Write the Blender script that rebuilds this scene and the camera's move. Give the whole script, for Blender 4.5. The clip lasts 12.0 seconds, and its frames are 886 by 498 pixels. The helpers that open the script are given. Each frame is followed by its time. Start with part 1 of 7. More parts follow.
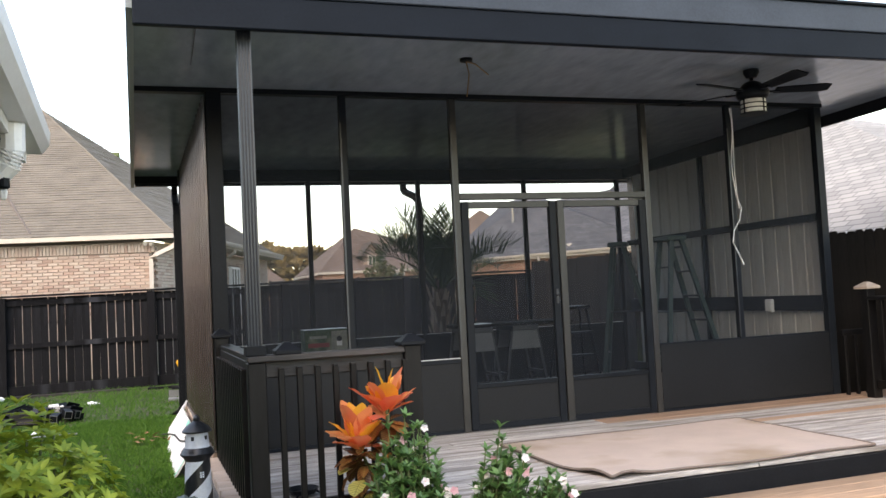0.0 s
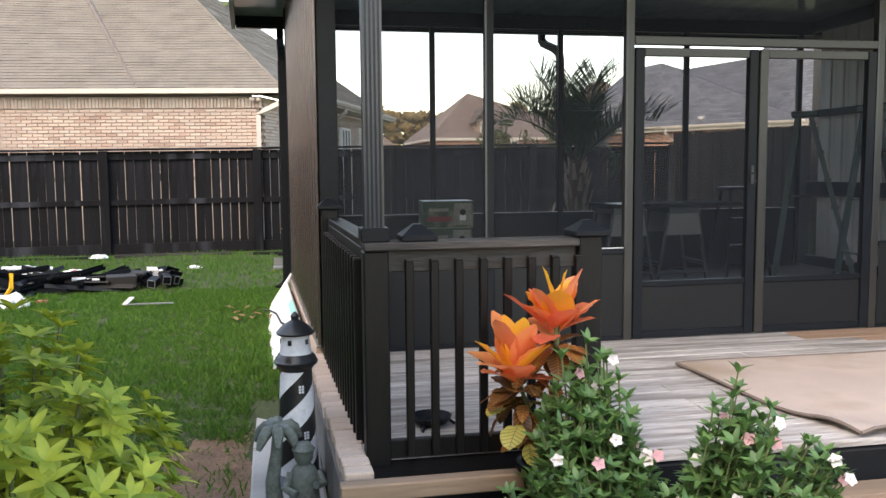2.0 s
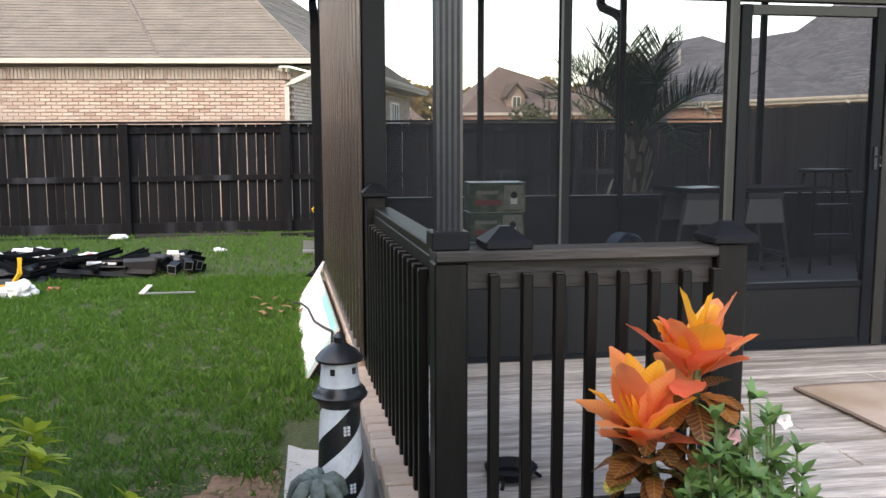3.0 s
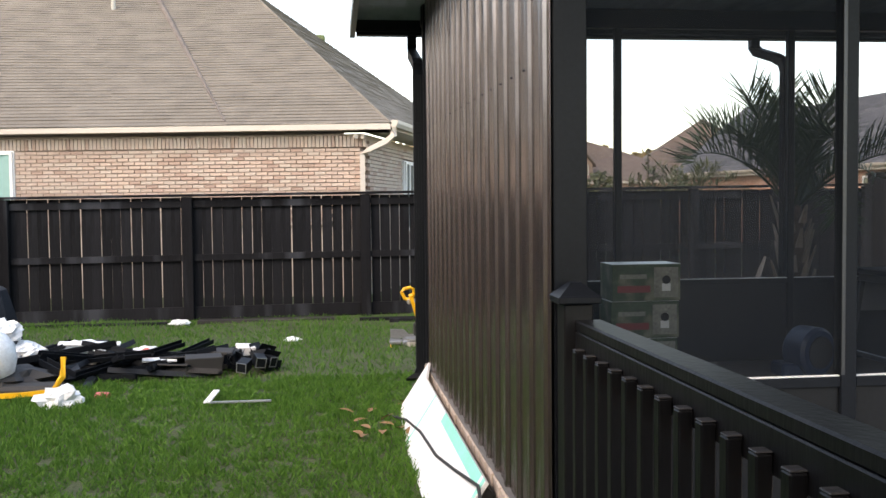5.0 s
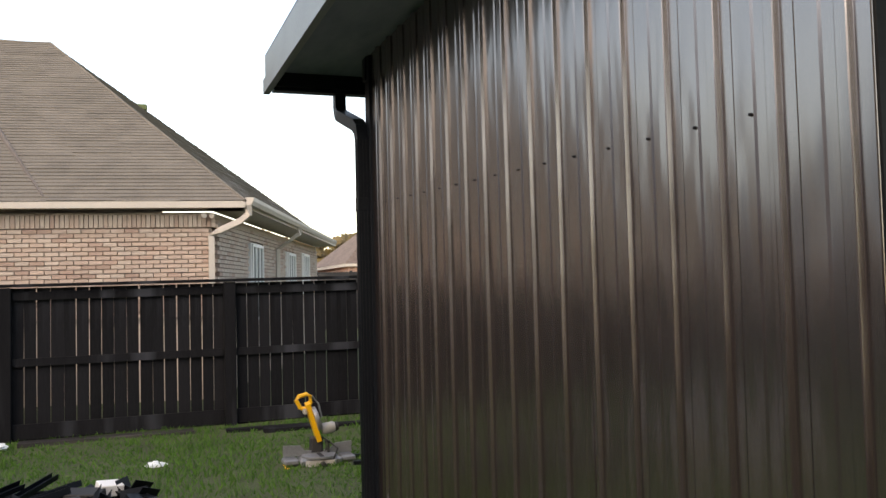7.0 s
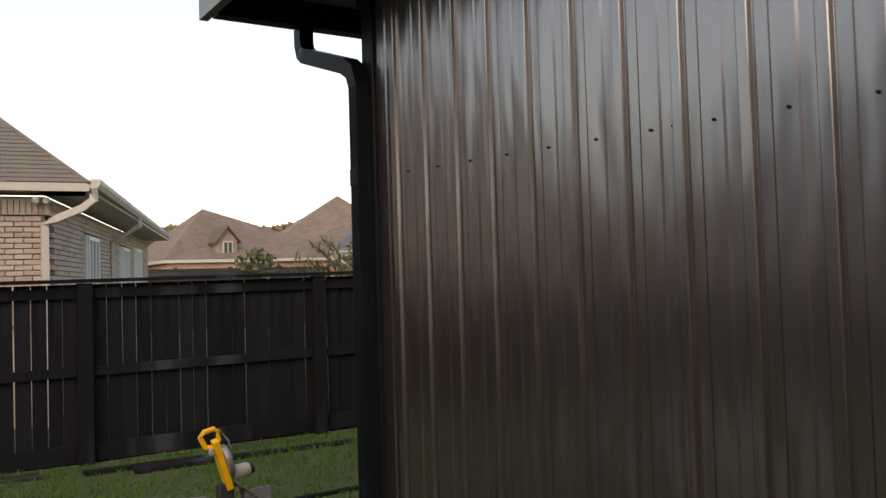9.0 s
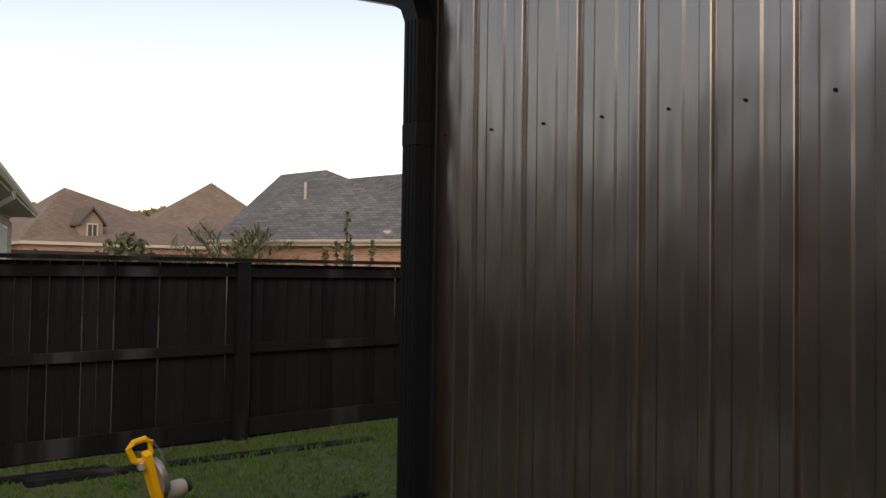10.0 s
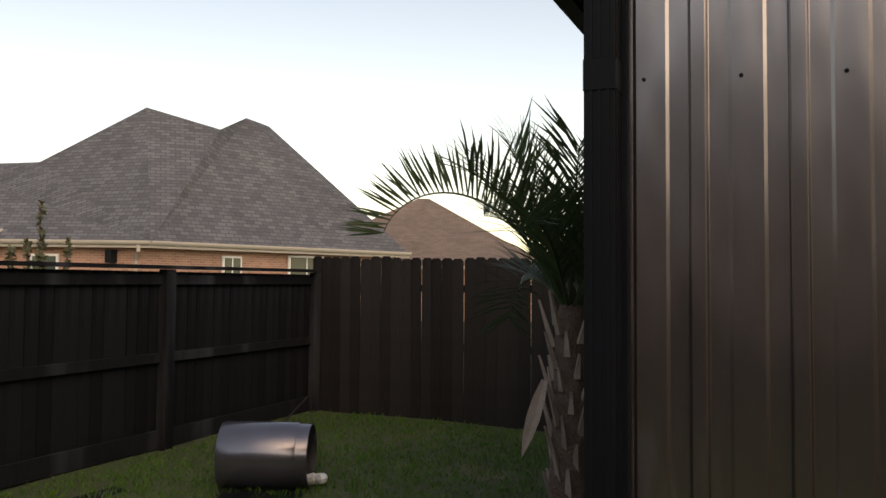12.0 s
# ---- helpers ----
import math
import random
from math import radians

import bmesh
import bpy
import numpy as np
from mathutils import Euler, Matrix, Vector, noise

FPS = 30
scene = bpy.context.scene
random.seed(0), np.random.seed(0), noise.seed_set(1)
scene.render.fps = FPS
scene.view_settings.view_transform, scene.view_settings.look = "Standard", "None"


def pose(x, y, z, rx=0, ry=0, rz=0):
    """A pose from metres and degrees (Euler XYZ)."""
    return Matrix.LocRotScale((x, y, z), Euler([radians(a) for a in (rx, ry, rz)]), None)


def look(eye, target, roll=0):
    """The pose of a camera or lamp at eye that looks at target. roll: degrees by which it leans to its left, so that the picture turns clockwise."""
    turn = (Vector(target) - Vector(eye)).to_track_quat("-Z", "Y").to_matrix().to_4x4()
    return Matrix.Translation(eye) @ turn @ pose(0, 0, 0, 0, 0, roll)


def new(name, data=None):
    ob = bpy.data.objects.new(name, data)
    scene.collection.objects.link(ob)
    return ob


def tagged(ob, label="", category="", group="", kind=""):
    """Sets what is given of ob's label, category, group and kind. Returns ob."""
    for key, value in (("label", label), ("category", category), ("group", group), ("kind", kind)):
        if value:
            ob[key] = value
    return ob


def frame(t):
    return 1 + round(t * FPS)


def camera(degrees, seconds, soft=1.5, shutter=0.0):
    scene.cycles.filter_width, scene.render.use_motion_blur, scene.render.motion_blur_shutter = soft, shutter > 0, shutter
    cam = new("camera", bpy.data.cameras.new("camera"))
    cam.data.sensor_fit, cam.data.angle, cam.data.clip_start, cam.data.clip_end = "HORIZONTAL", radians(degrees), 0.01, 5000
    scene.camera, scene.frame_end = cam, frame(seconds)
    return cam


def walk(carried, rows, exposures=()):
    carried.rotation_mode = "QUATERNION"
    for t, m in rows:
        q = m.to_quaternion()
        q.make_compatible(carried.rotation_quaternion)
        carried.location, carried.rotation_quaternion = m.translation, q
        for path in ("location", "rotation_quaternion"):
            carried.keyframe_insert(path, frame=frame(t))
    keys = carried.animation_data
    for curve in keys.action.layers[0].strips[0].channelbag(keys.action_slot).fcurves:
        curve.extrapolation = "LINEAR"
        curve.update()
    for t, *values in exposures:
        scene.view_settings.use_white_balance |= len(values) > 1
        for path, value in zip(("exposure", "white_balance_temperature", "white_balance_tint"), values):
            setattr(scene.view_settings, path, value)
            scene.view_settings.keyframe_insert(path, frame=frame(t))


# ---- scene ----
cam = camera(54.2, 12.0)
PATH = [
    (0, (-0.002, 0.034, 1.739), (0.629, 1.929, 1.844), -2.9),
    (0.5, (0.014, 0.291, 1.689), (0.589, 2.207, 1.662), -1.2),
    (1, (0.058, 0.741, 1.766), (0.605, 2.662, 1.66), -1.0),
    (1.5, (0.155, 1.162, 1.75), (0.612, 3.106, 1.64), -0.5),
    (2, (0.119, 1.653, 1.745), (0.505, 3.606, 1.557), -0.5),
    (2.5, (0.06, 2.072, 1.781), (0.467, 4.015, 1.544), -1.3),
    (3, (0.072, 2.625, 1.773), (0.4, 4.582, 1.528), -0.1),
    (3.5, (0.006, 3.128, 1.79), (0.278, 5.097, 1.571), -0.6),
    (5.3, (-0.347, 4.556, 1.804), (-0.143, 6.544, 1.727), -0.5),
    (5.5, (-0.391, 4.674, 1.811), (-0.178, 6.66, 1.729), -0.0),
    (6, (-0.599, 5.031, 1.859), (-0.427, 7.02, 1.98), 0.7),
    (6.5, (-0.902, 5.464, 1.872), (-0.398, 7.392, 2.034), 0.7),
    (6.7, (-1.015, 5.657, 1.891), (-0.407, 7.559, 2.014), -0.7),
    (8.5, (-1.516, 7.224, 1.976), (-0.671, 9.035, 2.039), -0.3),
    (9, (-1.585, 7.856, 1.993), (-0.526, 9.551, 2.067), -1.7),
    (9.5, (-1.633, 8.457, 1.938), (-0.491, 10.097, 2.014), -0.2),
    (10, (-1.776, 9.011, 1.958), (-0.469, 10.523, 2.028), 0.9),
    (10.5, (-1.914, 9.567, 1.986), (-0.391, 10.861, 2.057), -0.2),
    (11, (-1.893, 10.052, 1.983), (-0.329, 11.291, 2.116), -0.4),
    (11.5, (-1.938, 10.566, 1.97), (-0.205, 11.555, 2.098), -0.1),
    (12, (-1.939, 11.045, 1.948), (-0.099, 11.825, 2.039), 0.4),
]
EXPOSURES = [(0.0, 2.5, 9000, 14), (1.5, 2.6, 9000, 14), (2.5, 2.65, 9000, 14), (3.7, 2.65, 9000, 14), (5.5, 2.35, 9100, 14), (6.0, 2.3, 9200, 14), (6.7, 1.85, 9400, 15), (8.5, 1.72, 9700, 15), (9.0, 1.35, 9900, 16), (9.5, 1.1, 10300, 17), (10.0, 0.95, 10700, 18), (10.5, 1.0, 10900, 18), (11.5, 0.75, 11000, 18), (12.0, 0.9, 11000, 18)]
walk(cam, [(t, look(eye, target, roll)) for t, eye, target, roll in PATH], EXPOSURES)

# ---- world and light: evening, soft light from the south-west ----
world = bpy.data.worlds.new("dusk")
scene.world = world
world.use_nodes = True
wn = world.node_tree.nodes
sky = wn.new("ShaderNodeTexSky")
sky.sky_type = "NISHITA"
sky.sun_disc = False
sky.sun_elevation = radians(40)
sky.sun_rotation = radians(226)
sky.altitude = 10
sky.air_density, sky.dust_density, sky.ozone_density = 1.0, 1.0, 1.0
world.node_tree.links.new(sky.outputs[0], wn["Background"].inputs[0])
wn["Background"].inputs[1].default_value = 0.15
scene.view_settings.exposure = 0.0
sun_data = bpy.data.lights.new("sun", "SUN")
sun_data.energy, sun_data.angle, sun_data.color = 0.2, radians(60), (1.0, 0.92, 0.82)
sun = new("sun", sun_data)
sun.matrix_world = look((0, 0, 30), (-math.sin(radians(226)) * 20, -math.cos(radians(226)) * 20, 13.2))


# ---- materials ----
def material(name, base, rough=0.6, metal=0.0, vary=0.12, scale=6.0, fine=80.0, bump=0.15, depth=0.01,
             stretch=(1, 1, 1), stain=None, stain_at=0.6, per=0.0, coat=0.0, coords="Object", spec=0.5):
    """Colour with two scales of variation, a fine relief and a change from piece to piece."""
    m = bpy.data.materials.new(name)
    m.use_nodes = True
    n, l = m.node_tree.nodes, m.node_tree.links
    b = n["Principled BSDF"]
    b.inputs["Roughness"].default_value = rough
    b.inputs["Metallic"].default_value = metal
    b.inputs["Coat Weight"].default_value = coat
    b.inputs["Coat Roughness"].default_value = 0.18
    b.inputs["Specular IOR Level"].default_value = spec
    tc = n.new("ShaderNodeTexCoord")
    mp = n.new("ShaderNodeMapping")
    mp.inputs["Scale"].default_value = stretch
    l.new(tc.outputs[coords], mp.inputs[0])
    big, small = n.new("ShaderNodeTexNoise"), n.new("ShaderNodeTexNoise")
    for tex, s, d in ((big, scale, 4), (small, fine, 3)):
        tex.inputs["Scale"].default_value = s
        tex.inputs["Detail"].default_value = d
        l.new(mp.outputs[0], tex.inputs["Vector"])
    add = n.new("ShaderNodeMath")
    add.operation = "ADD"
    l.new(big.outputs[0], add.inputs[0])
    l.new(small.outputs[0], add.inputs[1])
    info = n.new("ShaderNodeObjectInfo")
    mul = n.new("ShaderNodeMath")
    mul.operation = "MULTIPLY_ADD"
    l.new(info.outputs["Random"], mul.inputs[0])
    mul.inputs[1].default_value = per
    l.new(add.outputs[0], mul.inputs[2])
    rng = n.new("ShaderNodeMapRange")
    l.new(mul.outputs[0], rng.inputs[0])
    rng.inputs[1].default_value, rng.inputs[2].default_value = 0.6, 1.4 + per
    rng.inputs[3].default_value, rng.inputs[4].default_value = 1 - vary, 1 + vary
    mix = n.new("ShaderNodeMix")
    mix.data_type, mix.blend_type = "RGBA", "MULTIPLY"
    mix.inputs[0].default_value = 1.0
    mix.inputs[6].default_value = (*base, 1)
    l.new(rng.outputs[0], mix.inputs[7])
    colour = mix.outputs[2]
    if stain:
        st = n.new("ShaderNodeTexNoise")
        st.inputs["Scale"].default_value = scale * 0.35
        st.inputs["Detail"].default_value = 6
        l.new(mp.outputs[0], st.inputs["Vector"])
        ramp = n.new("ShaderNodeMapRange")
        ramp.inputs[1].default_value, ramp.inputs[2].default_value = stain_at - 0.08, stain_at + 0.08
        l.new(st.outputs[0], ramp.inputs[0])
        mx = n.new("ShaderNodeMix")
        mx.data_type = "RGBA"
        l.new(ramp.outputs[0], mx.inputs[0])
        l.new(colour, mx.inputs[6])
        mx.inputs[7].default_value = (*stain, 1)
        colour = mx.outputs[2]
    l.new(colour, b.inputs["Base Color"])
    if bump:
        bp = n.new("ShaderNodeBump")
        bp.inputs["Strength"].default_value, bp.inputs["Distance"].default_value = bump, depth
        l.new(add.outputs[0], bp.inputs["Height"])
        l.new(bp.outputs[0], b.inputs["Normal"])
    return m


def pieces_material(name, a, b2, mortar, w, h, gap=0.01, offset=0.5, rough=0.85, bump=0.5, axes="xz"):
    """Courses of small pieces for surfaces that stay far off."""
    m = bpy.data.materials.new(name)
    m.use_nodes = True
    n, l = m.node_tree.nodes, m.node_tree.links
    bs = n["Principled BSDF"]
    bs.inputs["Roughness"].default_value = rough
    tc = n.new("ShaderNodeTexCoord")
    br = n.new("ShaderNodeTexBrick")
    br.inputs["Scale"].default_value = 1.0
    br.inputs["Brick Width"].default_value, br.inputs["Row Height"].default_value = w, h
    br.inputs["Mortar Size"].default_value = gap
    br.offset = offset
    br.inputs["Color1"].default_value, br.inputs["Color2"].default_value, br.inputs["Mortar"].default_value = (*a, 1), (*b2, 1), (*mortar, 1)
    l.new(tc.outputs["UV"], br.inputs["Vector"])
    no = n.new("ShaderNodeTexNoise")
    no.inputs["Scale"].default_value, no.inputs["Detail"].default_value = 0.7, 8
    l.new(tc.outputs["Object"], no.inputs["Vector"])
    rg = n.new("ShaderNodeMapRange")
    rg.inputs[3].default_value, rg.inputs[4].default_value = 0.7, 1.3
    l.new(no.outputs[0], rg.inputs[0])
    mx = n.new("ShaderNodeMix")
    mx.data_type, mx.blend_type = "RGBA", "MULTIPLY"
    mx.inputs[0].default_value = 1
    l.new(br.outputs["Color"], mx.inputs[6])
    l.new(rg.outputs[0], mx.inputs[7])
    l.new(mx.outputs[2], bs.inputs["Base Color"])
    bp = n.new("ShaderNodeBump")
    bp.inputs["Strength"].default_value, bp.inputs["Distance"].default_value = bump, 0.01
    bp.invert = True
    l.new(br.outputs["Fac"], bp.inputs["Height"])
    l.new(bp.outputs[0], bs.inputs["Normal"])
    return m


def screen_material(name, density, tone):
    """Woven insect screen: threads hide part of what lies behind."""
    m = bpy.data.materials.new(name)
    m.use_nodes = True
    n, l = m.node_tree.nodes, m.node_tree.links
    b = n["Principled BSDF"]
    b.inputs["Base Color"].default_value = (tone * 0.8, tone, tone * 1.3, 1)
    b.inputs["Roughness"].default_value = 0.7
    b.inputs["Specular IOR Level"].default_value = 0.12
    tr = n.new("ShaderNodeBsdfTransparent")
    mx = n.new("ShaderNodeMixShader")
    mx.inputs[0].default_value = density
    l.new(tr.outputs[0], mx.inputs[1])
    l.new(b.outputs[0], mx.inputs[2])
    l.new(mx.outputs[0], n["Material Output"].inputs[0])
    return m


def leaf_material(name, a, b2, rough=0.45, light=0.25):
    """Leaves whose colour changes from leaf to leaf, and that let some light through."""
    m = bpy.data.materials.new(name)
    m.use_nodes = True
    n, l = m.node_tree.nodes, m.node_tree.links
    b = n["Principled BSDF"]
    b.inputs["Roughness"].default_value = rough
    geo = n.new("ShaderNodeNewGeometry")
    tc = n.new("ShaderNodeTexCoord")
    no = n.new("ShaderNodeTexNoise")
    no.inputs["Scale"].default_value, no.inputs["Detail"].default_value = 25, 3
    l.new(tc.outputs["Object"], no.inputs["Vector"])
    av = n.new("ShaderNodeMath")
    av.operation = "MULTIPLY_ADD"
    l.new(geo.outputs["Random Per Island"], av.inputs[0])
    av.inputs[1].default_value = 0.7
    sc = n.new("ShaderNodeMath")
    sc.operation = "MULTIPLY_ADD"
    l.new(no.outputs[0], sc.inputs[0])
    sc.inputs[1].default_value, sc.inputs[2].default_value = 0.9, -0.3
    l.new(sc.outputs[0], av.inputs[2])
    mx = n.new("ShaderNodeMix")
    mx.data_type = "RGBA"
    l.new(av.outputs[0], mx.inputs[0])
    mx.inputs[6].default_value, mx.inputs[7].default_value = (*a, 1), (*b2, 1)
    l.new(mx.outputs[2], b.inputs["Base Color"])
    tl = n.new("ShaderNodeBsdfTranslucent")
    l.new(mx.outputs[2], tl.inputs[0])
    ms = n.new("ShaderNodeMixShader")
    ms.inputs[0].default_value = light
    l.new(b.outputs[0], ms.inputs[1])
    l.new(tl.outputs[0], ms.inputs[2])
    l.new(ms.outputs[0], n["Material Output"].inputs[0])
    return m


BROWN = material("brown_panel", (0.0190, 0.0132, 0.0116), 0.25, 0.0, 0.12, 1.6, 60, 0.05, 0.004, stretch=(1, 1, 0.25), spec=1.0)


def dent(mat, scale, depth, ior):
    """Slow buckling of thin sheet under glossy bronze paint."""
    n, l = mat.node_tree.nodes, mat.node_tree.links
    geo = n.new("ShaderNodeNewGeometry")
    mp = n.new("ShaderNodeMapping")
    mp.inputs["Scale"].default_value = (1, 3.0, 0.7)
    no = n.new("ShaderNodeTexNoise")
    no.inputs["Scale"].default_value, no.inputs["Detail"].default_value = scale, 1
    bp = n.new("ShaderNodeBump")
    bp.inputs["Strength"].default_value, bp.inputs["Distance"].default_value = 1.0, depth
    l.new(geo.outputs["Position"], mp.inputs[0])
    l.new(mp.outputs[0], no.inputs["Vector"])
    l.new(no.outputs[0], bp.inputs["Height"])
    b = n["Principled BSDF"]
    l.new(bp.outputs[0], b.inputs["Normal"])
    b.inputs["IOR"].default_value = ior
    b.inputs["Specular Tint"].default_value = (1.0, 0.92, 0.88, 1)


dent(BROWN, 3.0, 0.010, 2.2)
PALE = material("panel_back", (0.50, 0.49, 0.46), 0.45, 0.0, 0.1, 1.2, 50, 0.05, 0.004, stretch=(1, 1, 0.2))
BLACK = material("black_aluminium", (0.0080, 0.0098, 0.0128), 0.38, 0.0, 0.3, 3, 70, 0.05, 0.003, spec=0.12)
BRONZE = material("bronze_aluminium", (0.0105, 0.0135, 0.0180), 0.36, 0.0, 0.25, 3, 70, 0.05, 0.003, spec=0.12)
GREYTRIM = material("grey_trim", (0.016, 0.0195, 0.025), 0.38, 0.0, 0.25, 3, 60, 0.05, 0.003, spec=0.12)
FASCIA = material("fascia_aluminium", (0.036, 0.046, 0.062), 0.40, 0.0, 0.2, 3, 60, 0.05, 0.003, spec=0.2)
POSTGREY = material("grey_post_aluminium", (0.021, 0.025, 0.031), 0.30, 0.0, 0.25, 3, 60, 0.05, 0.003, spec=0.5)
BEAM = material("front_beam_paint", (0.0075, 0.0105, 0.0160), 0.42, 0.0, 0.2, 3, 60, 0.05, 0.003, spec=0.08)
PALETRIM = material("pale_trim", (0.20, 0.23, 0.235), 0.4, 0.1, 0.15, 3, 60, 0.05, 0.003)
DOORTRIM = material("door_trim", (0.027, 0.027, 0.027), 0.36, 0.1, 0.25, 3, 60, 0.05, 0.003)
KICK = material("kick_plate", (0.0125, 0.0142, 0.0168), 0.42, 0.0, 0.2, 1.5, 50, 0.06, 0.004, spec=0.2)
CEILING = material("ceiling_panel", (0.27, 0.315, 0.37), 0.15, 0.0, 0.25, 1.3, 9, 0.25, 0.02, stretch=(1, 0.35, 1))
ROOFTOP = material("roof_sheet", (0.6, 0.6, 0.6), 0.5, 0.0, 0.1)
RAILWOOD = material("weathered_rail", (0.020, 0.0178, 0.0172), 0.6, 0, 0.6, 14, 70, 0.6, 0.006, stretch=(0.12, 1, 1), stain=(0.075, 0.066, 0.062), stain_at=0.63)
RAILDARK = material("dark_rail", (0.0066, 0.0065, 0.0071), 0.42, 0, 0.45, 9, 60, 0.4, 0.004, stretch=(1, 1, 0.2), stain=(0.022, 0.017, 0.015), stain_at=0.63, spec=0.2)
DECK = material("weathered_deck", (0.42, 0.405, 0.395), 0.85, 0, 0.6, 30, 120, 0.9, 0.006, stretch=(0.08, 1, 1), stain=(0.21, 0.19, 0.175), stain_at=0.56, per=0.2)
DECKNEW = material("bare_deck", (0.36, 0.235, 0.165), 0.75, 0, 0.35, 3.5, 60, 0.5, 0.006, stretch=(0.055, 1, 1), stain=(0.17, 0.12, 0.09), stain_at=0.6, per=0.4)
STEPWOOD = material("step_board", (0.42, 0.28, 0.19), 0.75, 0, 0.35, 3.5, 60, 0.5, 0.006, stretch=(0.08, 1, 1), stain=(0.2, 0.15, 0.11), stain_at=0.56)
FENCE = material("dark_stained_fence", (0.0120, 0.0122, 0.0138), 0.8, 0, 0.55, 7, 70, 0.5, 0.005, stretch=(1, 1, 0.12), stain=(0.042, 0.045, 0.052), stain_at=0.60, per=0.7, spec=0.06)
FENCEBROWN = material("brown_stained_fence", (0.0235, 0.0215, 0.0205), 0.8, 0, 0.5, 6, 60, 0.4, 0.005, stretch=(1, 1, 0.1), per=0.7, spec=0.06)
BRICK = material("pink_brick", (0.44, 0.335, 0.275), 0.9, 0, 0.2, 9, 70, 0.5, 0.006, per=1.0, stain=(0.46, 0.38, 0.33), stain_at=0.62)
BRICKTONES = [BRICK,
              material("red_brick", (0.37, 0.262, 0.212), 0.9, 0, 0.25, 9, 70, 0.5, 0.006, per=0.8),
              material("cream_brick", (0.46, 0.375, 0.315), 0.9, 0, 0.15, 9, 70, 0.5, 0.006, per=0.8)]
MORTAR = material("mortar", (0.46, 0.385, 0.325), 0.95, 0, 0.12, 10, 90, 0.4, 0.004)
LEDGE = material("ledge_brick", (0.46, 0.37, 0.31), 0.9, 0, 0.2, 9, 70, 0.5, 0.006, per=0.7, stain=(0.3, 0.25, 0.2), stain_at=0.6)
CONCRETE = material("concrete", (0.44, 0.44, 0.43), 0.9, 0, 0.18, 3, 70, 0.4, 0.005, stain=(0.3, 0.3, 0.29), stain_at=0.58)
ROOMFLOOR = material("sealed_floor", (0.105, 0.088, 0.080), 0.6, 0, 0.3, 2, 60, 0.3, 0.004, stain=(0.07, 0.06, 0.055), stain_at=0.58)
SKIRT = material("skirt_board", (0.12, 0.115, 0.11), 0.7, 0, 0.25, 4, 60, 0.3, 0.004)
TANTRIM = material("tan_trim", (0.50, 0.45, 0.395), 0.55, 0, 0.08, 3, 50, 0.1, 0.003)
WHITE = material("white_paint", (0.78, 0.78, 0.77), 0.4, 0, 0.06, 4, 50, 0.08, 0.003)
GLASS = material("window_pane", (0.06, 0.085, 0.075), 0.08, 0, 0.1, 2, 20, 0.0)
TEAL = material("teal_blind", (0.22, 0.40, 0.37), 0.6, 0, 0.1)
SHINGLE_A = material("brown_shingle", (0.158, 0.137, 0.113), 0.95, 0, 0.3, 2.2, 45, 0.6, 0.01, stretch=(1, 1, 1), per=0)
SHINGLE_B = pieces_material("grey_shingle", (0.082, 0.084, 0.096), (0.138, 0.141, 0.155), (0.055, 0.056, 0.062), 0.32, 0.15, 0.012)
SHINGLE_D = pieces_material("pale_shingle", (0.235, 0.225, 0.215), (0.34, 0.32, 0.30), (0.15, 0.145, 0.14), 0.32, 0.15, 0.012)
SHINGLE_C = pieces_material("far_shingle", (0.165, 0.118, 0.095), (0.22, 0.16, 0.13), (0.11, 0.085, 0.07), 0.32, 0.15, 0.012)
BRICK_B = pieces_material("far_brick", (0.50, 0.27, 0.19), (0.36, 0.18, 0.13), (0.52, 0.40, 0.33), 0.22, 0.075, 0.007)
FARTAN = material("far_brown_siding", (0.30, 0.22, 0.18), 0.8)
HOMEBRICK = material("home_brick", (0.20, 0.12, 0.095), 0.9, 0, 0.25, 9, 70, 0.5, 0.006)
SCREEN = screen_material("insect_screen", 0.35, 0.030)
SOIL = material("bare_soil", (0.21, 0.125, 0.08), 0.95, 0, 0.45, 7, 50, 0.8, 0.02)
CARPET = material("beige_carpet", (0.46, 0.385, 0.345), 0.98, 0, 0.12, 3, 160, 0.6, 0.006, stain=(0.33, 0.255, 0.19), stain_at=0.59)
CARPETBACK = material("carpet_edge", (0.16, 0.13, 0.115), 0.9)
FOAM = material("white_foam_board", (0.80, 0.81, 0.82), 0.6, 0, 0.06, 3, 60, 0.08, 0.003)
TAPE = material("mint_tape", (0.25, 0.72, 0.60), 0.5)
RUBBER = material("black_rubber", (0.02, 0.02, 0.02), 0.7)
YELLOW = material("yellow_plastic", (0.80, 0.42, 0.02), 0.4, 0, 0.06)
SILVER = material("cast_aluminium", (0.24, 0.25, 0.26), 0.45, 0.5, 0.15, 6, 60, 0.2, 0.003)
GREYPLASTIC = material("grey_plastic", (0.35, 0.34, 0.31), 0.5)
GREENLADDER = material("green_fibreglass", (0.028, 0.062, 0.062), 0.5)
ALU = material("bare_aluminium", (0.06, 0.064, 0.07), 0.35, 0.6, 0.1)
ALUGREY = material("grey_folding_panel", (0.14, 0.145, 0.15), 0.5, 0, 0.15, 5, 60)
PRINTBLUE = material("blue_print", (0.03, 0.22, 0.55), 0.5)
BLUEPLASTIC = material("blue_plastic", (0.010, 0.028, 0.07), 0.4)
CAMO = material("printed_carton", (0.05, 0.085, 0.045), 0.7, 0, 0.5, 14, 60, 0.1, 0.002, stain=(0.22, 0.22, 0.15), stain_at=0.54)
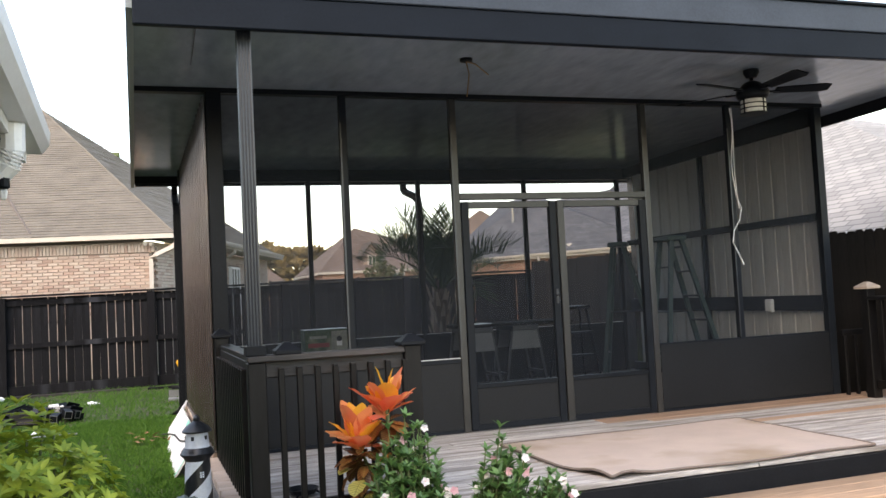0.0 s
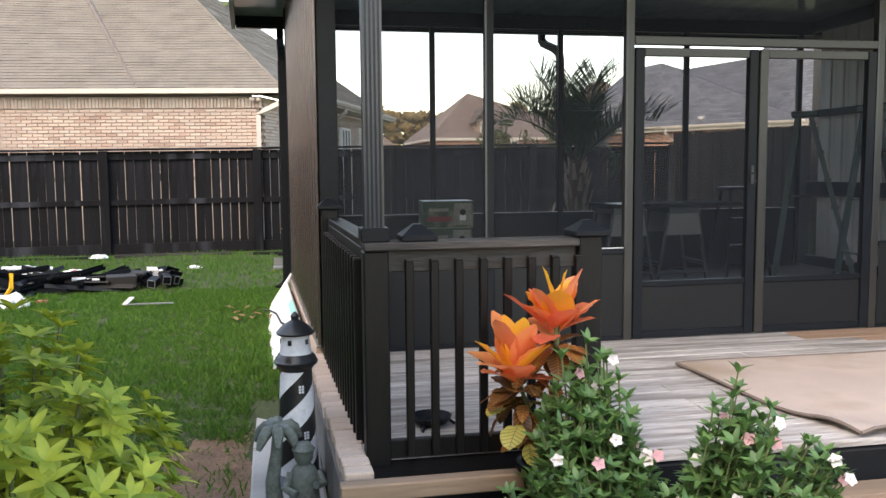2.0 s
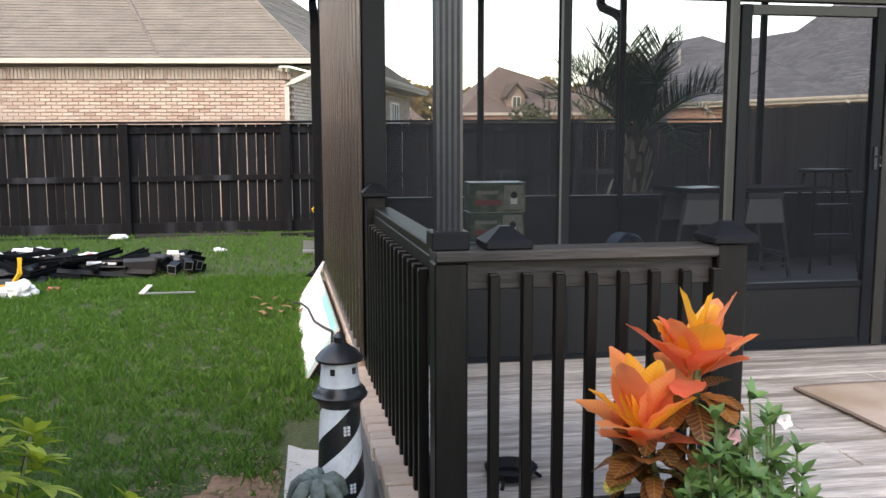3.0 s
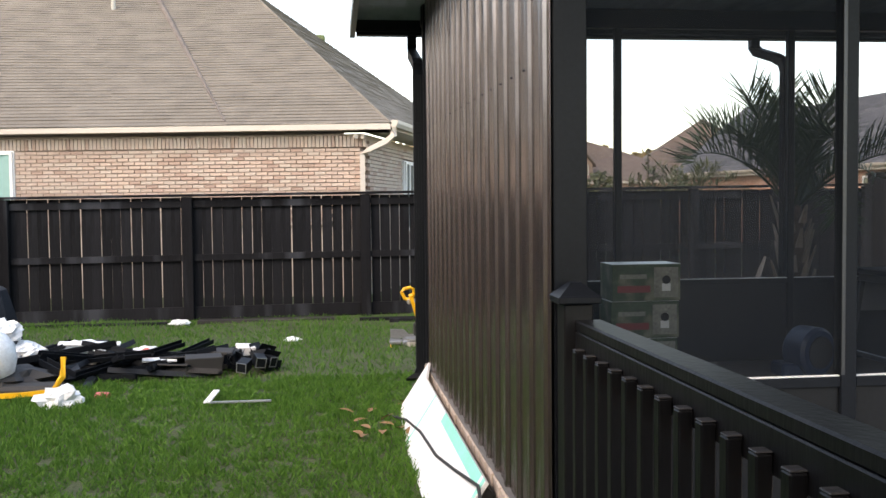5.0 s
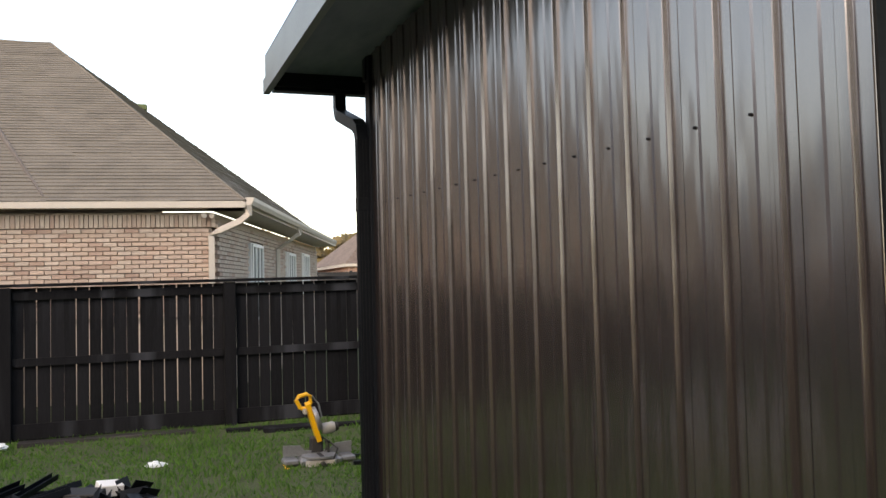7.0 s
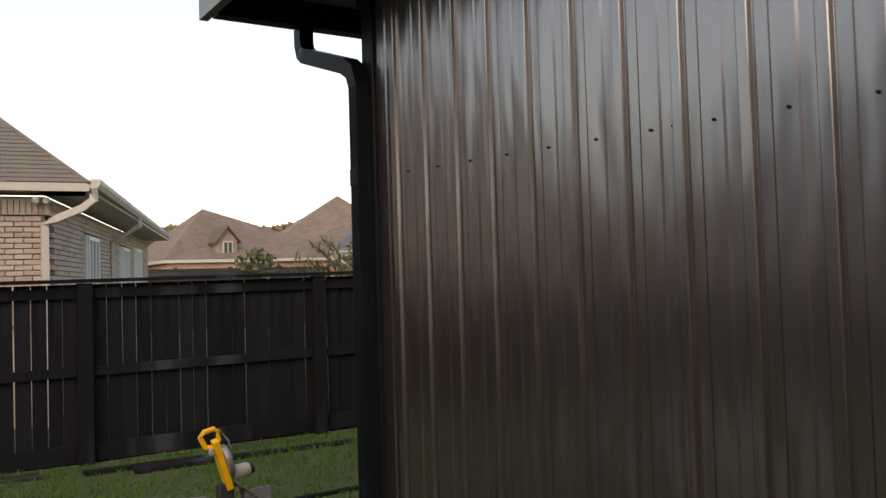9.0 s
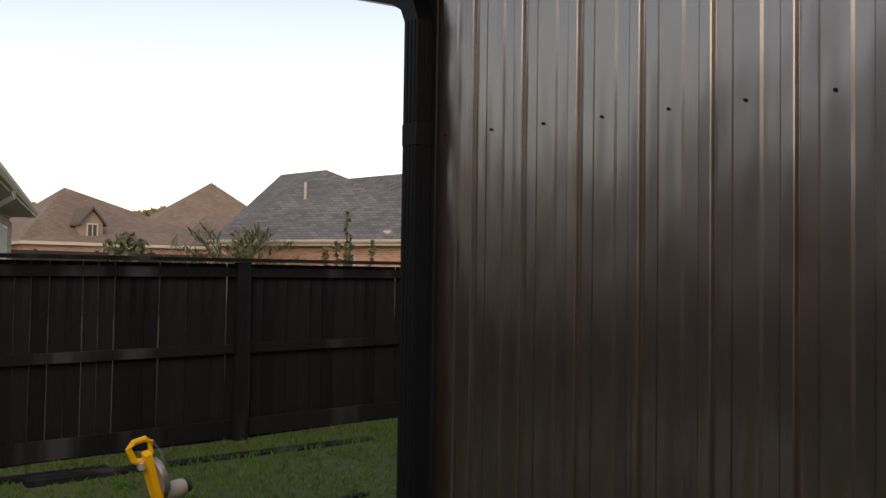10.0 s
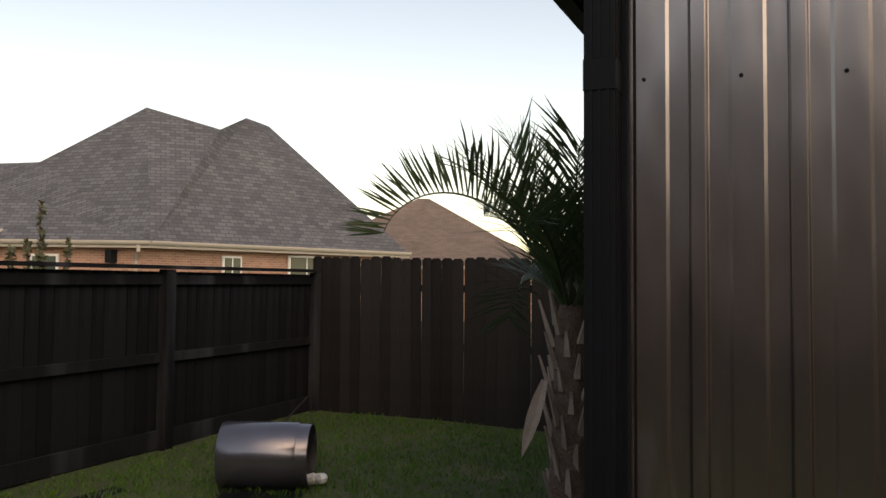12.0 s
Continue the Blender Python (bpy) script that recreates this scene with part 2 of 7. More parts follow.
CARTONPIC = material("carton_picture", (0.27, 0.26, 0.22), 0.7, 0, 0.4, 18, 60, 0.1, 0.002)
REDINK = material("red_ink", (0.28, 0.05, 0.05), 0.7)
LHBLACK = material("gloss_black_ceramic", (0.015, 0.017, 0.02), 0.3, 0, 0.3, 9, 60, 0.2, 0.004)
LHWHITE = material("white_ceramic", (0.68, 0.73, 0.79), 0.4, 0, 0.12, 9, 60, 0.25, 0.004, stain=(0.36, 0.39, 0.44), stain_at=0.62)
VERDIGRIS = material("grey_green_ceramic", (0.10, 0.125, 0.115), 0.55, 0, 0.5, 14, 60, 0.5, 0.006, stain=(0.35, 0.38, 0.35), stain_at=0.62)
BAG = material("thin_white_plastic", (0.72, 0.76, 0.78), 0.35, 0, 0.15, 12, 50, 0.5, 0.01)
REDCAN = material("red_can", (0.45, 0.10, 0.09), 0.4)
VALLEY = material("dark_shingle", (0.130, 0.108, 0.096), 0.95, 0, 0.3, 3, 45, 0.6, 0.01)
STEELROLL = material("dark_steel_sheet", (0.16, 0.16, 0.18), 0.22, 0.75, 0.15, 3, 60, 0.05, 0.003)
BARK = material("palm_bark", (0.15, 0.105, 0.08), 0.95, 0, 0.5, 8, 60, 0.9, 0.02)
BOOT = material("dry_leaf_base", (0.36, 0.28, 0.23), 0.9, 0, 0.4, 9, 60, 0.6, 0.01, per=0.8)
PALM = leaf_material("palm_leaf", (0.035, 0.065, 0.03), (0.075, 0.12, 0.05))
FARGREEN = leaf_material("far_foliage", (0.075, 0.09, 0.045), (0.14, 0.145, 0.07))
GOLDGREEN = leaf_material("autumn_foliage", (0.12, 0.09, 0.035), (0.25, 0.17, 0.06))
GRASS = leaf_material("grass_blade", (0.035, 0.108, 0.020), (0.112, 0.24, 0.042), 0.6, 0.3)
GRASS.node_tree.nodes["Principled BSDF"].inputs["Specular IOR Level"].default_value = 0.15
CHARTREUSE = leaf_material("yellow_green_leaf", (0.13, 0.25, 0.035), (0.56, 0.60, 0.08), 0.55, 0.35)
VINCA = leaf_material("dark_green_leaf", (0.045, 0.12, 0.04), (0.155, 0.30, 0.095), 0.4, 0.25)


def veined_leaf(name, a, b2, vein, amount, pitch=0.014):
    """A leaf mottled with two colours, with a midrib and slanting side veins; the leaf lies along its own y."""
    m = leaf_material(name, a, b2, 0.36, 0.42)
    n, l = m.node_tree.nodes, m.node_tree.links
    b = n["Principled BSDF"]
    plain = b.inputs["Base Color"].links[0].from_socket

    def calc(op, p, q=None, r=None):
        k = n.new("ShaderNodeMath")
        k.operation = op
        for i, w in enumerate((p, q, r)):
            if isinstance(w, float):
                k.inputs[i].default_value = w
            elif w is not None:
                l.new(w, k.inputs[i])
        return k.outputs[0]

    # mottling differs from leaf to leaf
    mottle = [k for k in n if k.bl_idname == "ShaderNodeTexNoise"][0]
    mottle.noise_dimensions = "4D"
    info = n.new("ShaderNodeObjectInfo")
    l.new(calc("MULTIPLY", info.outputs["Random"], 50.0), mottle.inputs["W"])
    mottle.inputs["Scale"].default_value = 13
    for k in list(l):
        if k.from_node.bl_idname == "ShaderNodeNewGeometry":
            l.new(info.outputs["Random"], k.to_socket)
    xyz = n.new("ShaderNodeSeparateXYZ")
    tc = n.new("ShaderNodeTexCoord")
    l.new(tc.outputs["Object"], xyz.inputs[0])
    ax = calc("ABSOLUTE", xyz.outputs[0])
    slant = calc("MULTIPLY_ADD", ax, -0.65, xyz.outputs[1])
    wave = calc("SINE", calc("MULTIPLY", slant, 6.2832 / pitch))
    side = calc("GREATER_THAN", wave, 0.72)
    rib = calc("LESS_THAN", ax, 0.0022)
    both = calc("MULTIPLY", calc("MAXIMUM", side, rib), amount)
    mx = n.new("ShaderNodeMix")
    mx.data_type = "RGBA"
    l.new(both, mx.inputs[0])
    l.new(plain, mx.inputs[6])
    mx.inputs[7].default_value = (*vein, 1)
    l.new(mx.outputs[2], b.inputs["Base Color"])
    return m


CROTON_O = veined_leaf("orange_leaf", (0.80, 0.17, 0.105), (0.92, 0.40, 0.15), (0.62, 0.09, 0.06), 0.25)
CROTON_Y = veined_leaf("yellow_leaf", (0.88, 0.33, 0.05), (0.90, 0.58, 0.07), (0.66, 0.18, 0.04), 0.4)
CROTON_B = veined_leaf("bronze_leaf", (0.085, 0.035, 0.022), (0.36, 0.12, 0.04), (0.60, 0.40, 0.10), 0.5)
CROTON_V = veined_leaf("veined_leaf", (0.55, 0.50, 0.12), (0.72, 0.62, 0.20), (0.10, 0.07, 0.03), 0.85, 0.018)
PETAL = leaf_material("white_petal", (0.80, 0.72, 0.72), (0.88, 0.85, 0.83), 0.5, 0.3)
PINK = leaf_material("pink_petal", (0.72, 0.36, 0.42), (0.80, 0.5, 0.52), 0.5, 0.3)
STEM = material("green_stem", (0.10, 0.13, 0.05), 0.7)
FROST = material("frosted_glass", (0.75, 0.75, 0.72), 0.4)
TABLE = material("dark_tabletop", (0.02, 0.021, 0.023), 0.9, 0, 0.3, 4, 60, 0.2, 0.003, spec=0.1)
LITTER = leaf_material("dry_litter", (0.13, 0.075, 0.045), (0.36, 0.25, 0.15), 0.9, 0.05)
STRAW = material("dead_leaf", (0.22, 0.13, 0.06), 0.9, per=0.6)


# ---- building helpers ----
class Mesh:
    """Gathers vertices and faces for one mesh."""

    def __init__(self):
        self.v, self.f, self.uv = [], [], None

    def add(self, verts, faces):
        k = len(self.v)
        self.v += [tuple(p) for p in verts]
        self.f += [tuple(i + k for i in f) for f in faces]
        return self

    def box(self, x0, y0, z0, x1, y1, z1, m=None):
        c = [(x, y, z) for z in (z0, z1) for y in (y0, y1) for x in (x0, x1)]
        if m is not None:
            c = [m @ Vector(p) for p in c]
        return self.add(c, [(0, 2, 3, 1), (4, 5, 7, 6), (0, 1, 5, 4), (2, 6, 7, 3), (0, 4, 6, 2), (1, 3, 7, 5)])

    def chamfer(self, x0, y0, z0, x1, y1, z1, c=0.006, m=None):
        """A box whose edges are all cut off by c."""
        v = []
        for sx in (0, 1):
            for sy in (0, 1):
                for sz in (0, 1):
                    X, Y, Z = (x1 if sx else x0), (y1 if sy else y0), (z1 if sz else z0)
                    dx, dy, dz = (-c if sx else c), (-c if sy else c), (-c if sz else c)
                    v += [(X, Y + dy, Z + dz), (X + dx, Y, Z + dz), (X + dx, Y + dy, Z)]
        bm = bmesh.new()
        vs = [bm.verts.new(p) for p in v]
        hull = bmesh.ops.convex_hull(bm, input=vs)
        bm.verts.index_update()
        pts = [p.co.copy() for p in bm.verts]
        fs = [[q.index for q in f.verts] for f in bm.faces]
        bm.free()
        if m is not None:
            pts = [m @ p for p in pts]
        return self.add(pts, fs)

    def prism(self, ring, axis, m=None, cap=True):
        """A closed outline swept by the vector axis."""
        n = len(ring)
        a = [Vector(p) for p in ring]
        b = [p + Vector(axis) for p in a]
        pts = a + b
        if m is not None:
            pts = [m @ p for p in pts]
        fs = [(i, (i + 1) % n, n + (i + 1) % n, n + i) for i in range(n)]
        if cap:
            fs += [tuple(range(n - 1, -1, -1)), tuple(range(n, 2 * n))]
        return self.add(pts, fs)

    def lathe(self, profile, m=None, n=20, cap=True):
        """Rings (radius, height) turned about z."""
        pts, fs = [], []
        for r, z in profile:
            pts += [(r * math.cos(2 * math.pi * i / n), r * math.sin(2 * math.pi * i / n), z) for i in range(n)]
        for k in range(len(profile) - 1):
            fs += [(k * n + i, k * n + (i + 1) % n, (k + 1) * n + (i + 1) % n, (k + 1) * n + i) for i in range(n)]
        if cap:
            fs += [tuple(range(n - 1, -1, -1)), tuple(range((len(profile) - 1) * n, len(profile) * n))]
        if m is not None:
            pts = [m @ Vector(p) for p in pts]
        return self.add(pts, fs)

    def tube(self, path, r, n=8, radii=None, square=False, side=None):
        """A round or square tube along a path."""
        path = [Vector(p) for p in path]
        pts, fs = [], []
        up = Vector((0.0123, 0.02, 1))
        for k, p in enumerate(path):
            d = (path[min(k + 1, len(path) - 1)] - path[max(k - 1, 0)]).normalized()
            s = d.cross(up if abs(d.z) < 0.95 else Vector((0, 1, 0.01))).normalized()
            s = Vector(side) if side else s
            t = s.cross(d)
            rr = radii[k] if radii else r
            for i in range(n):
                a = 2 * math.pi * (i + (0.5 if square else 0)) / n
                pts.append(p + (s * math.cos(a) + t * math.sin(a)) * rr)
        for k in range(len(path) - 1):
            fs += [(k * n + i, k * n + (i + 1) % n, (k + 1) * n + (i + 1) % n, (k + 1) * n + i) for i in range(n)]
        fs += [tuple(range(n)), tuple(range((len(path) - 1) * n, len(path) * n))]
        return self.add(pts, fs)

    def shift(self, m):
        self.v = [tuple(m @ Vector(p)) for p in self.v]
        return self

    def data(self, name, mat, smooth=False):
        me = bpy.data.meshes.new(name)
        me.from_pydata(self.v, [], self.f)
        bm = bmesh.new()
        bm.from_mesh(me)
        if len(bm.faces) < 60000:
            bmesh.ops.recalc_face_normals(bm, faces=bm.faces)
        bm.to_mesh(me)
        bm.free()
        me.materials.append(mat)
        if smooth:
            me.polygons.foreach_set("use_smooth", [True] * len(me.polygons))
            me.set_sharp_from_angle(angle=radians(40))
        return me


def part(name, mesh, mat, parent=None, label="", smooth=False, kind=""):
    ob = new(name, mesh.data(name, mat, smooth) if isinstance(mesh, Mesh) else mesh)
    if parent is not None:
        ob.parent = parent
    return tagged(ob, label=label, kind=kind)


def thing(name, label, category, at=(0, 0, 0), group="", kind=""):
    ob = new(name)
    ob.empty_display_size = 0.1
    ob.location = at
    return tagged(ob, label, category, group, kind)


def uv_planar(ob, u, v):
    """Metres along u and v as texture coordinates."""
    me = ob.data
    layer = me.uv_layers.new(name="uv")
    u, v = Vector(u), Vector(v)
    for loop in me.loops:
        p = me.vertices[loop.vertex_index].co
        layer.data[loop.index].uv = (p.dot(u), p.dot(v))


def ground_z(x, y):
    return 0.05 + 0.017 * min(max(y, -5), 17) + 0.010 * min(max(x, 0), 8)


R = random.Random(7)


# ---- ground ----
def build_ground():
    xs = [-400, -150, -60, -25] + [-14 + 0.5 * i for i in range(53)] + [18, 25, 40, 70, 150, 400]
    ys = [-400, -100, -30, -10, -3] + [0.5 * i for i in range(38)] + [22, 27, 33, 42, 60, 100, 200, 400]
    m = Mesh()
    pts = [(x, y, 0.06 if 1.8 < x < 9.2 and y < 5.2 else ground_z(x, y) + 0.03 * (noise.noise((x * 0.6, y * 0.6, 3)))) for y in ys for x in xs]
    n = len(xs)
    m.add(pts, [(j * n + i, j * n + i + 1, (j + 1) * n + i + 1, (j + 1) * n + i) for j in range(len(ys) - 1) for i in range(n - 1)])
    mat = material("lawn_soil", (0.05, 0.068, 0.025), 0.95, 0, 0.35, 1.5, 40, 0.8, 0.03, stain=(0.16, 0.12, 0.07), stain_at=0.70)
    g = part("ground", m, mat, smooth=True)
    tagged(g, "mown green lawn with bare patches", "lawn", kind="structure")


def worn(x, y):
    """Bare soil beside the house path."""
    d = math.hypot((x + 0.30) / 0.50, (y - 5.85) / 1.15)
    return d < 0.85 + 0.45 * noise.noise((x * 2.6, y * 2.1, 0))


def build_soil():
    m = Mesh()
    n = 40
    ring = []
    for k in range(9):
        for i in range(n):
            a = 2 * math.pi * i / n
            r = k / 8 * (0.92 + 0.4 * noise.noise((math.cos(a) * 1.6, math.sin(a) * 1.6, 4)))
            x, y = -0.30 + 0.50 * r * math.cos(a), 5.85 + 1.15 * r * math.sin(a)
            ring.append((x, y, ground_z(x, y) + 0.03 * noise.noise((x * 0.6, y * 0.6, 3)) + 0.012 * (1 - (k / 8) ** 4) - 0.004 + 0.008 * noise.noise((x * 9, y * 9, 1))))
    m.add(ring, [(k * n + i, k * n + (i + 1) % n, (k + 1) * n + (i + 1) % n, (k + 1) * n + i) for k in range(8) for i in range(n)])
    p = part("soil_patch", m, SOIL, None, smooth=True)
    tagged(p, "bare brown soil beside the concrete slab", "soil", kind="structure")
    # dry bits of leaf and straw scattered over the bare soil
    rr = random.Random(17)
    lit = Mesh()
    for i in range(900):
        a, r = rr.uniform(0, 2 * math.pi), math.sqrt(rr.random())
        x, y = -0.30 + 0.58 * r * math.cos(a), 5.85 + 1.25 * r * math.sin(a)
        q = rr.uniform(0, 2 * math.pi)
        blade(lit, (x, y, ground_z(x, y) + 0.014 + 0.03 * noise.noise((x * 0.6, y * 0.6, 3))), (math.cos(q), math.sin(q), rr.uniform(-0.05, 0.25)), (0, 0, 1), rr.uniform(0.015, 0.05), rr.uniform(0.002, 0.006), 0.2, 2)
    part("leaf_litter", lit, LITTER, None)
    tagged(bpy.data.objects["leaf_litter"], "dry straw and leaf litter on bare soil", "litter", kind="stuff")


def build_grass():
    rs = np.random.RandomState(3)
    spots = []
    for count, x0, x1, y0, y1 in ((95000, -3.2, 0.28, 4.6, 12.5), (46000, -9, 0.9, 11.5, 16.7), (26000, 0.5, 7.4, 12.1, 16.7), (9000, -12, -3.2, 5, 16.7), (2500, -3, -0.2, 2.5, 5)):
        spots.append(np.column_stack([rs.uniform(x0, x1, count), rs.uniform(y0, y1, count)]))
    spots = np.vstack(spots)
    keep = np.array([not worn(x, y) or rs.rand() < 0.10 + 0.5 * max(0, noise.noise((x * 4, y * 4, 7))) for x, y in spots])
    on_slab = (spots[:, 0] > -0.04) & (spots[:, 1] > 5.43) & (spots[:, 1] < 7.52)
    keep = keep & ~on_slab
    dry = np.array([noise.noise((x * 0.9, y * 0.9, 5)) for x, y in spots])
    tuft = np.array([noise.noise((x * 6, y * 6, 9)) + 0.6 * noise.noise((x * 15, y * 15, 2)) for x, y in spots])
    keep = keep & (tuft > -0.42)
    spots, dry, tuft = spots[keep], dry[keep], tuft[keep]
    n = len(spots)
    a = rs.uniform(0, 2 * np.pi, n)
    h = rs.uniform(0.028, 0.062, n) * (1 + 0.5 * dry + 0.7 * tuft)
    w = rs.uniform(0.003, 0.006, n)
    lean = rs.uniform(0.01, 0.05, n)
    b = rs.uniform(0, 2 * np.pi, n)
    z = np.array([ground_z(x, y) + 0.03 * noise.noise((x * 0.6, y * 0.6, 3)) for x, y in spots]) - 0.005
    x, y = spots[:, 0], spots[:, 1]
    ca, sa = np.cos(a) * w, np.sin(a) * w
    lx, ly = np.cos(b) * lean, np.sin(b) * lean
    v = np.stack([np.column_stack([x - ca, y - sa, z]), np.column_stack([x + ca, y + sa, z]),
                  np.column_stack([x + lx * 0.4 + ca * 0.7, y + ly * 0.4 + sa * 0.7, z + h * 0.6]), np.column_stack([x + lx, y + ly, z + h])], axis=1).reshape(-1, 3)
    k = np.arange(n)[:, None] * 4
    me = bpy.data.meshes.new("grass")
    me.from_pydata(v.tolist(), [], np.vstack([k + np.array([[0, 1, 2]]), k + np.array([[0, 2, 3]])]).tolist())
    me.materials.append(GRASS)
    tagged(new("grass", me), "short green lawn grass", "grass", kind="stuff")


# ---- screened room ----
FLOOR, HEAD, FRONT, BACK, LEFT, RIGHT = 0.48, 3.54, 7.53, 11.57, 0.33, 6.8


def ceiling_z(y):
    return 3.62 - 0.018 * (y - 5.3)


def build_deck():
    deck = thing("deck", "weathered grey timber deck with bare reddish boards", "deck", kind="structure")
    y, k = 5.1, 0
    while y < 7.50:
        cut = R.choice((2.3, 3.2, 3.9, 4.3, 4.6))
        for x0, x1 in ((0.45, cut), (cut + 0.004, 8.2)):
            new_wood = x0 > 3.5 and y > 6.5
            if x0 < 1 and y < 5.36:
                x0 = 1.62
            m = Mesh().chamfer(x0, y, FLOOR - 0.035, x1 - 0.004, min(y + 0.135, 7.49), FLOOR + R.uniform(-0.003, 0.003), 0.004)
            part("board", m, DECKNEW if new_wood else DECK, deck)
        y, k = y + 0.141, k + 1
    part("rim_board", Mesh().box(0.45, 5.06, 0.2, 8.2, 5.098, FLOOR - 0.04), BLACK, deck)
    part("frame", Mesh().box(0.46, 5.1, 0.05, 8.2, 7.5, FLOOR - 0.04), RAILDARK, deck)
    part("edge_strip", Mesh().chamfer(0.36, 5.02, FLOOR - 0.075, 1.62, 5.095, FLOOR - 0.005, 0.006), STEPWOOD, deck)
    step = thing("deck_step", "low brown timber step in front of the deck", "step", kind="structure")
    for i in range(3):
        part("board", Mesh().chamfer(2.0, 4.56 + i * 0.165, 0.27, 8.2, 4.56 + i * 0.165 + 0.158, 0.305, 0.004), STEPWOOD, step)
    part("riser", Mesh().box(2.0, 4.60, 0.02, 8.2, 5.05, 0.268), BLACK, step)
    patio = part("patio", Mesh().chamfer(1.9, -4.0, -0.1, 9.0, 4.59, 0.155, 0.01), CONCRETE)
    tagged(patio, "pale concrete patio slab", "patio", kind="structure")
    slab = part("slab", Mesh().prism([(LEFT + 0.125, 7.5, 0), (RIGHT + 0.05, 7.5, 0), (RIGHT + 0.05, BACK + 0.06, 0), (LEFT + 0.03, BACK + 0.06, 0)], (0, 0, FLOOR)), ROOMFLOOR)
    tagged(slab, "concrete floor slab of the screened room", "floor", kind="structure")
    # brick edging beside the deck and under the wall
    ledge = thing("brick_ledge", "tan brick ledge along the slab and deck", "ledge", kind="structure")
    y = 5.12
    brick = Mesh().chamfer(-0.06, 0, 0, 0.06, 0.094, 0.07, 0.006).data("brick", LEDGE)
    while y < 11.55:
        inside = y > 7.45
        ob = part("brick", brick, None, ledge)
        ob.location = ((0.352 + 0.0236 * (11.55 - y) if inside else 0.395 + 0.022 * (7.45 - y)) + R.uniform(-0.006, 0.006), y, (0.47 if inside else 0.425) + R.uniform(-0.004, 0.004))
        y += 0.104
    part("mortar_bed", Mesh().prism([(0.40, 5.12, 0.1), (0.47, 5.12, 0.1), (0.44, 7.45, 0.1), (0.355, 7.45, 0.1)], (0, 0, 0.345)), MORTAR, ledge)
    part("mortar_bed", Mesh().prism([(0.405, 7.45, 0.1), (0.50, 7.45, 0.1), (0.40, 11.64, 0.1), (0.31, 11.64, 0.1)], (0, 0, 0.39)), MORTAR, ledge)
    part("skirt", Mesh().prism([(0.372, 5.1, 0.02), (0.398, 5.1, 0.02), (0.353, 7.448, 0.02), (0.325, 7.448, 0.02)], (0, 0, 0.41)), SKIRT, ledge)


def fluted(x, y, z0, z1, w):
    """A square aluminium post with shallow flutes."""
    ring = []
    for s in range(4):
        for i in range(9):
            u = -w + 2 * w * i / 9
            d = w - (0.004 if i % 2 and 0 < i < 8 else 0)
            px, py = [(u, -d), (d, u), (-u, d), (-d, -u)][s]
            ring.append((x + px, y + py, z0))
    return Mesh().prism(ring, (0, 0, z1 - z0))


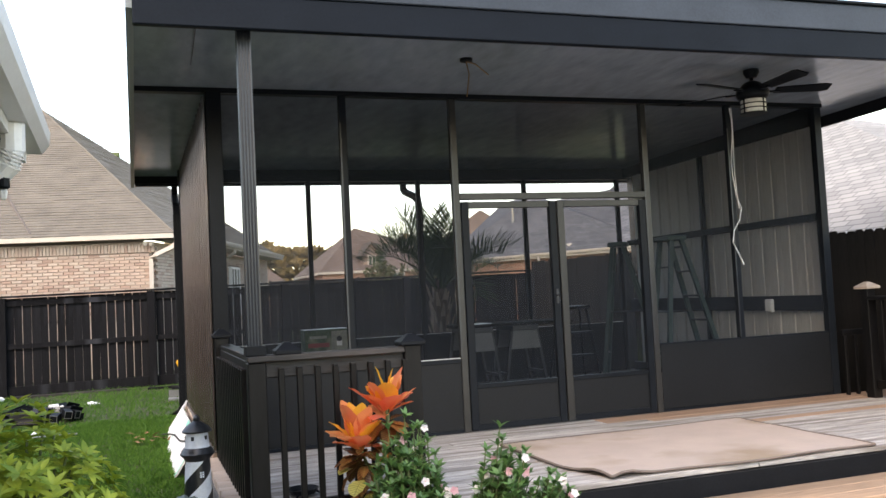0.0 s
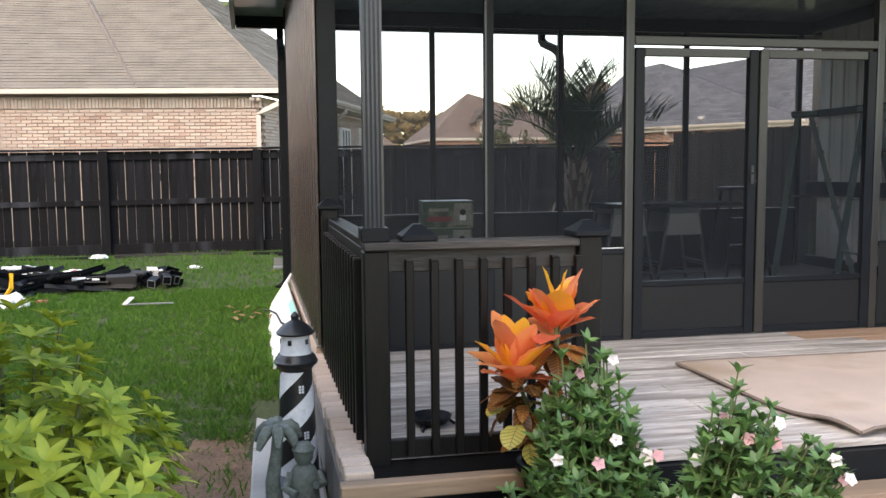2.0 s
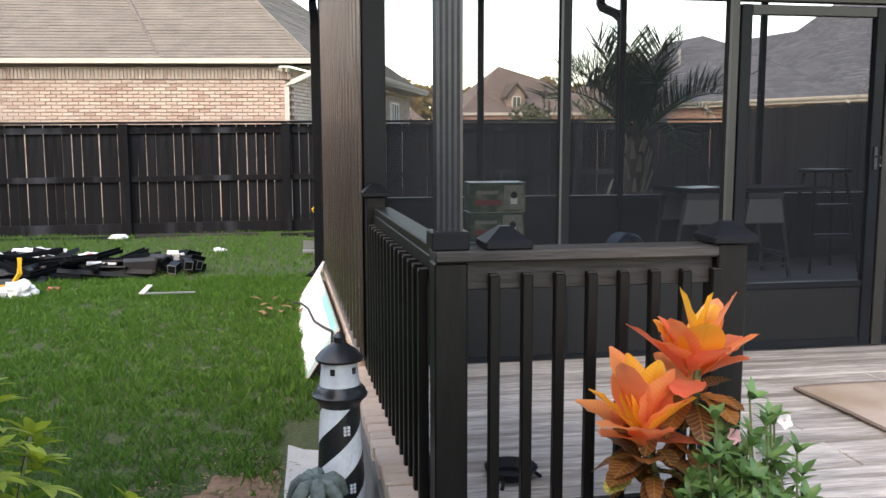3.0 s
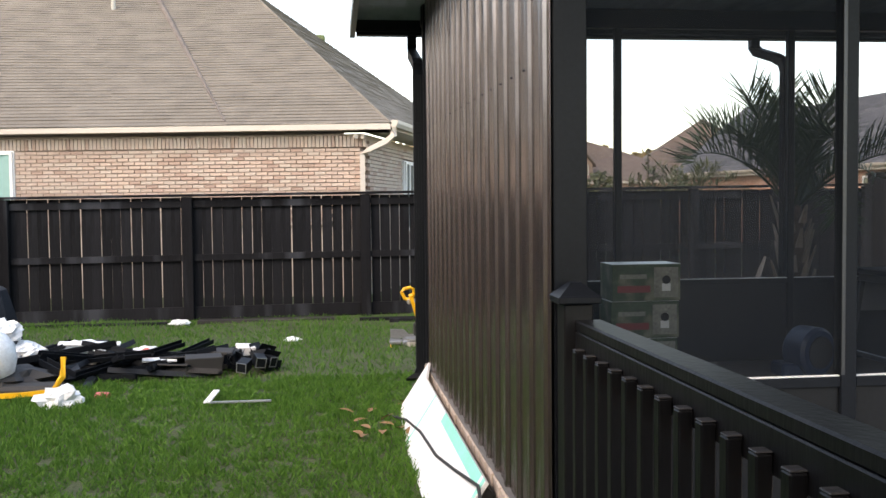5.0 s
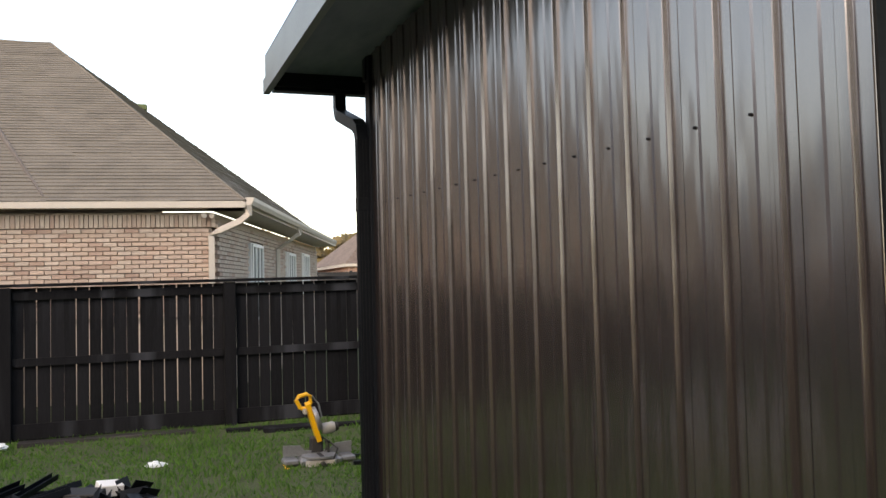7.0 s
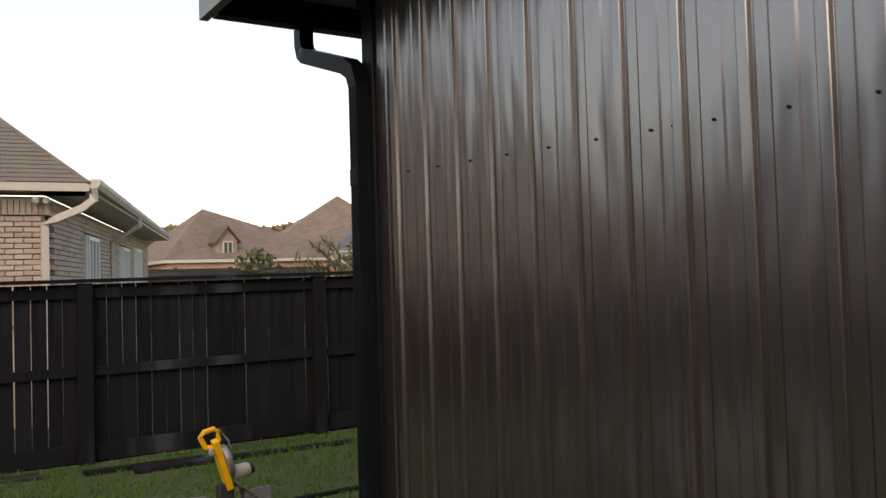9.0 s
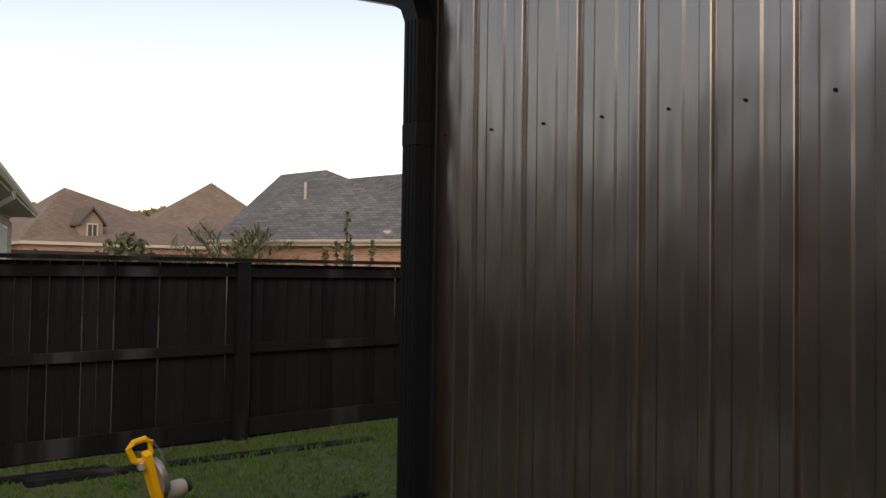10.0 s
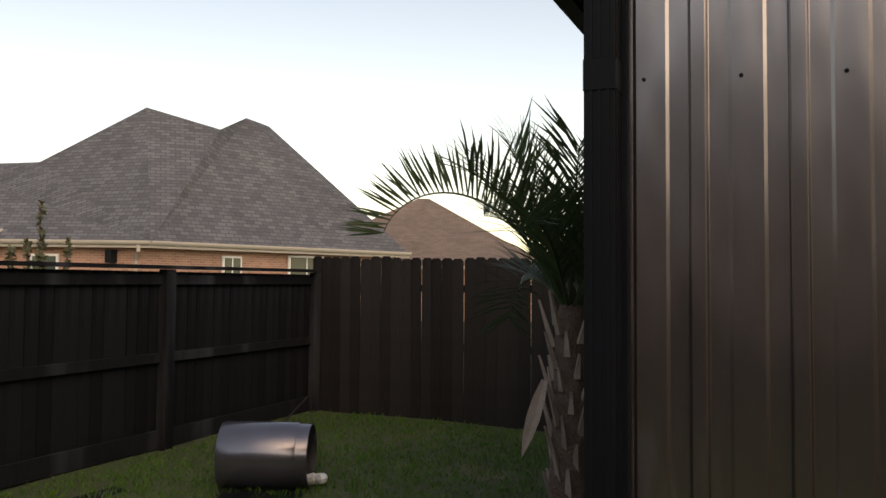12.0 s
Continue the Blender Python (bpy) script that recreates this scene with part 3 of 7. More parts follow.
def build_front():
    w = thing("wall_front", "black aluminium screen wall with dark kick plates", "screen wall", kind="structure")
    y0, y1 = FRONT - 0.03, FRONT + 0.03
    posts = [0.497, 1.61, 2.64, 4.65, 5.66, 6.78]
    for i, x in enumerate(posts):
        h = 0.0625 if i == 0 else (0.045 if i == 5 else 0.032)
        part("post", Mesh().chamfer(x - h, y0 - (0.075 if i == 0 else 0.02 if i == 5 else 0), FLOOR, x + h, y1, HEAD, 0.004), DOORTRIM if i in (2, 3) else BLACK if i == 0 else BRONZE, w)
    part("header", Mesh().chamfer(-0.15, y0 - 0.02, HEAD, RIGHT + 0.05, y1 + 0.02, HEAD + 0.045, 0.004), BLACK, w)
    part("door_head", Mesh().chamfer(2.672, y0 - 0.004, 2.60, 4.618, y1, 2.66, 0.004), DOORTRIM, w)
    spans = [(0.5605, 1.578), (1.642, 2.608), (4.682, 5.628), (5.692, 6.735)]
    for x0, x1 in spans:
        if x0 < 2:
            part("kick_plate", Mesh().box(x0, FRONT - 0.012, FLOOR + 0.03, x1, FRONT + 0.012, 1.11), KICK, w)
        part("sill_rail", Mesh().chamfer(x0, y0 + 0.004, 1.11, x1, y1, 1.15, 0.003), BRONZE, w)
        if x0 < 2:
            part("sill_cap", Mesh().chamfer(x0, y0 + 0.008, 1.1505, x1, FRONT - 0.004, 1.157, 0.002), WHITE, w, "white track on the sill")
        part("base_rail", Mesh().chamfer(x0, y0 + 0.004, FLOOR, x1, y1, FLOOR + 0.03, 0.003), BRONZE, w)
        sc = part("screen", Mesh().add([(x0, FRONT, 1.15), (x1, FRONT, 1.15), (x1, FRONT, HEAD), (x0, FRONT, HEAD)], [(0, 1, 2, 3)]), SCREEN, w)
        sc.visible_shadow = False
    part("kick_plate", Mesh().chamfer(4.684, y0 - 0.006, FLOOR + 0.032, 6.733, y0 - 0.002, 1.135, 0.001), KICK, w, "one wide dark kick plate")
    # Pale strips put the sky's gloss along each post edge into colour.
    for x in posts[1:5]:
        part("screen_spline", Mesh().chamfer(x - 0.034, y0 - 0.0045, 1.16, x - 0.019, y0 - 0.0005, 3.30, 0.001), ALU, w, "pale strip painted for sheen on the post edge")
    sc = part("screen", Mesh().add([(2.672, FRONT, 2.66), (4.618, FRONT, 2.66), (4.618, FRONT, HEAD), (2.672, FRONT, HEAD)], [(0, 1, 2, 3)]), SCREEN, w)
    sc.visible_shadow = False
    for k, (x0, x1) in enumerate(((2.68, 3.635), (3.65, 4.61))):
        d = thing("door_%d" % (k + 1), "closed dark aluminium screen door with a kick plate", "screen door", (x0, FRONT, FLOOR), kind="structure")
        wd, h = x1 - x0, 2.10
        for a, b in ((0, 0.07), (wd - 0.07, wd)):
            part("stile", Mesh().chamfer(a, -0.035, 0.01, b, 0.02, h, 0.004), DOORTRIM if b < 0.1 and k else BRONZE, d)
        for a, b in ((0.01, 0.06), (0.385, 0.425), (h - 0.06, h)):
            part("rail", Mesh().chamfer(0.07, -0.03, a, wd - 0.07, 0.015, b, 0.004), DOORTRIM if b == h else BRONZE, d)
        part("kick_plate", Mesh().box(0.07, -0.016, 0.06, wd - 0.07, 0.0, 0.385), KICK, d)
        sc = part("screen", Mesh().add([(0.07, -0.005, 0.425), (wd - 0.07, -0.005, 0.425), (wd - 0.07, -0.005, h - 0.06), (0.07, -0.005, h - 0.06)], [(0, 1, 2, 3)]), SCREEN, d)
        sc.visible_shadow = False
        if k == 0:
            hd = part("handle_plate", Mesh().chamfer(wd - 0.048, -0.046, 1.12, wd - 0.024, -0.036, 1.26, 0.003), ALU, d, "chrome door handle")
            part("lever", Mesh().tube([(wd - 0.036, -0.045, 1.2), (wd - 0.036, -0.085, 1.2), (wd - 0.036, -0.09, 1.14)], 0.007), ALU, hd)


def build_back():
    w = thing("wall_back", "black aluminium screen wall facing the fence", "screen wall", kind="structure")
    posts = [0.40, 1.97, 3.51, 5.12, 6.65]
    for x in posts:
        part("post", Mesh().chamfer(x - 0.03, BACK - 0.03, FLOOR, x + 0.03, BACK + 0.03, 3.36, 0.004), BLACK, w)
    part("header", Mesh().chamfer(0.3, BACK - 0.04, 3.34, RIGHT + 0.05, BACK + 0.04, 3.50, 0.004), BLACK, w)
    for x0, x1 in zip(posts, posts[1:]):
        part("sill_rail", Mesh().chamfer(x0 + 0.03, BACK - 0.03, 1.16, x1 - 0.03, BACK + 0.03, 1.20, 0.003), GREYTRIM, w)
        part("sill_cap", Mesh().chamfer(x0 + 0.03, BACK - 0.026, 1.2005, x1 - 0.03, BACK - 0.004, 1.206, 0.002), WHITE, w, "white track on the sill")
        part("kick_plate", Mesh().box(x0 + 0.03, BACK - 0.012, FLOOR, x1 - 0.03, BACK + 0.012, 1.16), KICK, w)
        sc = part("screen", Mesh().add([(x0, BACK, 1.2), (x1, BACK, 1.2), (x1, BACK, 3.34), (x0, BACK, 3.34)], [(0, 1, 2, 3)]), SCREEN, w)
        sc.visible_shadow = False


PITCH = 0.2375


def rib_profile(length):
    """Ribbed sheet: a narrow steep rib each pitch, a wide low swelling between; (along, outwards)."""
    pts, n = [], max(1, round(length / PITCH))
    for k in range(n):
        b = k * PITCH
        c = b + PITCH / 2
        pts += [(b, 0.017), (b + 0.016, 0.017), (b + 0.0185, 0.0155), (b + 0.023, 0.0015), (b + 0.026, 0.0),
                (c - 0.046, 0.0), (c - 0.037, 0.004), (c + 0.037, 0.004), (c + 0.046, 0.0),
                (b + PITCH - 0.026, 0.0), (b + PITCH - 0.023, 0.0015), (b + PITCH - 0.0185, 0.0155), (b + PITCH - 0.016, 0.017)]
    pts.append((n * PITCH, 0.017))
    return pts


def ribbed_panel(length, z0, z1, out, skip=-1.0):
    prof = [p for p in rib_profile(length) if p[0] > skip]
    n = len(prof)
    m = Mesh()
    rows = 4
    for r in range(rows + 1):
        z = z0 + (z1 - z0) * r / rows
        m.v += [(out * (d + 0.0015 * math.sin(y * 3 + r * 1.7)), y, z) for y, d in prof]
    for r in range(rows):
        m.f += [(r * n + i, r * n + i + 1, (r + 1) * n + i + 1, (r + 1) * n + i) for i in range(n - 1)]
    return m


def build_sides():
    w = thing("wall_left", "dark brown ribbed steel sheet wall", "metal wall", kind="structure")
    # the long wall stands a little out of square with the front
    w.matrix_basis = pose(LEFT, 11.55, 0, 0, 0, 1.35) @ pose(-LEFT, -11.55, 0)
    y = 7.265
    for k, wd in enumerate([2 * PITCH] + [4 * PITCH] * 4):
        p = part("panel", ribbed_panel(wd, 0.545, 3.505, -1, -1.0 if k else 0.135), BROWN, w)
        p.location = (LEFT, y, 0)
        so = p.modifiers.new("thickness", "SOLIDIFY")
        so.thickness, so.offset = 0.002, 1
        y += wd
    part("backing", Mesh().box(LEFT + 0.012, 7.52, FLOOR, LEFT + 0.02, 11.52, 3.2), PALE, w)
    part("rear_trim", Mesh().chamfer(LEFT - 0.022, 11.475, 0.52, LEFT + 0.05, 11.58, 3.50, 0.005), BLACK, w)
    part("top_beam", Mesh().chamfer(LEFT + 0.022, 7.58, 3.185, LEFT + 0.09, 11.50, 3.50, 0.005), BLACK, w)
    part("base_channel", Mesh().chamfer(LEFT - 0.03, 7.46, 0.535, LEFT + 0.012, 11.55, 0.552, 0.003), SKIRT, w)
    head = Mesh().lathe([(0.0055, 0), (0.0055, 0.003), (0.0045, 0.005), (0.0045, 0.008), (0.002, 0.009)], pose(0, 0, 0, 0, -90, 0), 8).data("screw", BLACK)
    at = [(11.198 - 0.2405 * k, 2.488 - 0.0085 * k) for k in range(-1, 15)]
    for y, z in at + [(10.61, 2.466), (10.355, 2.458), (9.665, 2.435), (8.715, 2.40)]:
        s = part("screw", head, None, w)
        s.location = (LEFT - 0.004, y, z)
    r = thing("wall_right", "pale backs of ribbed steel sheets on dark rails", "metal wall", kind="structure")
    y = FRONT + 0.06
    for k in range(4):
        p = part("panel", ribbed_panel(4 * PITCH, FLOOR, 3.5, 1), PALE, r)
        p.location = (RIGHT + 0.01, y, 0)
        y += 0.95
    part("outer_sheet", Mesh().box(RIGHT + 0.04, FRONT, 0.3, RIGHT + 0.06, BACK, 3.55), BROWN, r)
    for z0, z1 in ((FLOOR, 0.6), (1.36, 1.53), (2.33, 2.41), (3.36, 3.5)):
        part("rail", Mesh().chamfer(RIGHT - 0.05, FRONT + 0.05, z0, RIGHT + 0.008, BACK - 0.04, z1, 0.004), BLACK, r)
    part("top_trim", Mesh().prism([(RIGHT - 0.03, FRONT + 0.05, 3.502), (RIGHT - 0.03, BACK, 3.502), (RIGHT - 0.03, BACK, ceiling_z(BACK) - 0.002), (RIGHT - 0.03, FRONT + 0.05, ceiling_z(FRONT + 0.05) - 0.002)], (0.035, 0, 0)), BLACK, r)
    part("stud", Mesh().chamfer(RIGHT - 0.05, 9.6, 0.6, RIGHT + 0.006, 9.66, 3.36, 0.004), BLACK, r)
    o = thing("outlet_box", "white electrical box on the dark wall rail", "outlet", (RIGHT - 0.055, 8.38, 1.345))
    part("box", Mesh().chamfer(-0.05, -0.05, 0, 0, 0.05, 0.15, 0.006), WHITE, o)
    part("cover", Mesh().chamfer(-0.058, -0.042, 0.012, -0.0505, 0.042, 0.138, 0.003), WHITE, o)


def build_roof():
    r = thing("roof", "insulated patio roof with dark fascia and wide overhang", "roof", kind="structure")
    xl0, xl1, xr, yf, yb = -0.075, -0.235, 7.35, 5.28, 12.12
    zf, zb = ceiling_z(yf), ceiling_z(yb)
    c = part("ceiling", Mesh().add([(xl0, yf, zf), (xr, yf, zf), (xr, yb, zb), (xl1, yb, zb), (xl0, yf, zf + 0.05), (xr, yf, zf + 0.05), (xr, yb, zb + 0.05), (xl1, yb, zb + 0.05)],
                                  [(0, 1, 2, 3), (7, 6, 5, 4), (0, 4, 5, 1), (1, 5, 6, 2), (2, 6, 7, 3), (3, 7, 4, 0)]), CEILING)
    tagged(c, "glossy grey ceiling panels of the patio roof", "ceiling", kind="structure")
    part("roof_sheet", Mesh().add([(xl0, yf, zf + 0.06), (xr, yf, zf + 0.06), (xr, yb, zb + 0.06), (xl1, yb, zb + 0.06), (xl0, yf, zf + 0.13), (xr, yf, zf + 0.13), (xr, yb, zb + 0.13), (xl1, yb, zb + 0.13)],
                                 [(0, 1, 2, 3), (7, 6, 5, 4), (0, 4, 5, 1), (1, 5, 6, 2), (2, 6, 7, 3), (3, 7, 4, 0)]), ROOFTOP, r)
    part("front_beam", Mesh().chamfer(xl0 - 0.01, yf - 0.06, 3.385, xr, yf - 0.003, 3.585, 0.006), BEAM, r, "dark front beam under the fascia")
    part("front_cap", Mesh().chamfer(xl0 - 0.012, yf - 0.075, 3.588, xr, yf - 0.0, 3.79, 0.006), FASCIA, r, "slate grey front fascia")
    part("drip_edge", Mesh().chamfer(xl0 - 0.012, yf - 0.10, 3.793, xr, yf - 0.0, 3.815, 0.004), BLACK, r)
    for x0, x1, z0, z1, mat, nm in ((-0.032, -0.002, -0.125, 0.15, PALETRIM, "side_fascia"), (-0.048, -0.033, -0.125, -0.02, PALETRIM, "fascia_lip"), (-0.03, -0.0, 0.152, 0.165, BLACK, "drip_edge")):
        ye = yb + 0.125
        part(nm, Mesh().add([(xl0 + x0, yf, zf + z0), (xl0 + x1, yf, zf + z0), (xl1 + x1, ye, zb + z0), (xl1 + x0, ye, zb + z0),
                             (xl0 + x0, yf, zf + z1), (xl0 + x1, yf, zf + z1), (xl1 + x1, ye, zb + z1), (xl1 + x0, ye, zb + z1)],
                            [(3, 2, 1, 0), (4, 5, 6, 7), (0, 1, 5, 4), (1, 2, 6, 5), (2, 3, 7, 6), (3, 0, 4, 7)]), mat, r, "pale aluminium edge trim" if nm == "side_fascia" else "")
    part("side_fascia", Mesh().add([(xr + 0.002, yf, zf - 0.125), (xr + 0.03, yf, zf - 0.125), (xr + 0.03, yb, zb - 0.125), (xr + 0.002, yb, zb - 0.125),
                                    (xr + 0.002, yf, zf + 0.15), (xr + 0.03, yf, zf + 0.15), (xr + 0.03, yb, zb + 0.15), (xr + 0.002, yb, zb + 0.15)],
                                   [(3, 2, 1, 0), (4, 5, 6, 7), (0, 1, 5, 4), (1, 2, 6, 5), (2, 3, 7, 6), (3, 0, 4, 7)]), BLACK, r, "dark edge trim")
    part("seam", Mesh().box(0.3, 5.3, zf - 0.028, 0.303, 7.48, zf - 0.021), BLACK, r)
    g = thing("gutter", "black rain gutter along the rear eave", "gutter", (0, 0, 0), kind="structure")
    ring = [(xl1 + 0.01, 12.11, 3.375), (xl1 + 0.01, 12.20, 3.375), (xl1 + 0.01, 12.235, 3.42), (xl1 + 0.01, 12.24, 3.51), (xl1 + 0.01, 12.11, 3.51)]
    part("trough", Mesh().prism(ring, (7.62, 0, 0)), BLACK, g)
    part("fascia", Mesh().box(xl1, 12.07, 3.40, xr, 12.106, 3.5), BLACK, g)
    for nm, path in (("downspout", [(0.27, 12.19, 3.38), (0.27, 12.19, 3.30), (0.27, 12.17, 3.245), (0.265, 12.12, 3.215), (0.27, 11.645, 3.055), (0.27, 11.57, 3.01), (0.27, 11.535, 2.93), (0.27, 11.535, 0.52), (0.25, 11.52, 0.46), (0.18, 11.49, 0.42)]),
                     ("downspout", [(3.47, 12.17, 3.38), (3.47, 12.17, 3.31), (3.49, 12.14, 3.26), (3.56, 11.92, 3.17), (3.58, 11.82, 3.11), (3.58, 11.78, 3.03), (3.58, 11.78, 0.5)])):
        d = thing(nm, "black ribbed rain downspout with an offset elbow", "downspout", path[0], kind="structure")
        base = Vector(path[0])
        up = 6 if path[0][0] < 1 else 5
        part("pipe", Mesh().tube([Vector(p) - base for p in path], 0.0565, 4, None, True, (1, 0, 0)), BLACK, d)
        for dx in (-0.022, 0.0, 0.022):
            q = Vector(path[up]) - base
            e = Vector(path[up + 1]) - base
            part("rib", Mesh().box(q.x + dx - 0.005, q.y - 0.043, e.z, q.x + dx + 0.005, q.y - 0.039, q.z), BLACK, d)
            part("rib", Mesh().box(q.x - 0.043, q.y + dx - 0.005, e.z, q.x - 0.039, q.y + dx + 0.005, q.z), BLACK, d)
        if path[0][0] < 1:
            q = Vector(path[up]) - base
            part("coupling", Mesh().chamfer(q.x - 0.044, q.y - 0.044, 2.455 - base.z, q.x + 0.042, q.y + 0.042, 2.54 - base.z, 0.003), BLACK, d)
    post = thing("porch_post", "fluted grey aluminium post carrying the roof", "post", (0.553, 5.40, 1.427), kind="structure")
    part("shaft", fluted(0, 0, 0.06, 2.188, 0.042), POSTGREY, post)
    part("foot", Mesh().chamfer(-0.062, -0.062, 0.0, 0.062, 0.062, 0.06, 0.004), BLACK, post)


def post_cap(parent, x, y, z, s=1.0, mat=None):
    c = Mesh().chamfer(x - 0.072 * s, y - 0.072 * s, z, x + 0.072 * s, y + 0.072 * s, z + 0.028, 0.005)
    c.add([(x - 0.066 * s, y - 0.066 * s, z + 0.028), (x + 0.066 * s, y - 0.066 * s, z + 0.028), (x + 0.066 * s, y + 0.066 * s, z + 0.028), (x - 0.066 * s, y + 0.066 * s, z + 0.028),
           (x - 0.018, y - 0.018, z + 0.072), (x + 0.018, y - 0.018, z + 0.072), (x + 0.018, y + 0.018, z + 0.072), (x - 0.018, y + 0.018, z + 0.072)],
          [(0, 1, 5, 4), (1, 2, 6, 5), (2, 3, 7, 6), (3, 0, 4, 7), (4, 5, 6, 7), (3, 2, 1, 0)])
    return part("cap", c, mat or BLACK, parent)


def build_rails():
    r = thing("deck_railing", "black timber deck railing with a worn dark handrail", "railing", (0, 0, FLOOR))
    z = -FLOOR
    side = pose(0.562, 5.468, 0, 0, 0, 1.35)
    part("corner_post", Mesh().chamfer(0.50, 5.345, 0.42 + z, 0.61, 5.455, 1.385 + z, 0.006), RAILDARK, r)
    part("end_post", Mesh().chamfer(1.475, 5.345, 0.35 + z, 1.585, 5.455, 1.43 + z, 0.006), RAILDARK, r)
    post_cap(r, 1.53, 5.40, 1.43 + z, 1.15)
    part("rear_post", Mesh().chamfer(0.435, 7.28, 0.40 + z, 0.54, 7.385, 1.48 + z, 0.006), RAILDARK, r)
    post_cap(r, 0.487, 7.332, 1.48 + z, 1.05)
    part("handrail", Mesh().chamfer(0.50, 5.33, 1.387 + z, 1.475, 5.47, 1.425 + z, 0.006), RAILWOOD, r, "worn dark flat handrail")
    part("handrail", Mesh().chamfer(-0.047, 0.006, 1.387 + z, 0.047, 1.812, 1.425 + z, 0.006, side), RAILDARK, r, "dark worn flat handrail")
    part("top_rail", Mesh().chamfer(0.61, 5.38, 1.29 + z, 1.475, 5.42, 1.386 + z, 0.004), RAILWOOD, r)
    part("bottom_rail", Mesh().chamfer(0.61, 5.38, 0.45 + z, 1.475, 5.42, 0.535 + z, 0.004), RAILDARK, r)
    part("top_rail", Mesh().chamfer(-0.047, -0.012, 1.29 + z, 0.012, 1.812, 1.386 + z, 0.004, side), RAILDARK, r)
    part("bottom_rail", Mesh().chamfer(-0.047, -0.012, 0.47 + z, 0.012, 1.812, 0.55 + z, 0.004, side), RAILDARK, r)
    bal = Mesh().chamfer(-0.018, -0.018, 0, 0.018, 0.018, 0.875, 0.004).data("baluster", RAILDARK)
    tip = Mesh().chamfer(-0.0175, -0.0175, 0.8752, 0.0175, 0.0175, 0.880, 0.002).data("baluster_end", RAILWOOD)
    for i in range(8):
        q = part("baluster", bal, None, r)
        q.location = (0.70 + i * 0.111, 5.361, 0.465 + z)
        part("baluster_end", tip, None, q)
    for i in range(14):
        q = part("baluster", bal, None, r)
        q.matrix_basis = side @ pose(-0.066, 0.102 + i * 0.123, 0.46 + z)
        part("baluster_end", tip, None, q)
    c = thing("spare_post_cap", "loose black pyramid post cap lying on the handrail", "post cap", (0.745, 5.41, 1.426))
    cap = post_cap(c, 0, 0, 0.0, 1.1)
    # far railing on the other side of the deck
    q = thing("side_railing", "black timber railing at the far deck end", "railing", (6.86, 7.06, FLOOR))
    part("post", Mesh().chamfer(-0.055, -0.055, 0, 0.05, 0.05, 1.10, 0.006), RAILDARK, q)
    post_cap(q, 0, 0, 1.10, 1.25, LEDGE)
    part("handrail", Mesh().chamfer(-0.07, -1.9, 0.985, 0.07, -0.056, 1.025, 0.006), RAILDARK, q)
    part("bottom_rail", Mesh().chamfer(-0.02, -1.9, 0.1, 0.02, -0.056, 0.18, 0.006), RAILDARK, q)
    for i in range(13):
        part("baluster", bal, None, q).location = (-0.03, -0.2 - i * 0.13, 0.11)
    s = thing("stub_railing", "short black railing section beside the fence", "railing", (6.97, 7.37, FLOOR))
    part("top_rail", Mesh().chamfer(-0.19, -0.02, 0.62, 0.15, 0.02, 0.68, 0.005), RAILDARK, s)
    for i in range(3):
        part("baluster", Mesh().chamfer(-0.17 + i * 0.13, -0.018, 0, -0.134 + i * 0.13, 0.018, 0.62, 0.004), RAILDARK, s)


def build_carpet():
    n = 26
    x0, x1, y0, y1 = 2.66, 4.92, 5.10, 6.66
    m = Mesh()
    for side in (0, 1):
        for j in range(n + 1):
            for i in range(n + 1):
                u, v = i / n, j / n
                x, y = x0 + (x1 - x0) * u, y0 + (y1 - y0) * v
                x += 0.10 * max(0, 0.35 - v) / 0.35 * (1 - u) ** 3 - 0.05 * v * (1 - u)
                y += 0.02 * math.sin(u * 9)
                z = FLOOR + 0.006 + 0.008 * side + 0.035 * math.exp(-((u + v * 0.6 - 0.06) ** 2) / 0.004) + 0.008 * (noise.noise((x * 2, y * 2, 1)) + 0.5)
                m.v.append((x, y, z))
    k = n + 1
    for j in range(n):
        for i in range(n):
            a = j * k + i
            m.f.append((a + k * k, a + 1 + k * k, a + k + 1 + k * k, a + k + k * k))
            m.f.append((a, a + k, a + k + 1, a + 1))
    rim = [i for i in range(k)] + [j * k + n for j in range(1, k)] + [n * k + i for i in range(n - 1, -1, -1)] + [j * k for j in range(n - 1, 0, -1)]
    for a, b in zip(rim, rim[1:] + rim[:1]):
        m.f.append((a, b, b + k * k, a + k * k))
    c = thing("carpet", "old beige carpet with a brown stain on the deck", "rug")
    part("nap", m, CARPET, c, smooth=True)
    edge = [Vector(m.v[i + k * k]) for i in rim]
    part("edging", Mesh().tube([p + Vector((0, 0, -0.002)) for p in edge + edge[:1]], 0.010, 5), CARPETBACK, c, "dark bound carpet edge")


# ---- fences ----
def picket(w, z0, z1, dog, mat):
    if dog:
        ring = [(0, 0, z0), (w, 0, z0), (w, 0, z1 - 0.03), (w - 0.03, 0, z1), (0.03, 0, z1), (0, 0, z1 - 0.03)]
    else:
        ring = [(0, 0, z0), (w, 0, z0), (w, 0, z1), (0, 0, z1)]
    return Mesh().prism(ring, (0, 0.018, 0)).data("picket", mat)


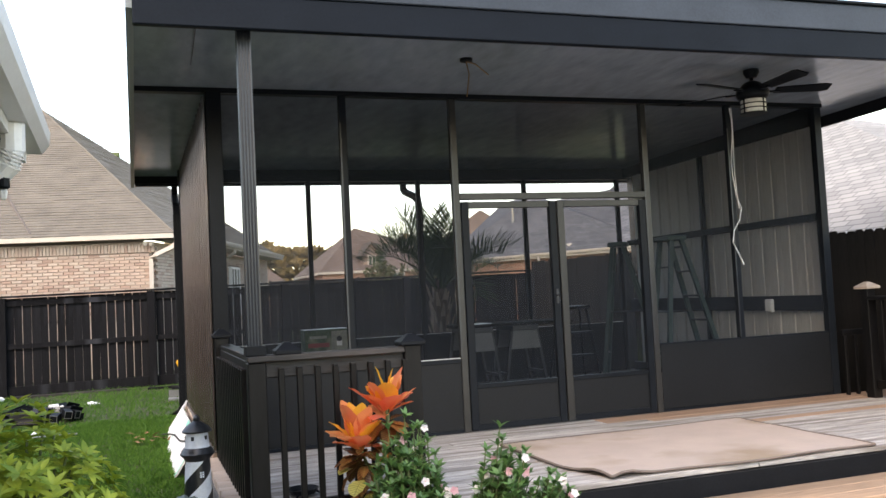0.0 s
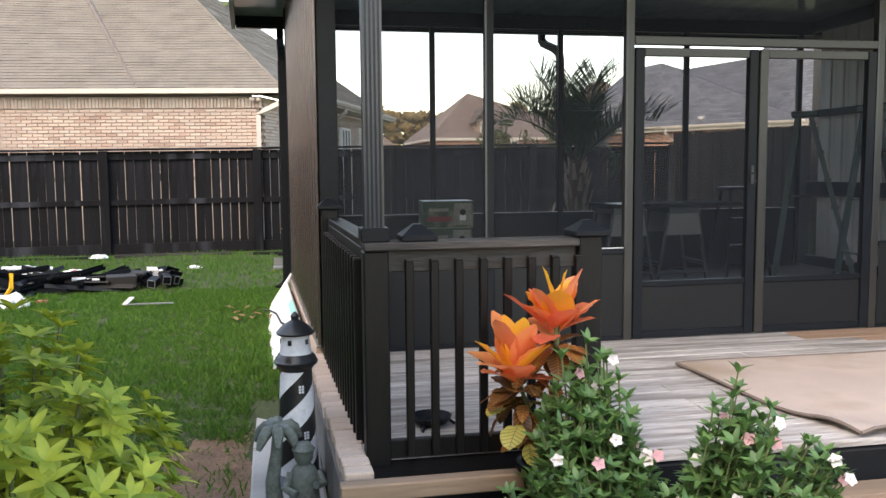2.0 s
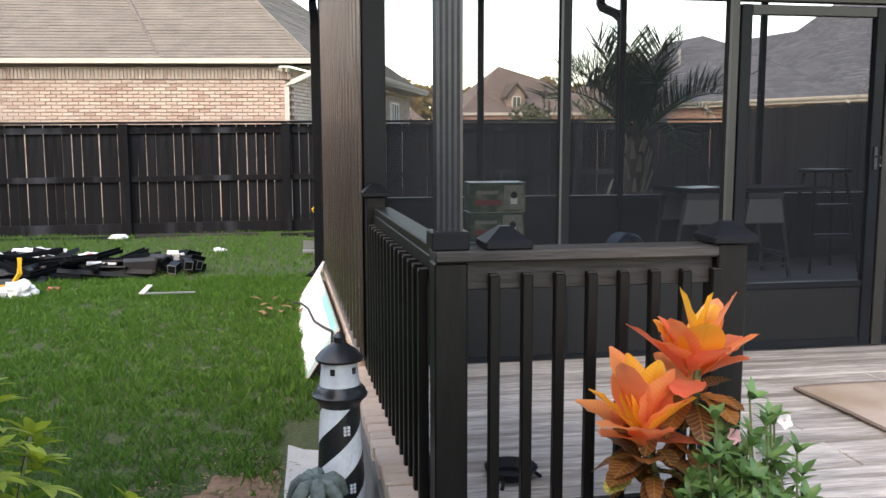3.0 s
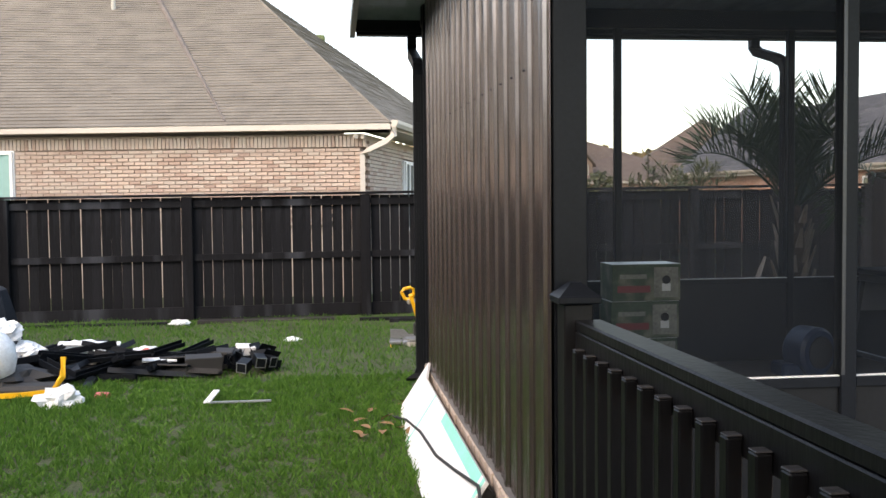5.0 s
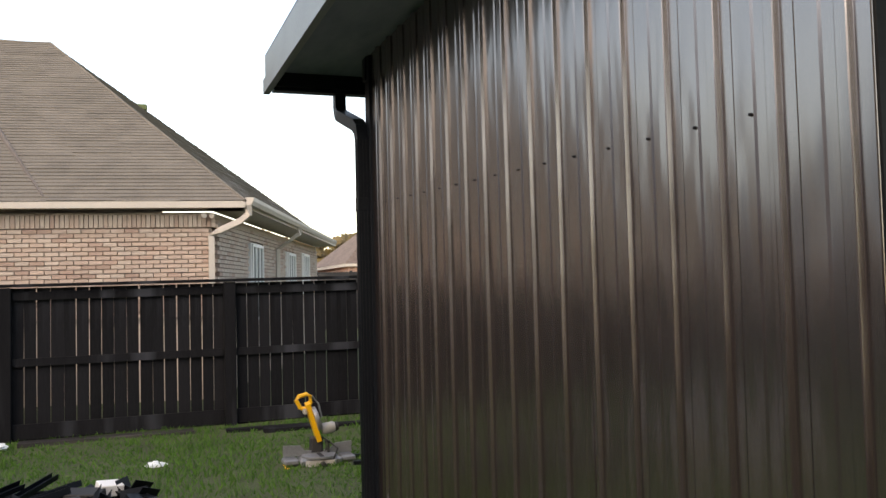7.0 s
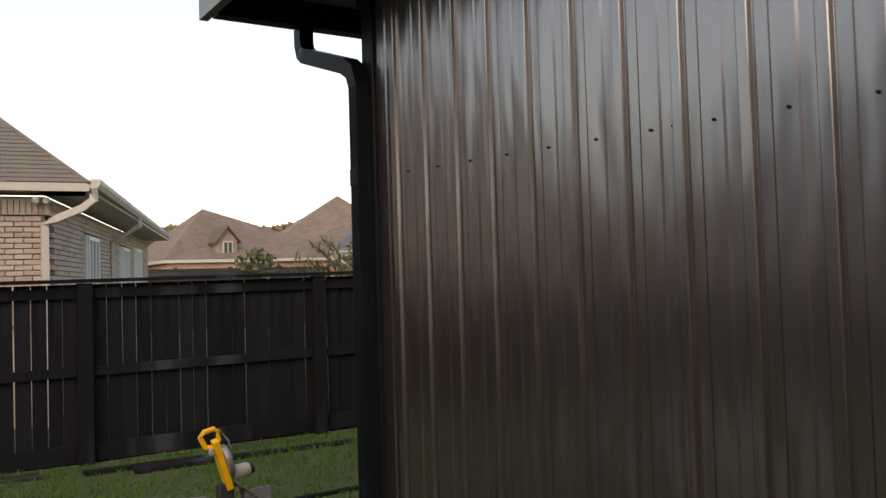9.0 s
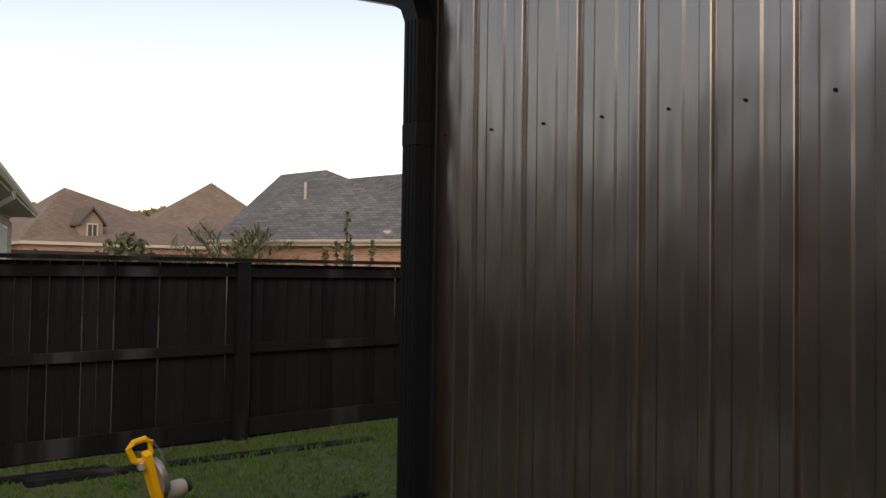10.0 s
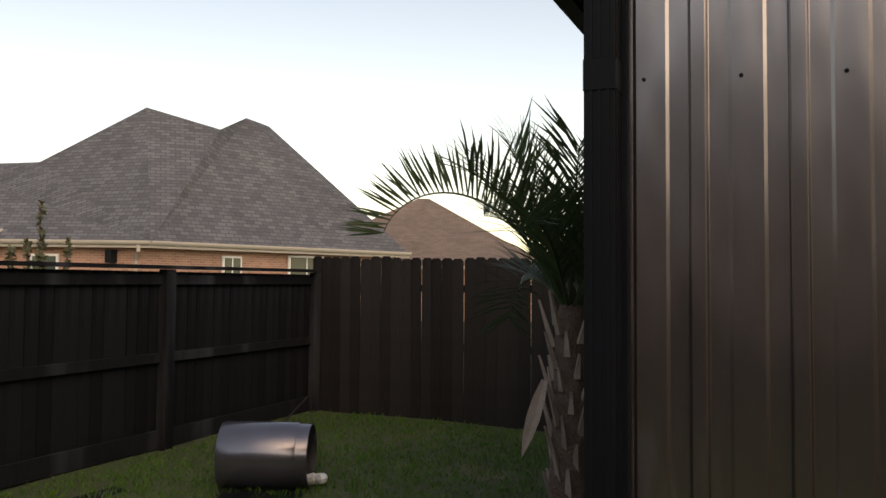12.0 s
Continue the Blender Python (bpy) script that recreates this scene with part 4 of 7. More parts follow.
def build_fences():
    f = thing("fence_back", "dark stained timber fence with posts, rails and cap", "fence", (0, 16.84, 0), kind="structure")
    posts = [-2.575 - 2.46 * k for k in range(6, 0, -1)] + [-2.575, -0.10, 2.335, 4.765, 7.5]
    for x in posts:
        top = 2.055 + 0.008 * (x + 2.5)
        part("post", Mesh().chamfer(x - 0.07, -0.10, 0.1, x + 0.07, -0.004, top, 0.005), FENCE, f)
    for a, b in zip(posts, posts[1:]):
        ta, tb = 2.06 + 0.008 * (a + 2.5), 2.06 + 0.008 * (b + 2.5)
        for (z0, z1, y0, y1) in ((0, 0.035, -0.115, 0.035), (-0.15, -0.055, -0.045, -0.002), (-0.90, -0.81, -0.045, -0.002), (-1.72, -1.55, -0.04, -0.002)):
            s = 0.0 if z1 > 0 else 0.075
            m = Mesh().add([(a + s, y0, ta + z0), (b - s, y0, tb + z0), (b - s, y1, tb + z0), (a + s, y1, ta + z0),
                            (a + s, y0, ta + z1), (b - s, y0, tb + z1), (b - s, y1, tb + z1), (a + s, y1, ta + z1)],
                           [(3, 2, 1, 0), (4, 5, 6, 7), (0, 1, 5, 4), (1, 2, 6, 5), (2, 3, 7, 6), (3, 0, 4, 7)])
            part("cap_board" if z1 > 0 else ("kickboard" if z0 < -1.5 else "rail"), m, FENCE, f)
    boards = [picket(w, 0.12, 2.05, False, FENCE) for w in (0.126, 0.132, 0.136, 0.139)]
    x = posts[0]
    while x < 7.5:
        k = R.randrange(4)
        p = part("picket", boards[k], None, f)
        p.location = (x, 0.0, 0.006 * (x + 2.5))
        p.rotation_euler = (0, radians(R.uniform(-0.25, 0.25)), radians(R.uniform(-0.6, 0.6)))
        x += (0.126, 0.132, 0.136, 0.139)[k] + R.choice((0.003, 0.004, 0.006, 0.010))
    g = thing("fence_side", "tall brown stained dog-eared picket fence", "fence", (7.55, 0, 0), kind="structure")
    boards = [picket(w, 0.1, z, True, FENCEBROWN) for w, z in ((0.132, 2.30), (0.136, 2.31), (0.139, 2.29))]
    y = 16.85
    while y > -1:
        k = R.randrange(3)
        p = part("picket", boards[k], None, g)
        p.matrix_basis = pose(0, y, R.uniform(-0.01, 0.01) + 0.012 * (y - 14), 0, R.uniform(-0.3, 0.3), -90)
        y -= (0.132, 0.136, 0.139)[k] + R.choice((0.001, 0.001, 0.002, 0.003))
    for z in (0.55, 1.2, 1.9):
        part("rail", Mesh().chamfer(0.03, -1.2, z, 0.07, 16.7, z + 0.09, 0.005), FENCEBROWN, g)
    # Panel out of view, added to darken the brown wall's lower reflections.
    old = thing("unseen_west_panel", "unseen dark panel closing the yard, added to dim wall reflections", "fence", (-8.6, 16.8, 0), kind="structure")
    part("panel", Mesh().box(-0.03, -16, 0.05, 0.0, 0, 2.0), FENCE, old)
    # old boards lying along the fence foot
    for x0, x1, y, z, mat in ((-2.4, -0.55, 16.45, 0.34, RAILWOOD), (-0.2, 0.9, 16.35, 0.33, FENCE), (0.2, 3.4, 16.1, 0.34, FENCE), (-5.2, -2.8, 16.4, 0.32, FENCE)):
        p = thing("old_board", "old weathered fence board lying in the grass", "board", ((x0 + x1) / 2, y, z))
        h = (x1 - x0) / 2
        part("plank", Mesh().chamfer(-h, -0.07, -0.02, h, 0.07, 0.03, 0.004, pose(0, 0, 0, R.uniform(-8, 8), 0, R.uniform(-2.5, 2.5))), mat, p)


# ---- houses round the yard ----
def roof_courses(a, b, c, d, mat, step=0.14, lip=0.014, tab=0.0):
    """A shingled face between eave a-b and ridge d-c, in stepped courses with uneven tabs."""
    a, b, c, d = Vector(a), Vector(b), Vector(c), Vector(d)
    n = (b - a).cross(d - a).normalized()
    if n.z < 0:
        n = -n
    rows = max(2, round(((d - a).length + (c - b).length) / 2 / step))
    m = Mesh()
    rr = random.Random(int(abs(a.x * 100)))
    for k in range(rows):
        s0, s1 = k / rows, (k + 1) / rows
        l0, r0, l1, r1 = a.lerp(d, s0), b.lerp(c, s0), a.lerp(d, s1), b.lerp(c, s1)
        cols = max(1, round((r0 - l0).length / 0.9))
        for i in range(cols):
            u0, u1 = i / cols, (i + 1) / cols
            q = lip * rr.uniform(0.6, 1.35)
            p0, p1, p2, p3 = l0.lerp(r0, u0), l0.lerp(r0, u1), l1.lerp(r1, u1), l1.lerp(r1, u0)
            m.add([p0 + n * q, p1 + n * q, p2 + n * 0.002, p3 + n * 0.002, p0, p1], [(0, 1, 2, 3), (4, 5, 1, 0)])
    # underlay below the courses
    lo = n * 0.012
    m.add([a - lo, b - lo, c - lo, d - lo] if (c - d).length > 0.01 else [a - lo, b - lo, c - lo], [(0, 1, 2, 3)] if (c - d).length > 0.01 else [(0, 1, 2)])
    m.v = [tuple(p) for p in m.v]
    return m


def gutter_run(parent, a, b, mat, r=0.065):
    a, b = Vector(a), Vector(b)
    d = (b - a).normalized()
    out = d.cross(Vector((0, 0, 1)))
    ring = [a + out * o + Vector((0, 0, z)) for o, z in ((0, -0.06), (0.09, -0.06), (0.125, 0.0), (0.13, 0.055), (0, 0.055))]
    return part("gutter", Mesh().prism(ring, b - a), mat, parent, "tan metal gutter")


def window(parent, p, along, w, h, mat_frame, mat_pane, mull=1):
    """A framed window in a wall; p is its lower corner, along the wall's direction."""
    t = Vector(along).normalized()
    o = t.cross(Vector((0, 0, 1)))
    m = Matrix((( t.x, o.x, 0, p[0]), (t.y, o.y, 0, p[1]), (t.z, o.z, 1, p[2]), (0, 0, 0, 1)))
    win = part("window", Mesh().box(-0.02, -0.08, -0.02, w + 0.02, -0.03, h + 0.02, m), mat_frame, parent)
    part("pane", Mesh().box(0.05, -0.028, 0.05, w - 0.05, -0.018, h - 0.05, m), mat_pane, win)
    for x0, x1, z0, z1 in [(0, 0.05, 0, h), (w - 0.05, w, 0, h), (0.05, w - 0.05, 0, 0.05), (0.05, w - 0.05, h - 0.05, h)] + [(w * (i + 1) / (mull + 1) - 0.02, w * (i + 1) / (mull + 1) + 0.02, 0.05, h - 0.05) for i in range(mull)]:
        part("frame", Mesh().box(x0, -0.028, z0, x1, 0.01, z1, m), mat_frame, win)
    return win


def build_brick_house():
    h = thing("brick_house", "pink brick house with a brown shingle hip roof", "house", (0, 0, 0))
    # wall corners and eaves; the long wall faces the yard
    c0, c1, c2 = Vector((-0.02, 19.62, 0)), Vector((-14.0, 21.5, 0)), Vector((3.75, 30.6, 0))
    top = 3.20
    t1, t2 = (c1 - c0).normalized(), (c2 - c0).normalized()
    n1 = Vector((t1.y, -t1.x, 0))
    n1 = n1 if n1.y < 0 else -n1
    n2 = Vector((t2.y, -t2.x, 0))
    back = c1 + (c2 - c0)
    part("core_wall", Mesh().prism([c0 - n1 * 0.06 - n2 * 0.06, c2 - n2 * 0.06, back, c1 - n1 * 0.06], (0, 0, top)), MORTAR, h)
    e0, e1, e2 = Vector((0.39, 19.28, 3.34)), Vector((-14.4, 21.25, 3.34)), Vector((4.15, 30.5, 3.34))
    v = Vector((-2.40, 19.65, 3.34))
    hp, hp2, h3, h4 = Vector((-2.91, 26.3, 7.49)), Vector((-5.07, 26.3, 7.40)), Vector((-6.31, 26.3, 7.80)), Vector((-11.5, 26.9, 7.80))
    roof = part("roof", roof_courses(v, e0, hp, hp2, SHINGLE_A), SHINGLE_A, h, "brown grey shingle roof", kind="stuff")
    part("roof", roof_courses(e1, v, hp2, h3.lerp(h4, 0.85), SHINGLE_A), SHINGLE_A, h, kind="stuff")
    part("roof", roof_courses(e0, e2, hp, hp, SHINGLE_A), SHINGLE_A, h, kind="stuff")
    part("roof", Mesh().add([hp2, h3, h4, hp, hp + Vector((3, 6, -4)), h4 + Vector((-1, 6, -4))], [(0, 1, 2), (3, 0, 2), (3, 2, 5, 4)]), SHINGLE_A, h)
    for p, q in ((hp2, h3), (hp2, hp), (h3, h4), (hp, e0)):
        part("ridge_cap", Mesh().tube([p, q], 0.028, 6), SHINGLE_A, h)
    part("valley", Mesh().tube([v.lerp(hp2, 0.02), v.lerp(hp2, 0.5), hp2], 0.07, 8, [0.02, 0.055, 0.075]), VALLEY, h)
    for p in (hp.lerp(e2, 0.26),):
        part("roof_vent", Mesh().chamfer(-0.2, -0.2, -0.12, 0.16, 0.2, 0.03, 0.03, Matrix.Translation(p)), STEM, h)
    st = part("roof_stack", Mesh().lathe([(0.05, -0.2), (0.05, 0.35), (0.04, 0.37)], Matrix.Translation(v.lerp(hp2, 0.78) + Vector((-1.1, 0, 0.1))), 10), GREYPLASTIC, h)
    # soffit and fascia
    for a, b, n, t in ((e0, e1, n1, t1), (e0, e2, n2, t2)):
        L = (b - a).length
        o = -n
        m = Matrix(((t.x, o.x, 0, a.x), (t.y, o.y, 0, a.y), (0, 0, 1, a.z), (0, 0, 0, 1)))
        part("fascia", Mesh().box(0.0, 0.0, -0.10, L, 0.03, 0.015, m), TANTRIM, h)
        part("soffit", Mesh().box(0.03, 0.03, -0.10, L, 0.62, -0.08, m), TANTRIM, h)
    gutter_run(h, e0 + t2 * 0.02, e2, TANTRIM)
    g0 = e0 + Vector((0.06, 0.05, -0.06))
    d = part("downpipe", Mesh().tube([g0, g0 + Vector((0, 0, -0.14)), g0 + Vector((-0.12, 0.06, -0.24)), g0 + Vector((-0.42, 0.12, -0.38)), Vector((-0.09, 19.55, 2.83)), Vector((-0.09, 19.55, 0.3))], 0.062, 4, None, True), TANTRIM, h, "tan square downpipe")
    g1 = e0.lerp(e2, 0.42) + n2 * 0.0 + Vector((0.08, 0, -0.06))
    w1 = c0.lerp(c2, 0.42) + n2 * 0.07
    part("downpipe", Mesh().tube([g1, g1 + Vector((0, 0, -0.12)), Vector((w1.x, w1.y, 2.85)), Vector((w1.x, w1.y, 0.3))], 0.055, 4, None, True), TANTRIM, h)
    lamp = part("flood_light", Mesh().lathe([(0.02, 0), (0.05, 0.02), (0.06, 0.09), (0.05, 0.12)], pose(-0.22, 19.52, 3.14, 100, 0, 20) @ Matrix.Scale(0.7, 4), 12), TANTRIM, h)
    part("flood_light", Mesh().lathe([(0.02, 0), (0.05, 0.02), (0.06, 0.09), (0.05, 0.12)], pose(-0.05, 19.53, 3.14, 100, 0, -30) @ Matrix.Scale(0.7, 4), 12), TANTRIM, h)
    # windows
    for s in (0.20, 0.53, 0.72):
        p = c0.lerp(c2, s) + n2 * 0.08
        window(h, (p.x, p.y, 1.45 if s < 0.7 else 1.9), t2, 0.95, 1.38 if s < 0.7 else 1.0, WHITE, GLASS, 2)
    p = c0 + t1 * 7.15 + n1 * 0.08
    window(h, (p.x, p.y, 1.5), -t1, 0.9, 1.45, WHITE, TEAL, 1)
    # bricks
    L, H = 0.195, 0.057
    single = [Mesh().chamfer(0, -0.03, 0, L, 0.04, H, 0.004).data("brick", b) for b in BRICKTONES]
    soldier = [Mesh().chamfer(0, -0.03, 0, 0.058, 0.04, 0.195, 0.004).data("brick", b) for b in BRICKTONES]
    rest = [Mesh(), Mesh(), Mesh()]
    count = 0
    rot = math.degrees(math.atan2(-t1.y, -t1.x))
    o = -n1
    for row in range(27):
        z = 1.2 + row * 0.0675
        if z + H > 2.97:
            break
        off = 0.1 * (row % 2)
        for i in range(58):
            s = 0.205 * i + off
            k = R.choices((0, 1, 2), (6, 1.6, 2.4))[0]
            base = c0 + t1 * (s + L)
            near = z > 1.95 and s < 4.7
            if near and count < 280:
                ob = part("brick", single[k], None, h)
                ob.matrix_basis = pose(base.x, base.y, z + R.uniform(-0.002, 0.002), 0, 0, rot) @ pose(0, R.uniform(-0.004, 0.003), 0)
                count += 1
            elif z > 1.6:
                rest[k].box(0, -0.03, 0, L, 0.04, H, pose(base.x, base.y, z, 0, 0, rot))
    for i in range(170):
        base = c0 + t1 * (0.068 * i + 0.06)
        k = R.choices((0, 1, 2), (5, 1, 4))[0]
        rest[k].box(0, -0.034, 0, 0.058, 0.04, 0.195, pose(base.x, base.y, 2.966, 0, 0, rot))
    rot2 = math.degrees(math.atan2(t2.y, t2.x))
    for row in range(28):
        z = 1.2 + row * 0.0675
        for i in range(54):
            s = 0.205 * i + 0.1 * (row % 2)
            if any(abs(s + 0.1 - (11.6 * q + 0.47)) < 0.6 for q in (0.20, 0.53)) and 1.4 < z < 2.85:
                continue
            base = c0 + t2 * s
            k = R.choices((0, 1, 2), (4, 1, 5))[0]
            rest[k].box(0, -0.03, 0, L, 0.04, H, pose(base.x, base.y, z, 0, 0, rot2))
    for k, m in enumerate(rest):
        part("brickwork", m, BRICKTONES[k], h, "brick courses", kind="stuff")


def hip_house(name, label, corners, ridge, eave, shingle, brick, base=0.3):
    """A house with eave corners (front first, then round) and ridge points joined face by face."""
    h = thing(name, label, "house", (0, 0, 0))
    E = [Vector((x, y, eave)) for x, y in corners]
    cen = sum(E, Vector()) / len(E)
    inner = [cen + (p - cen) * 0.955 for p in E]
    for a, b in zip(inner, inner[1:] + inner[:1]):
        w = part("wall", Mesh().add([(a.x, a.y, base), (b.x, b.y, base), (b.x, b.y, eave - 0.05), (a.x, a.y, eave - 0.05)], [(0, 1, 2, 3)]), brick, h)
        uv_planar(w, (b - a).normalized(), (0, 0, 1))
    so = part("soffit", Mesh().prism([p - Vector((0, 0, 0.16)) for p in E], (0, 0, 0.15)), TANTRIM, h)
    for face in ridge:
        pts = [E[i] if isinstance(i, int) else Vector(i) for i in face]
        f = part("roof", Mesh().add(pts, [tuple(range(len(pts)))]), shingle, h)
        nrm = (pts[1] - pts[0]).cross(pts[-1] - pts[0]).normalized()
        u = nrm.cross(Vector((0, 0, 1))).normalized()
        uv_planar(f, u, nrm.cross(u).normalized())
    return h, E


def build_far_houses():
    gp, r5, p6, p7, dip = (21.83, 32.5, 8.25), (26.7, 34.8, 7.3), (24.74, 30.38, 8.26), (25.95, 30.2, 8.15), (23.05, 30.25, 7.53)
    r4, r3, r2, r1 = (20.3, 36.0, 6.22), (19.3, 40.0, 6.22), (17.74, 39.0, 6.38), (17.72, 42.6, 6.47)
    h, E = hip_house("grey_roof_house", "brick house with a dark grey shingle hip roof", [(18.8, 29.5), (28.6, 25.4), (38, 40), (24, 50), (13.2, 40.2)],
                     [(4, 0, r2, r1), (0, r4, r3, r2), (0, gp, r4), (0, 1, p6, dip), (0, dip, gp), (1, p7, p6), (gp, dip, r5), (dip, p6, r5), (1, 2, p7), (p6, p7, r5), (2, r5, p7), (2, 3, r3, r5), (gp, r5, r4), (r4, r5, r3), (3, 4, r1, r3), (r1, r2, r3)], 3.28, SHINGLE_B, BRICK_B)
    for a, b in ((E[4], E[0]), (E[0], E[1])):
        gutter_run(h, a, b, TANTRIM)
    for s, q in ((0.03, (E[4], E[0])), (0.50, (E[4], E[0])), (0.97, (E[4], E[0])), (0.93, (E[0], E[1]))):
        p = q[0].lerp(q[1], s)
        cen = Vector((25, 37, 0))
        d = (cen - p).normalized() * 0.45
        part("downpipe", Mesh().tube([p + Vector((0, 0, -0.05)), p + Vector((0, 0, -0.25)), Vector((p.x + d.x, p.y + d.y, 2.75)), Vector((p.x + d.x, p.y + d.y, 0.3))], 0.07, 4, None, True), TANTRIM, h)
    t = (E[1] - E[0]).normalized()
    t4 = (E[0] - E[4]).normalized()
    for p, al, w, hh, z in ((E[0].lerp(E[1], 0.25), t, 0.7, 0.6, 2.35), (E[0].lerp(E[1], 0.50), t, 1.5, 1.0, 2.05), (E[4].lerp(E[0], 0.70), t4, 0.8, 0.6, 2.3), (E[0].lerp(E[1], 0.72), t, 1.0, 1.2, 1.6)):
        q = p + Vector((25 - p.x, 37 - p.y, 0)).normalized() * 0.30
        window(h, (q.x, q.y, z), al, w, hh, WHITE, GLASS, 1)
    part("meter_box", Mesh().chamfer(-0.16, -0.1, 0, 0.16, 0.12, 0.4, 0.02, Matrix.Translation(E[4].lerp(E[0], 0.90) + Vector((0.2, 0.12, -0.62)))), BLACK, h)
    for p, ht in (((16.4, 38.4, 4.7), 1.0), ((19.6, 37.5, 5.5), 0.35)):
        part("vent_pipe", Mesh().lathe([(0.06, -0.5), (0.06, ht), (0.05, ht + 0.02)], Matrix.Translation(p), 10), GREYPLASTIC, h)
    part("roof_vent", Mesh().chamfer(-0.25, -0.2, 0, 0.25, 0.2, 0.14, 0.03, Matrix.Translation(E[4].lerp(E[0], 0.62) + Vector((0.5, 0.3, 0.25)))), TANTRIM, h)
    # brown roofed house with a dormer, across the next yard
    a = [(9.0, 50), (18.5, 48.5), (20, 58), (9, 60)]
    h, E = hip_house("dormer_house", "far brick house with a brown roof and dormer", a,
                     [(0, 1, (15.5, 53.5, 5.2), (12.07, 54, 6.25)), (1, 2, (15.5, 53.5, 5.2)), (2, 3, (12.07, 54, 6.25), (15.5, 53.5, 5.2)), (3, 0, (12.07, 54, 6.25))], 3.4, SHINGLE_C, BRICK_B, 0)
    dm = part("dormer", Mesh().prism([(11.75, 50.4, 3.5), (12.75, 50.4, 3.5), (12.75, 50.4, 4.35), (12.25, 50.4, 4.95), (11.75, 50.4, 4.35)], (0, 2.5, 0)), FARTAN, h)
    part("dormer_roof", Mesh().prism([(11.6, 50.2, 4.2), (12.25, 50.2, 5.0), (12.9, 50.2, 4.2), (12.9, 50.2, 4.3), (12.25, 50.2, 5.13), (11.6, 50.2, 4.3)], (0, 3, 0)), SHINGLE_C, h)
    window(h, (12.0, 50.3, 3.6), (1, 0, 0), 0.5, 0.7, TANTRIM, GLASS, 1)
    for x in (13.1, 16.2):
        window(h, (x, 49.25, 2.3), (1, -0.15, 0), 0.8, 0.9, TANTRIM, GLASS, 1)
    b = [(17.3, 47.5), (22.5, 46.5), (23.5, 55), (18, 55)]
    hip_house("gable_house", "far house with a low brown roof", b, [(0, 1, (22, 50.5, 5.05), (18.2, 51, 5.05)), (1, 2, (22, 50.5, 5.05)), (2, 3, (18.2, 51, 5.05), (22, 50.5, 5.05)), (3, 0, (18.2, 51, 5.05))], 3.2, SHINGLE_C, BRICK_B, 0)
    c = [(15.5, 58), (29, 56), (31, 68), (18, 70)]
    hip_house("peaked_house", "far house with a steep brown pyramid roof", c, [(0, 1, (23.79, 62, 8.08)), (1, 2, (23.79, 62, 8.08)), (2, 3, (23.79, 62, 8.08)), (3, 0, (23.79, 62, 8.08))], 3.2, SHINGLE_C, BRICK_B, 0)
    d = [(33.0, 34.8), (36.5, 22), (52, 26), (48, 40)]
    hip_house("brown_roof_house", "far house with a plain brown hip roof", d, [(0, 1, (40.8, 30.0, 6.8), (40.5, 30.5, 6.8)), (1, 2, (40.8, 30.0, 6.8)), (2, 3, (40.5, 30.5, 6.8), (40.8, 30.0, 6.8)), (3, 0, (40.5, 30.5, 6.8))], 3.0, SHINGLE_C, BRICK_B, 0)
    e = [(-2, 52), (7, 50), (8, 60), (0, 62)]
    hip_house("plain_house", "far house with a brown hip roof", e, [(0, 1, (4.5, 55, 5.6), (1.5, 55.5, 5.6)), (1, 2, (4.5, 55, 5.6)), (2, 3, (1.5, 55.5, 5.6), (4.5, 55, 5.6)), (3, 0, (1.5, 55.5, 5.6))], 3.0, SHINGLE_C, BRICK_B, 0)
    f = thing("far_fence", "weathered far fence between the yards", "fence", (0, 0, 0), kind="structure")
    part("panel", Mesh().box(5.0, 41.0, 0.2, 13.5, 41.06, 2.75), RAILWOOD, f)
    for i in range(5):
        part("post", Mesh().box(5.0 + 2.1 * i, 40.94, 0.2, 5.12 + 2.1 * i, 41.0, 2.8), RAILWOOD, f)


def build_west_blocker():
    """Closes the yard's unseen west side; added to block low sky in wall reflections."""
    hip_house("west_blocker", "unseen house block added to cut sky from wall reflections", [(-13, -6), (-13, 27), (-26, 27), (-26, -6)],
              [(0, 1, (-19.5, 14, 8.4), (-19.5, 0, 8.4)), (1, 2, (-19.5, 14, 8.4)), (2, 3, (-19.5, 0, 8.4), (-19.5, 14, 8.4)), (3, 0, (-19.5, 0, 8.4))], 3.2, SHINGLE_B, BRICK_B, 0)


def build_east_house():
    """The neighbour behind the fence beyond the deck's far end."""
    apex = (13.2, 14.2, 4.98)
    hip_house("east_house", "neighbour house with a pale grey shingle roof behind the fence", [(8.4, 5.86), (18.0, 5.86), (18.0, 13.5), (8.4, 13.5)],
              [(0, 1, apex), (1, 2, apex), (2, 3, apex), (3, 0, apex)], 2.1, SHINGLE_D, BRICK_B, 0)


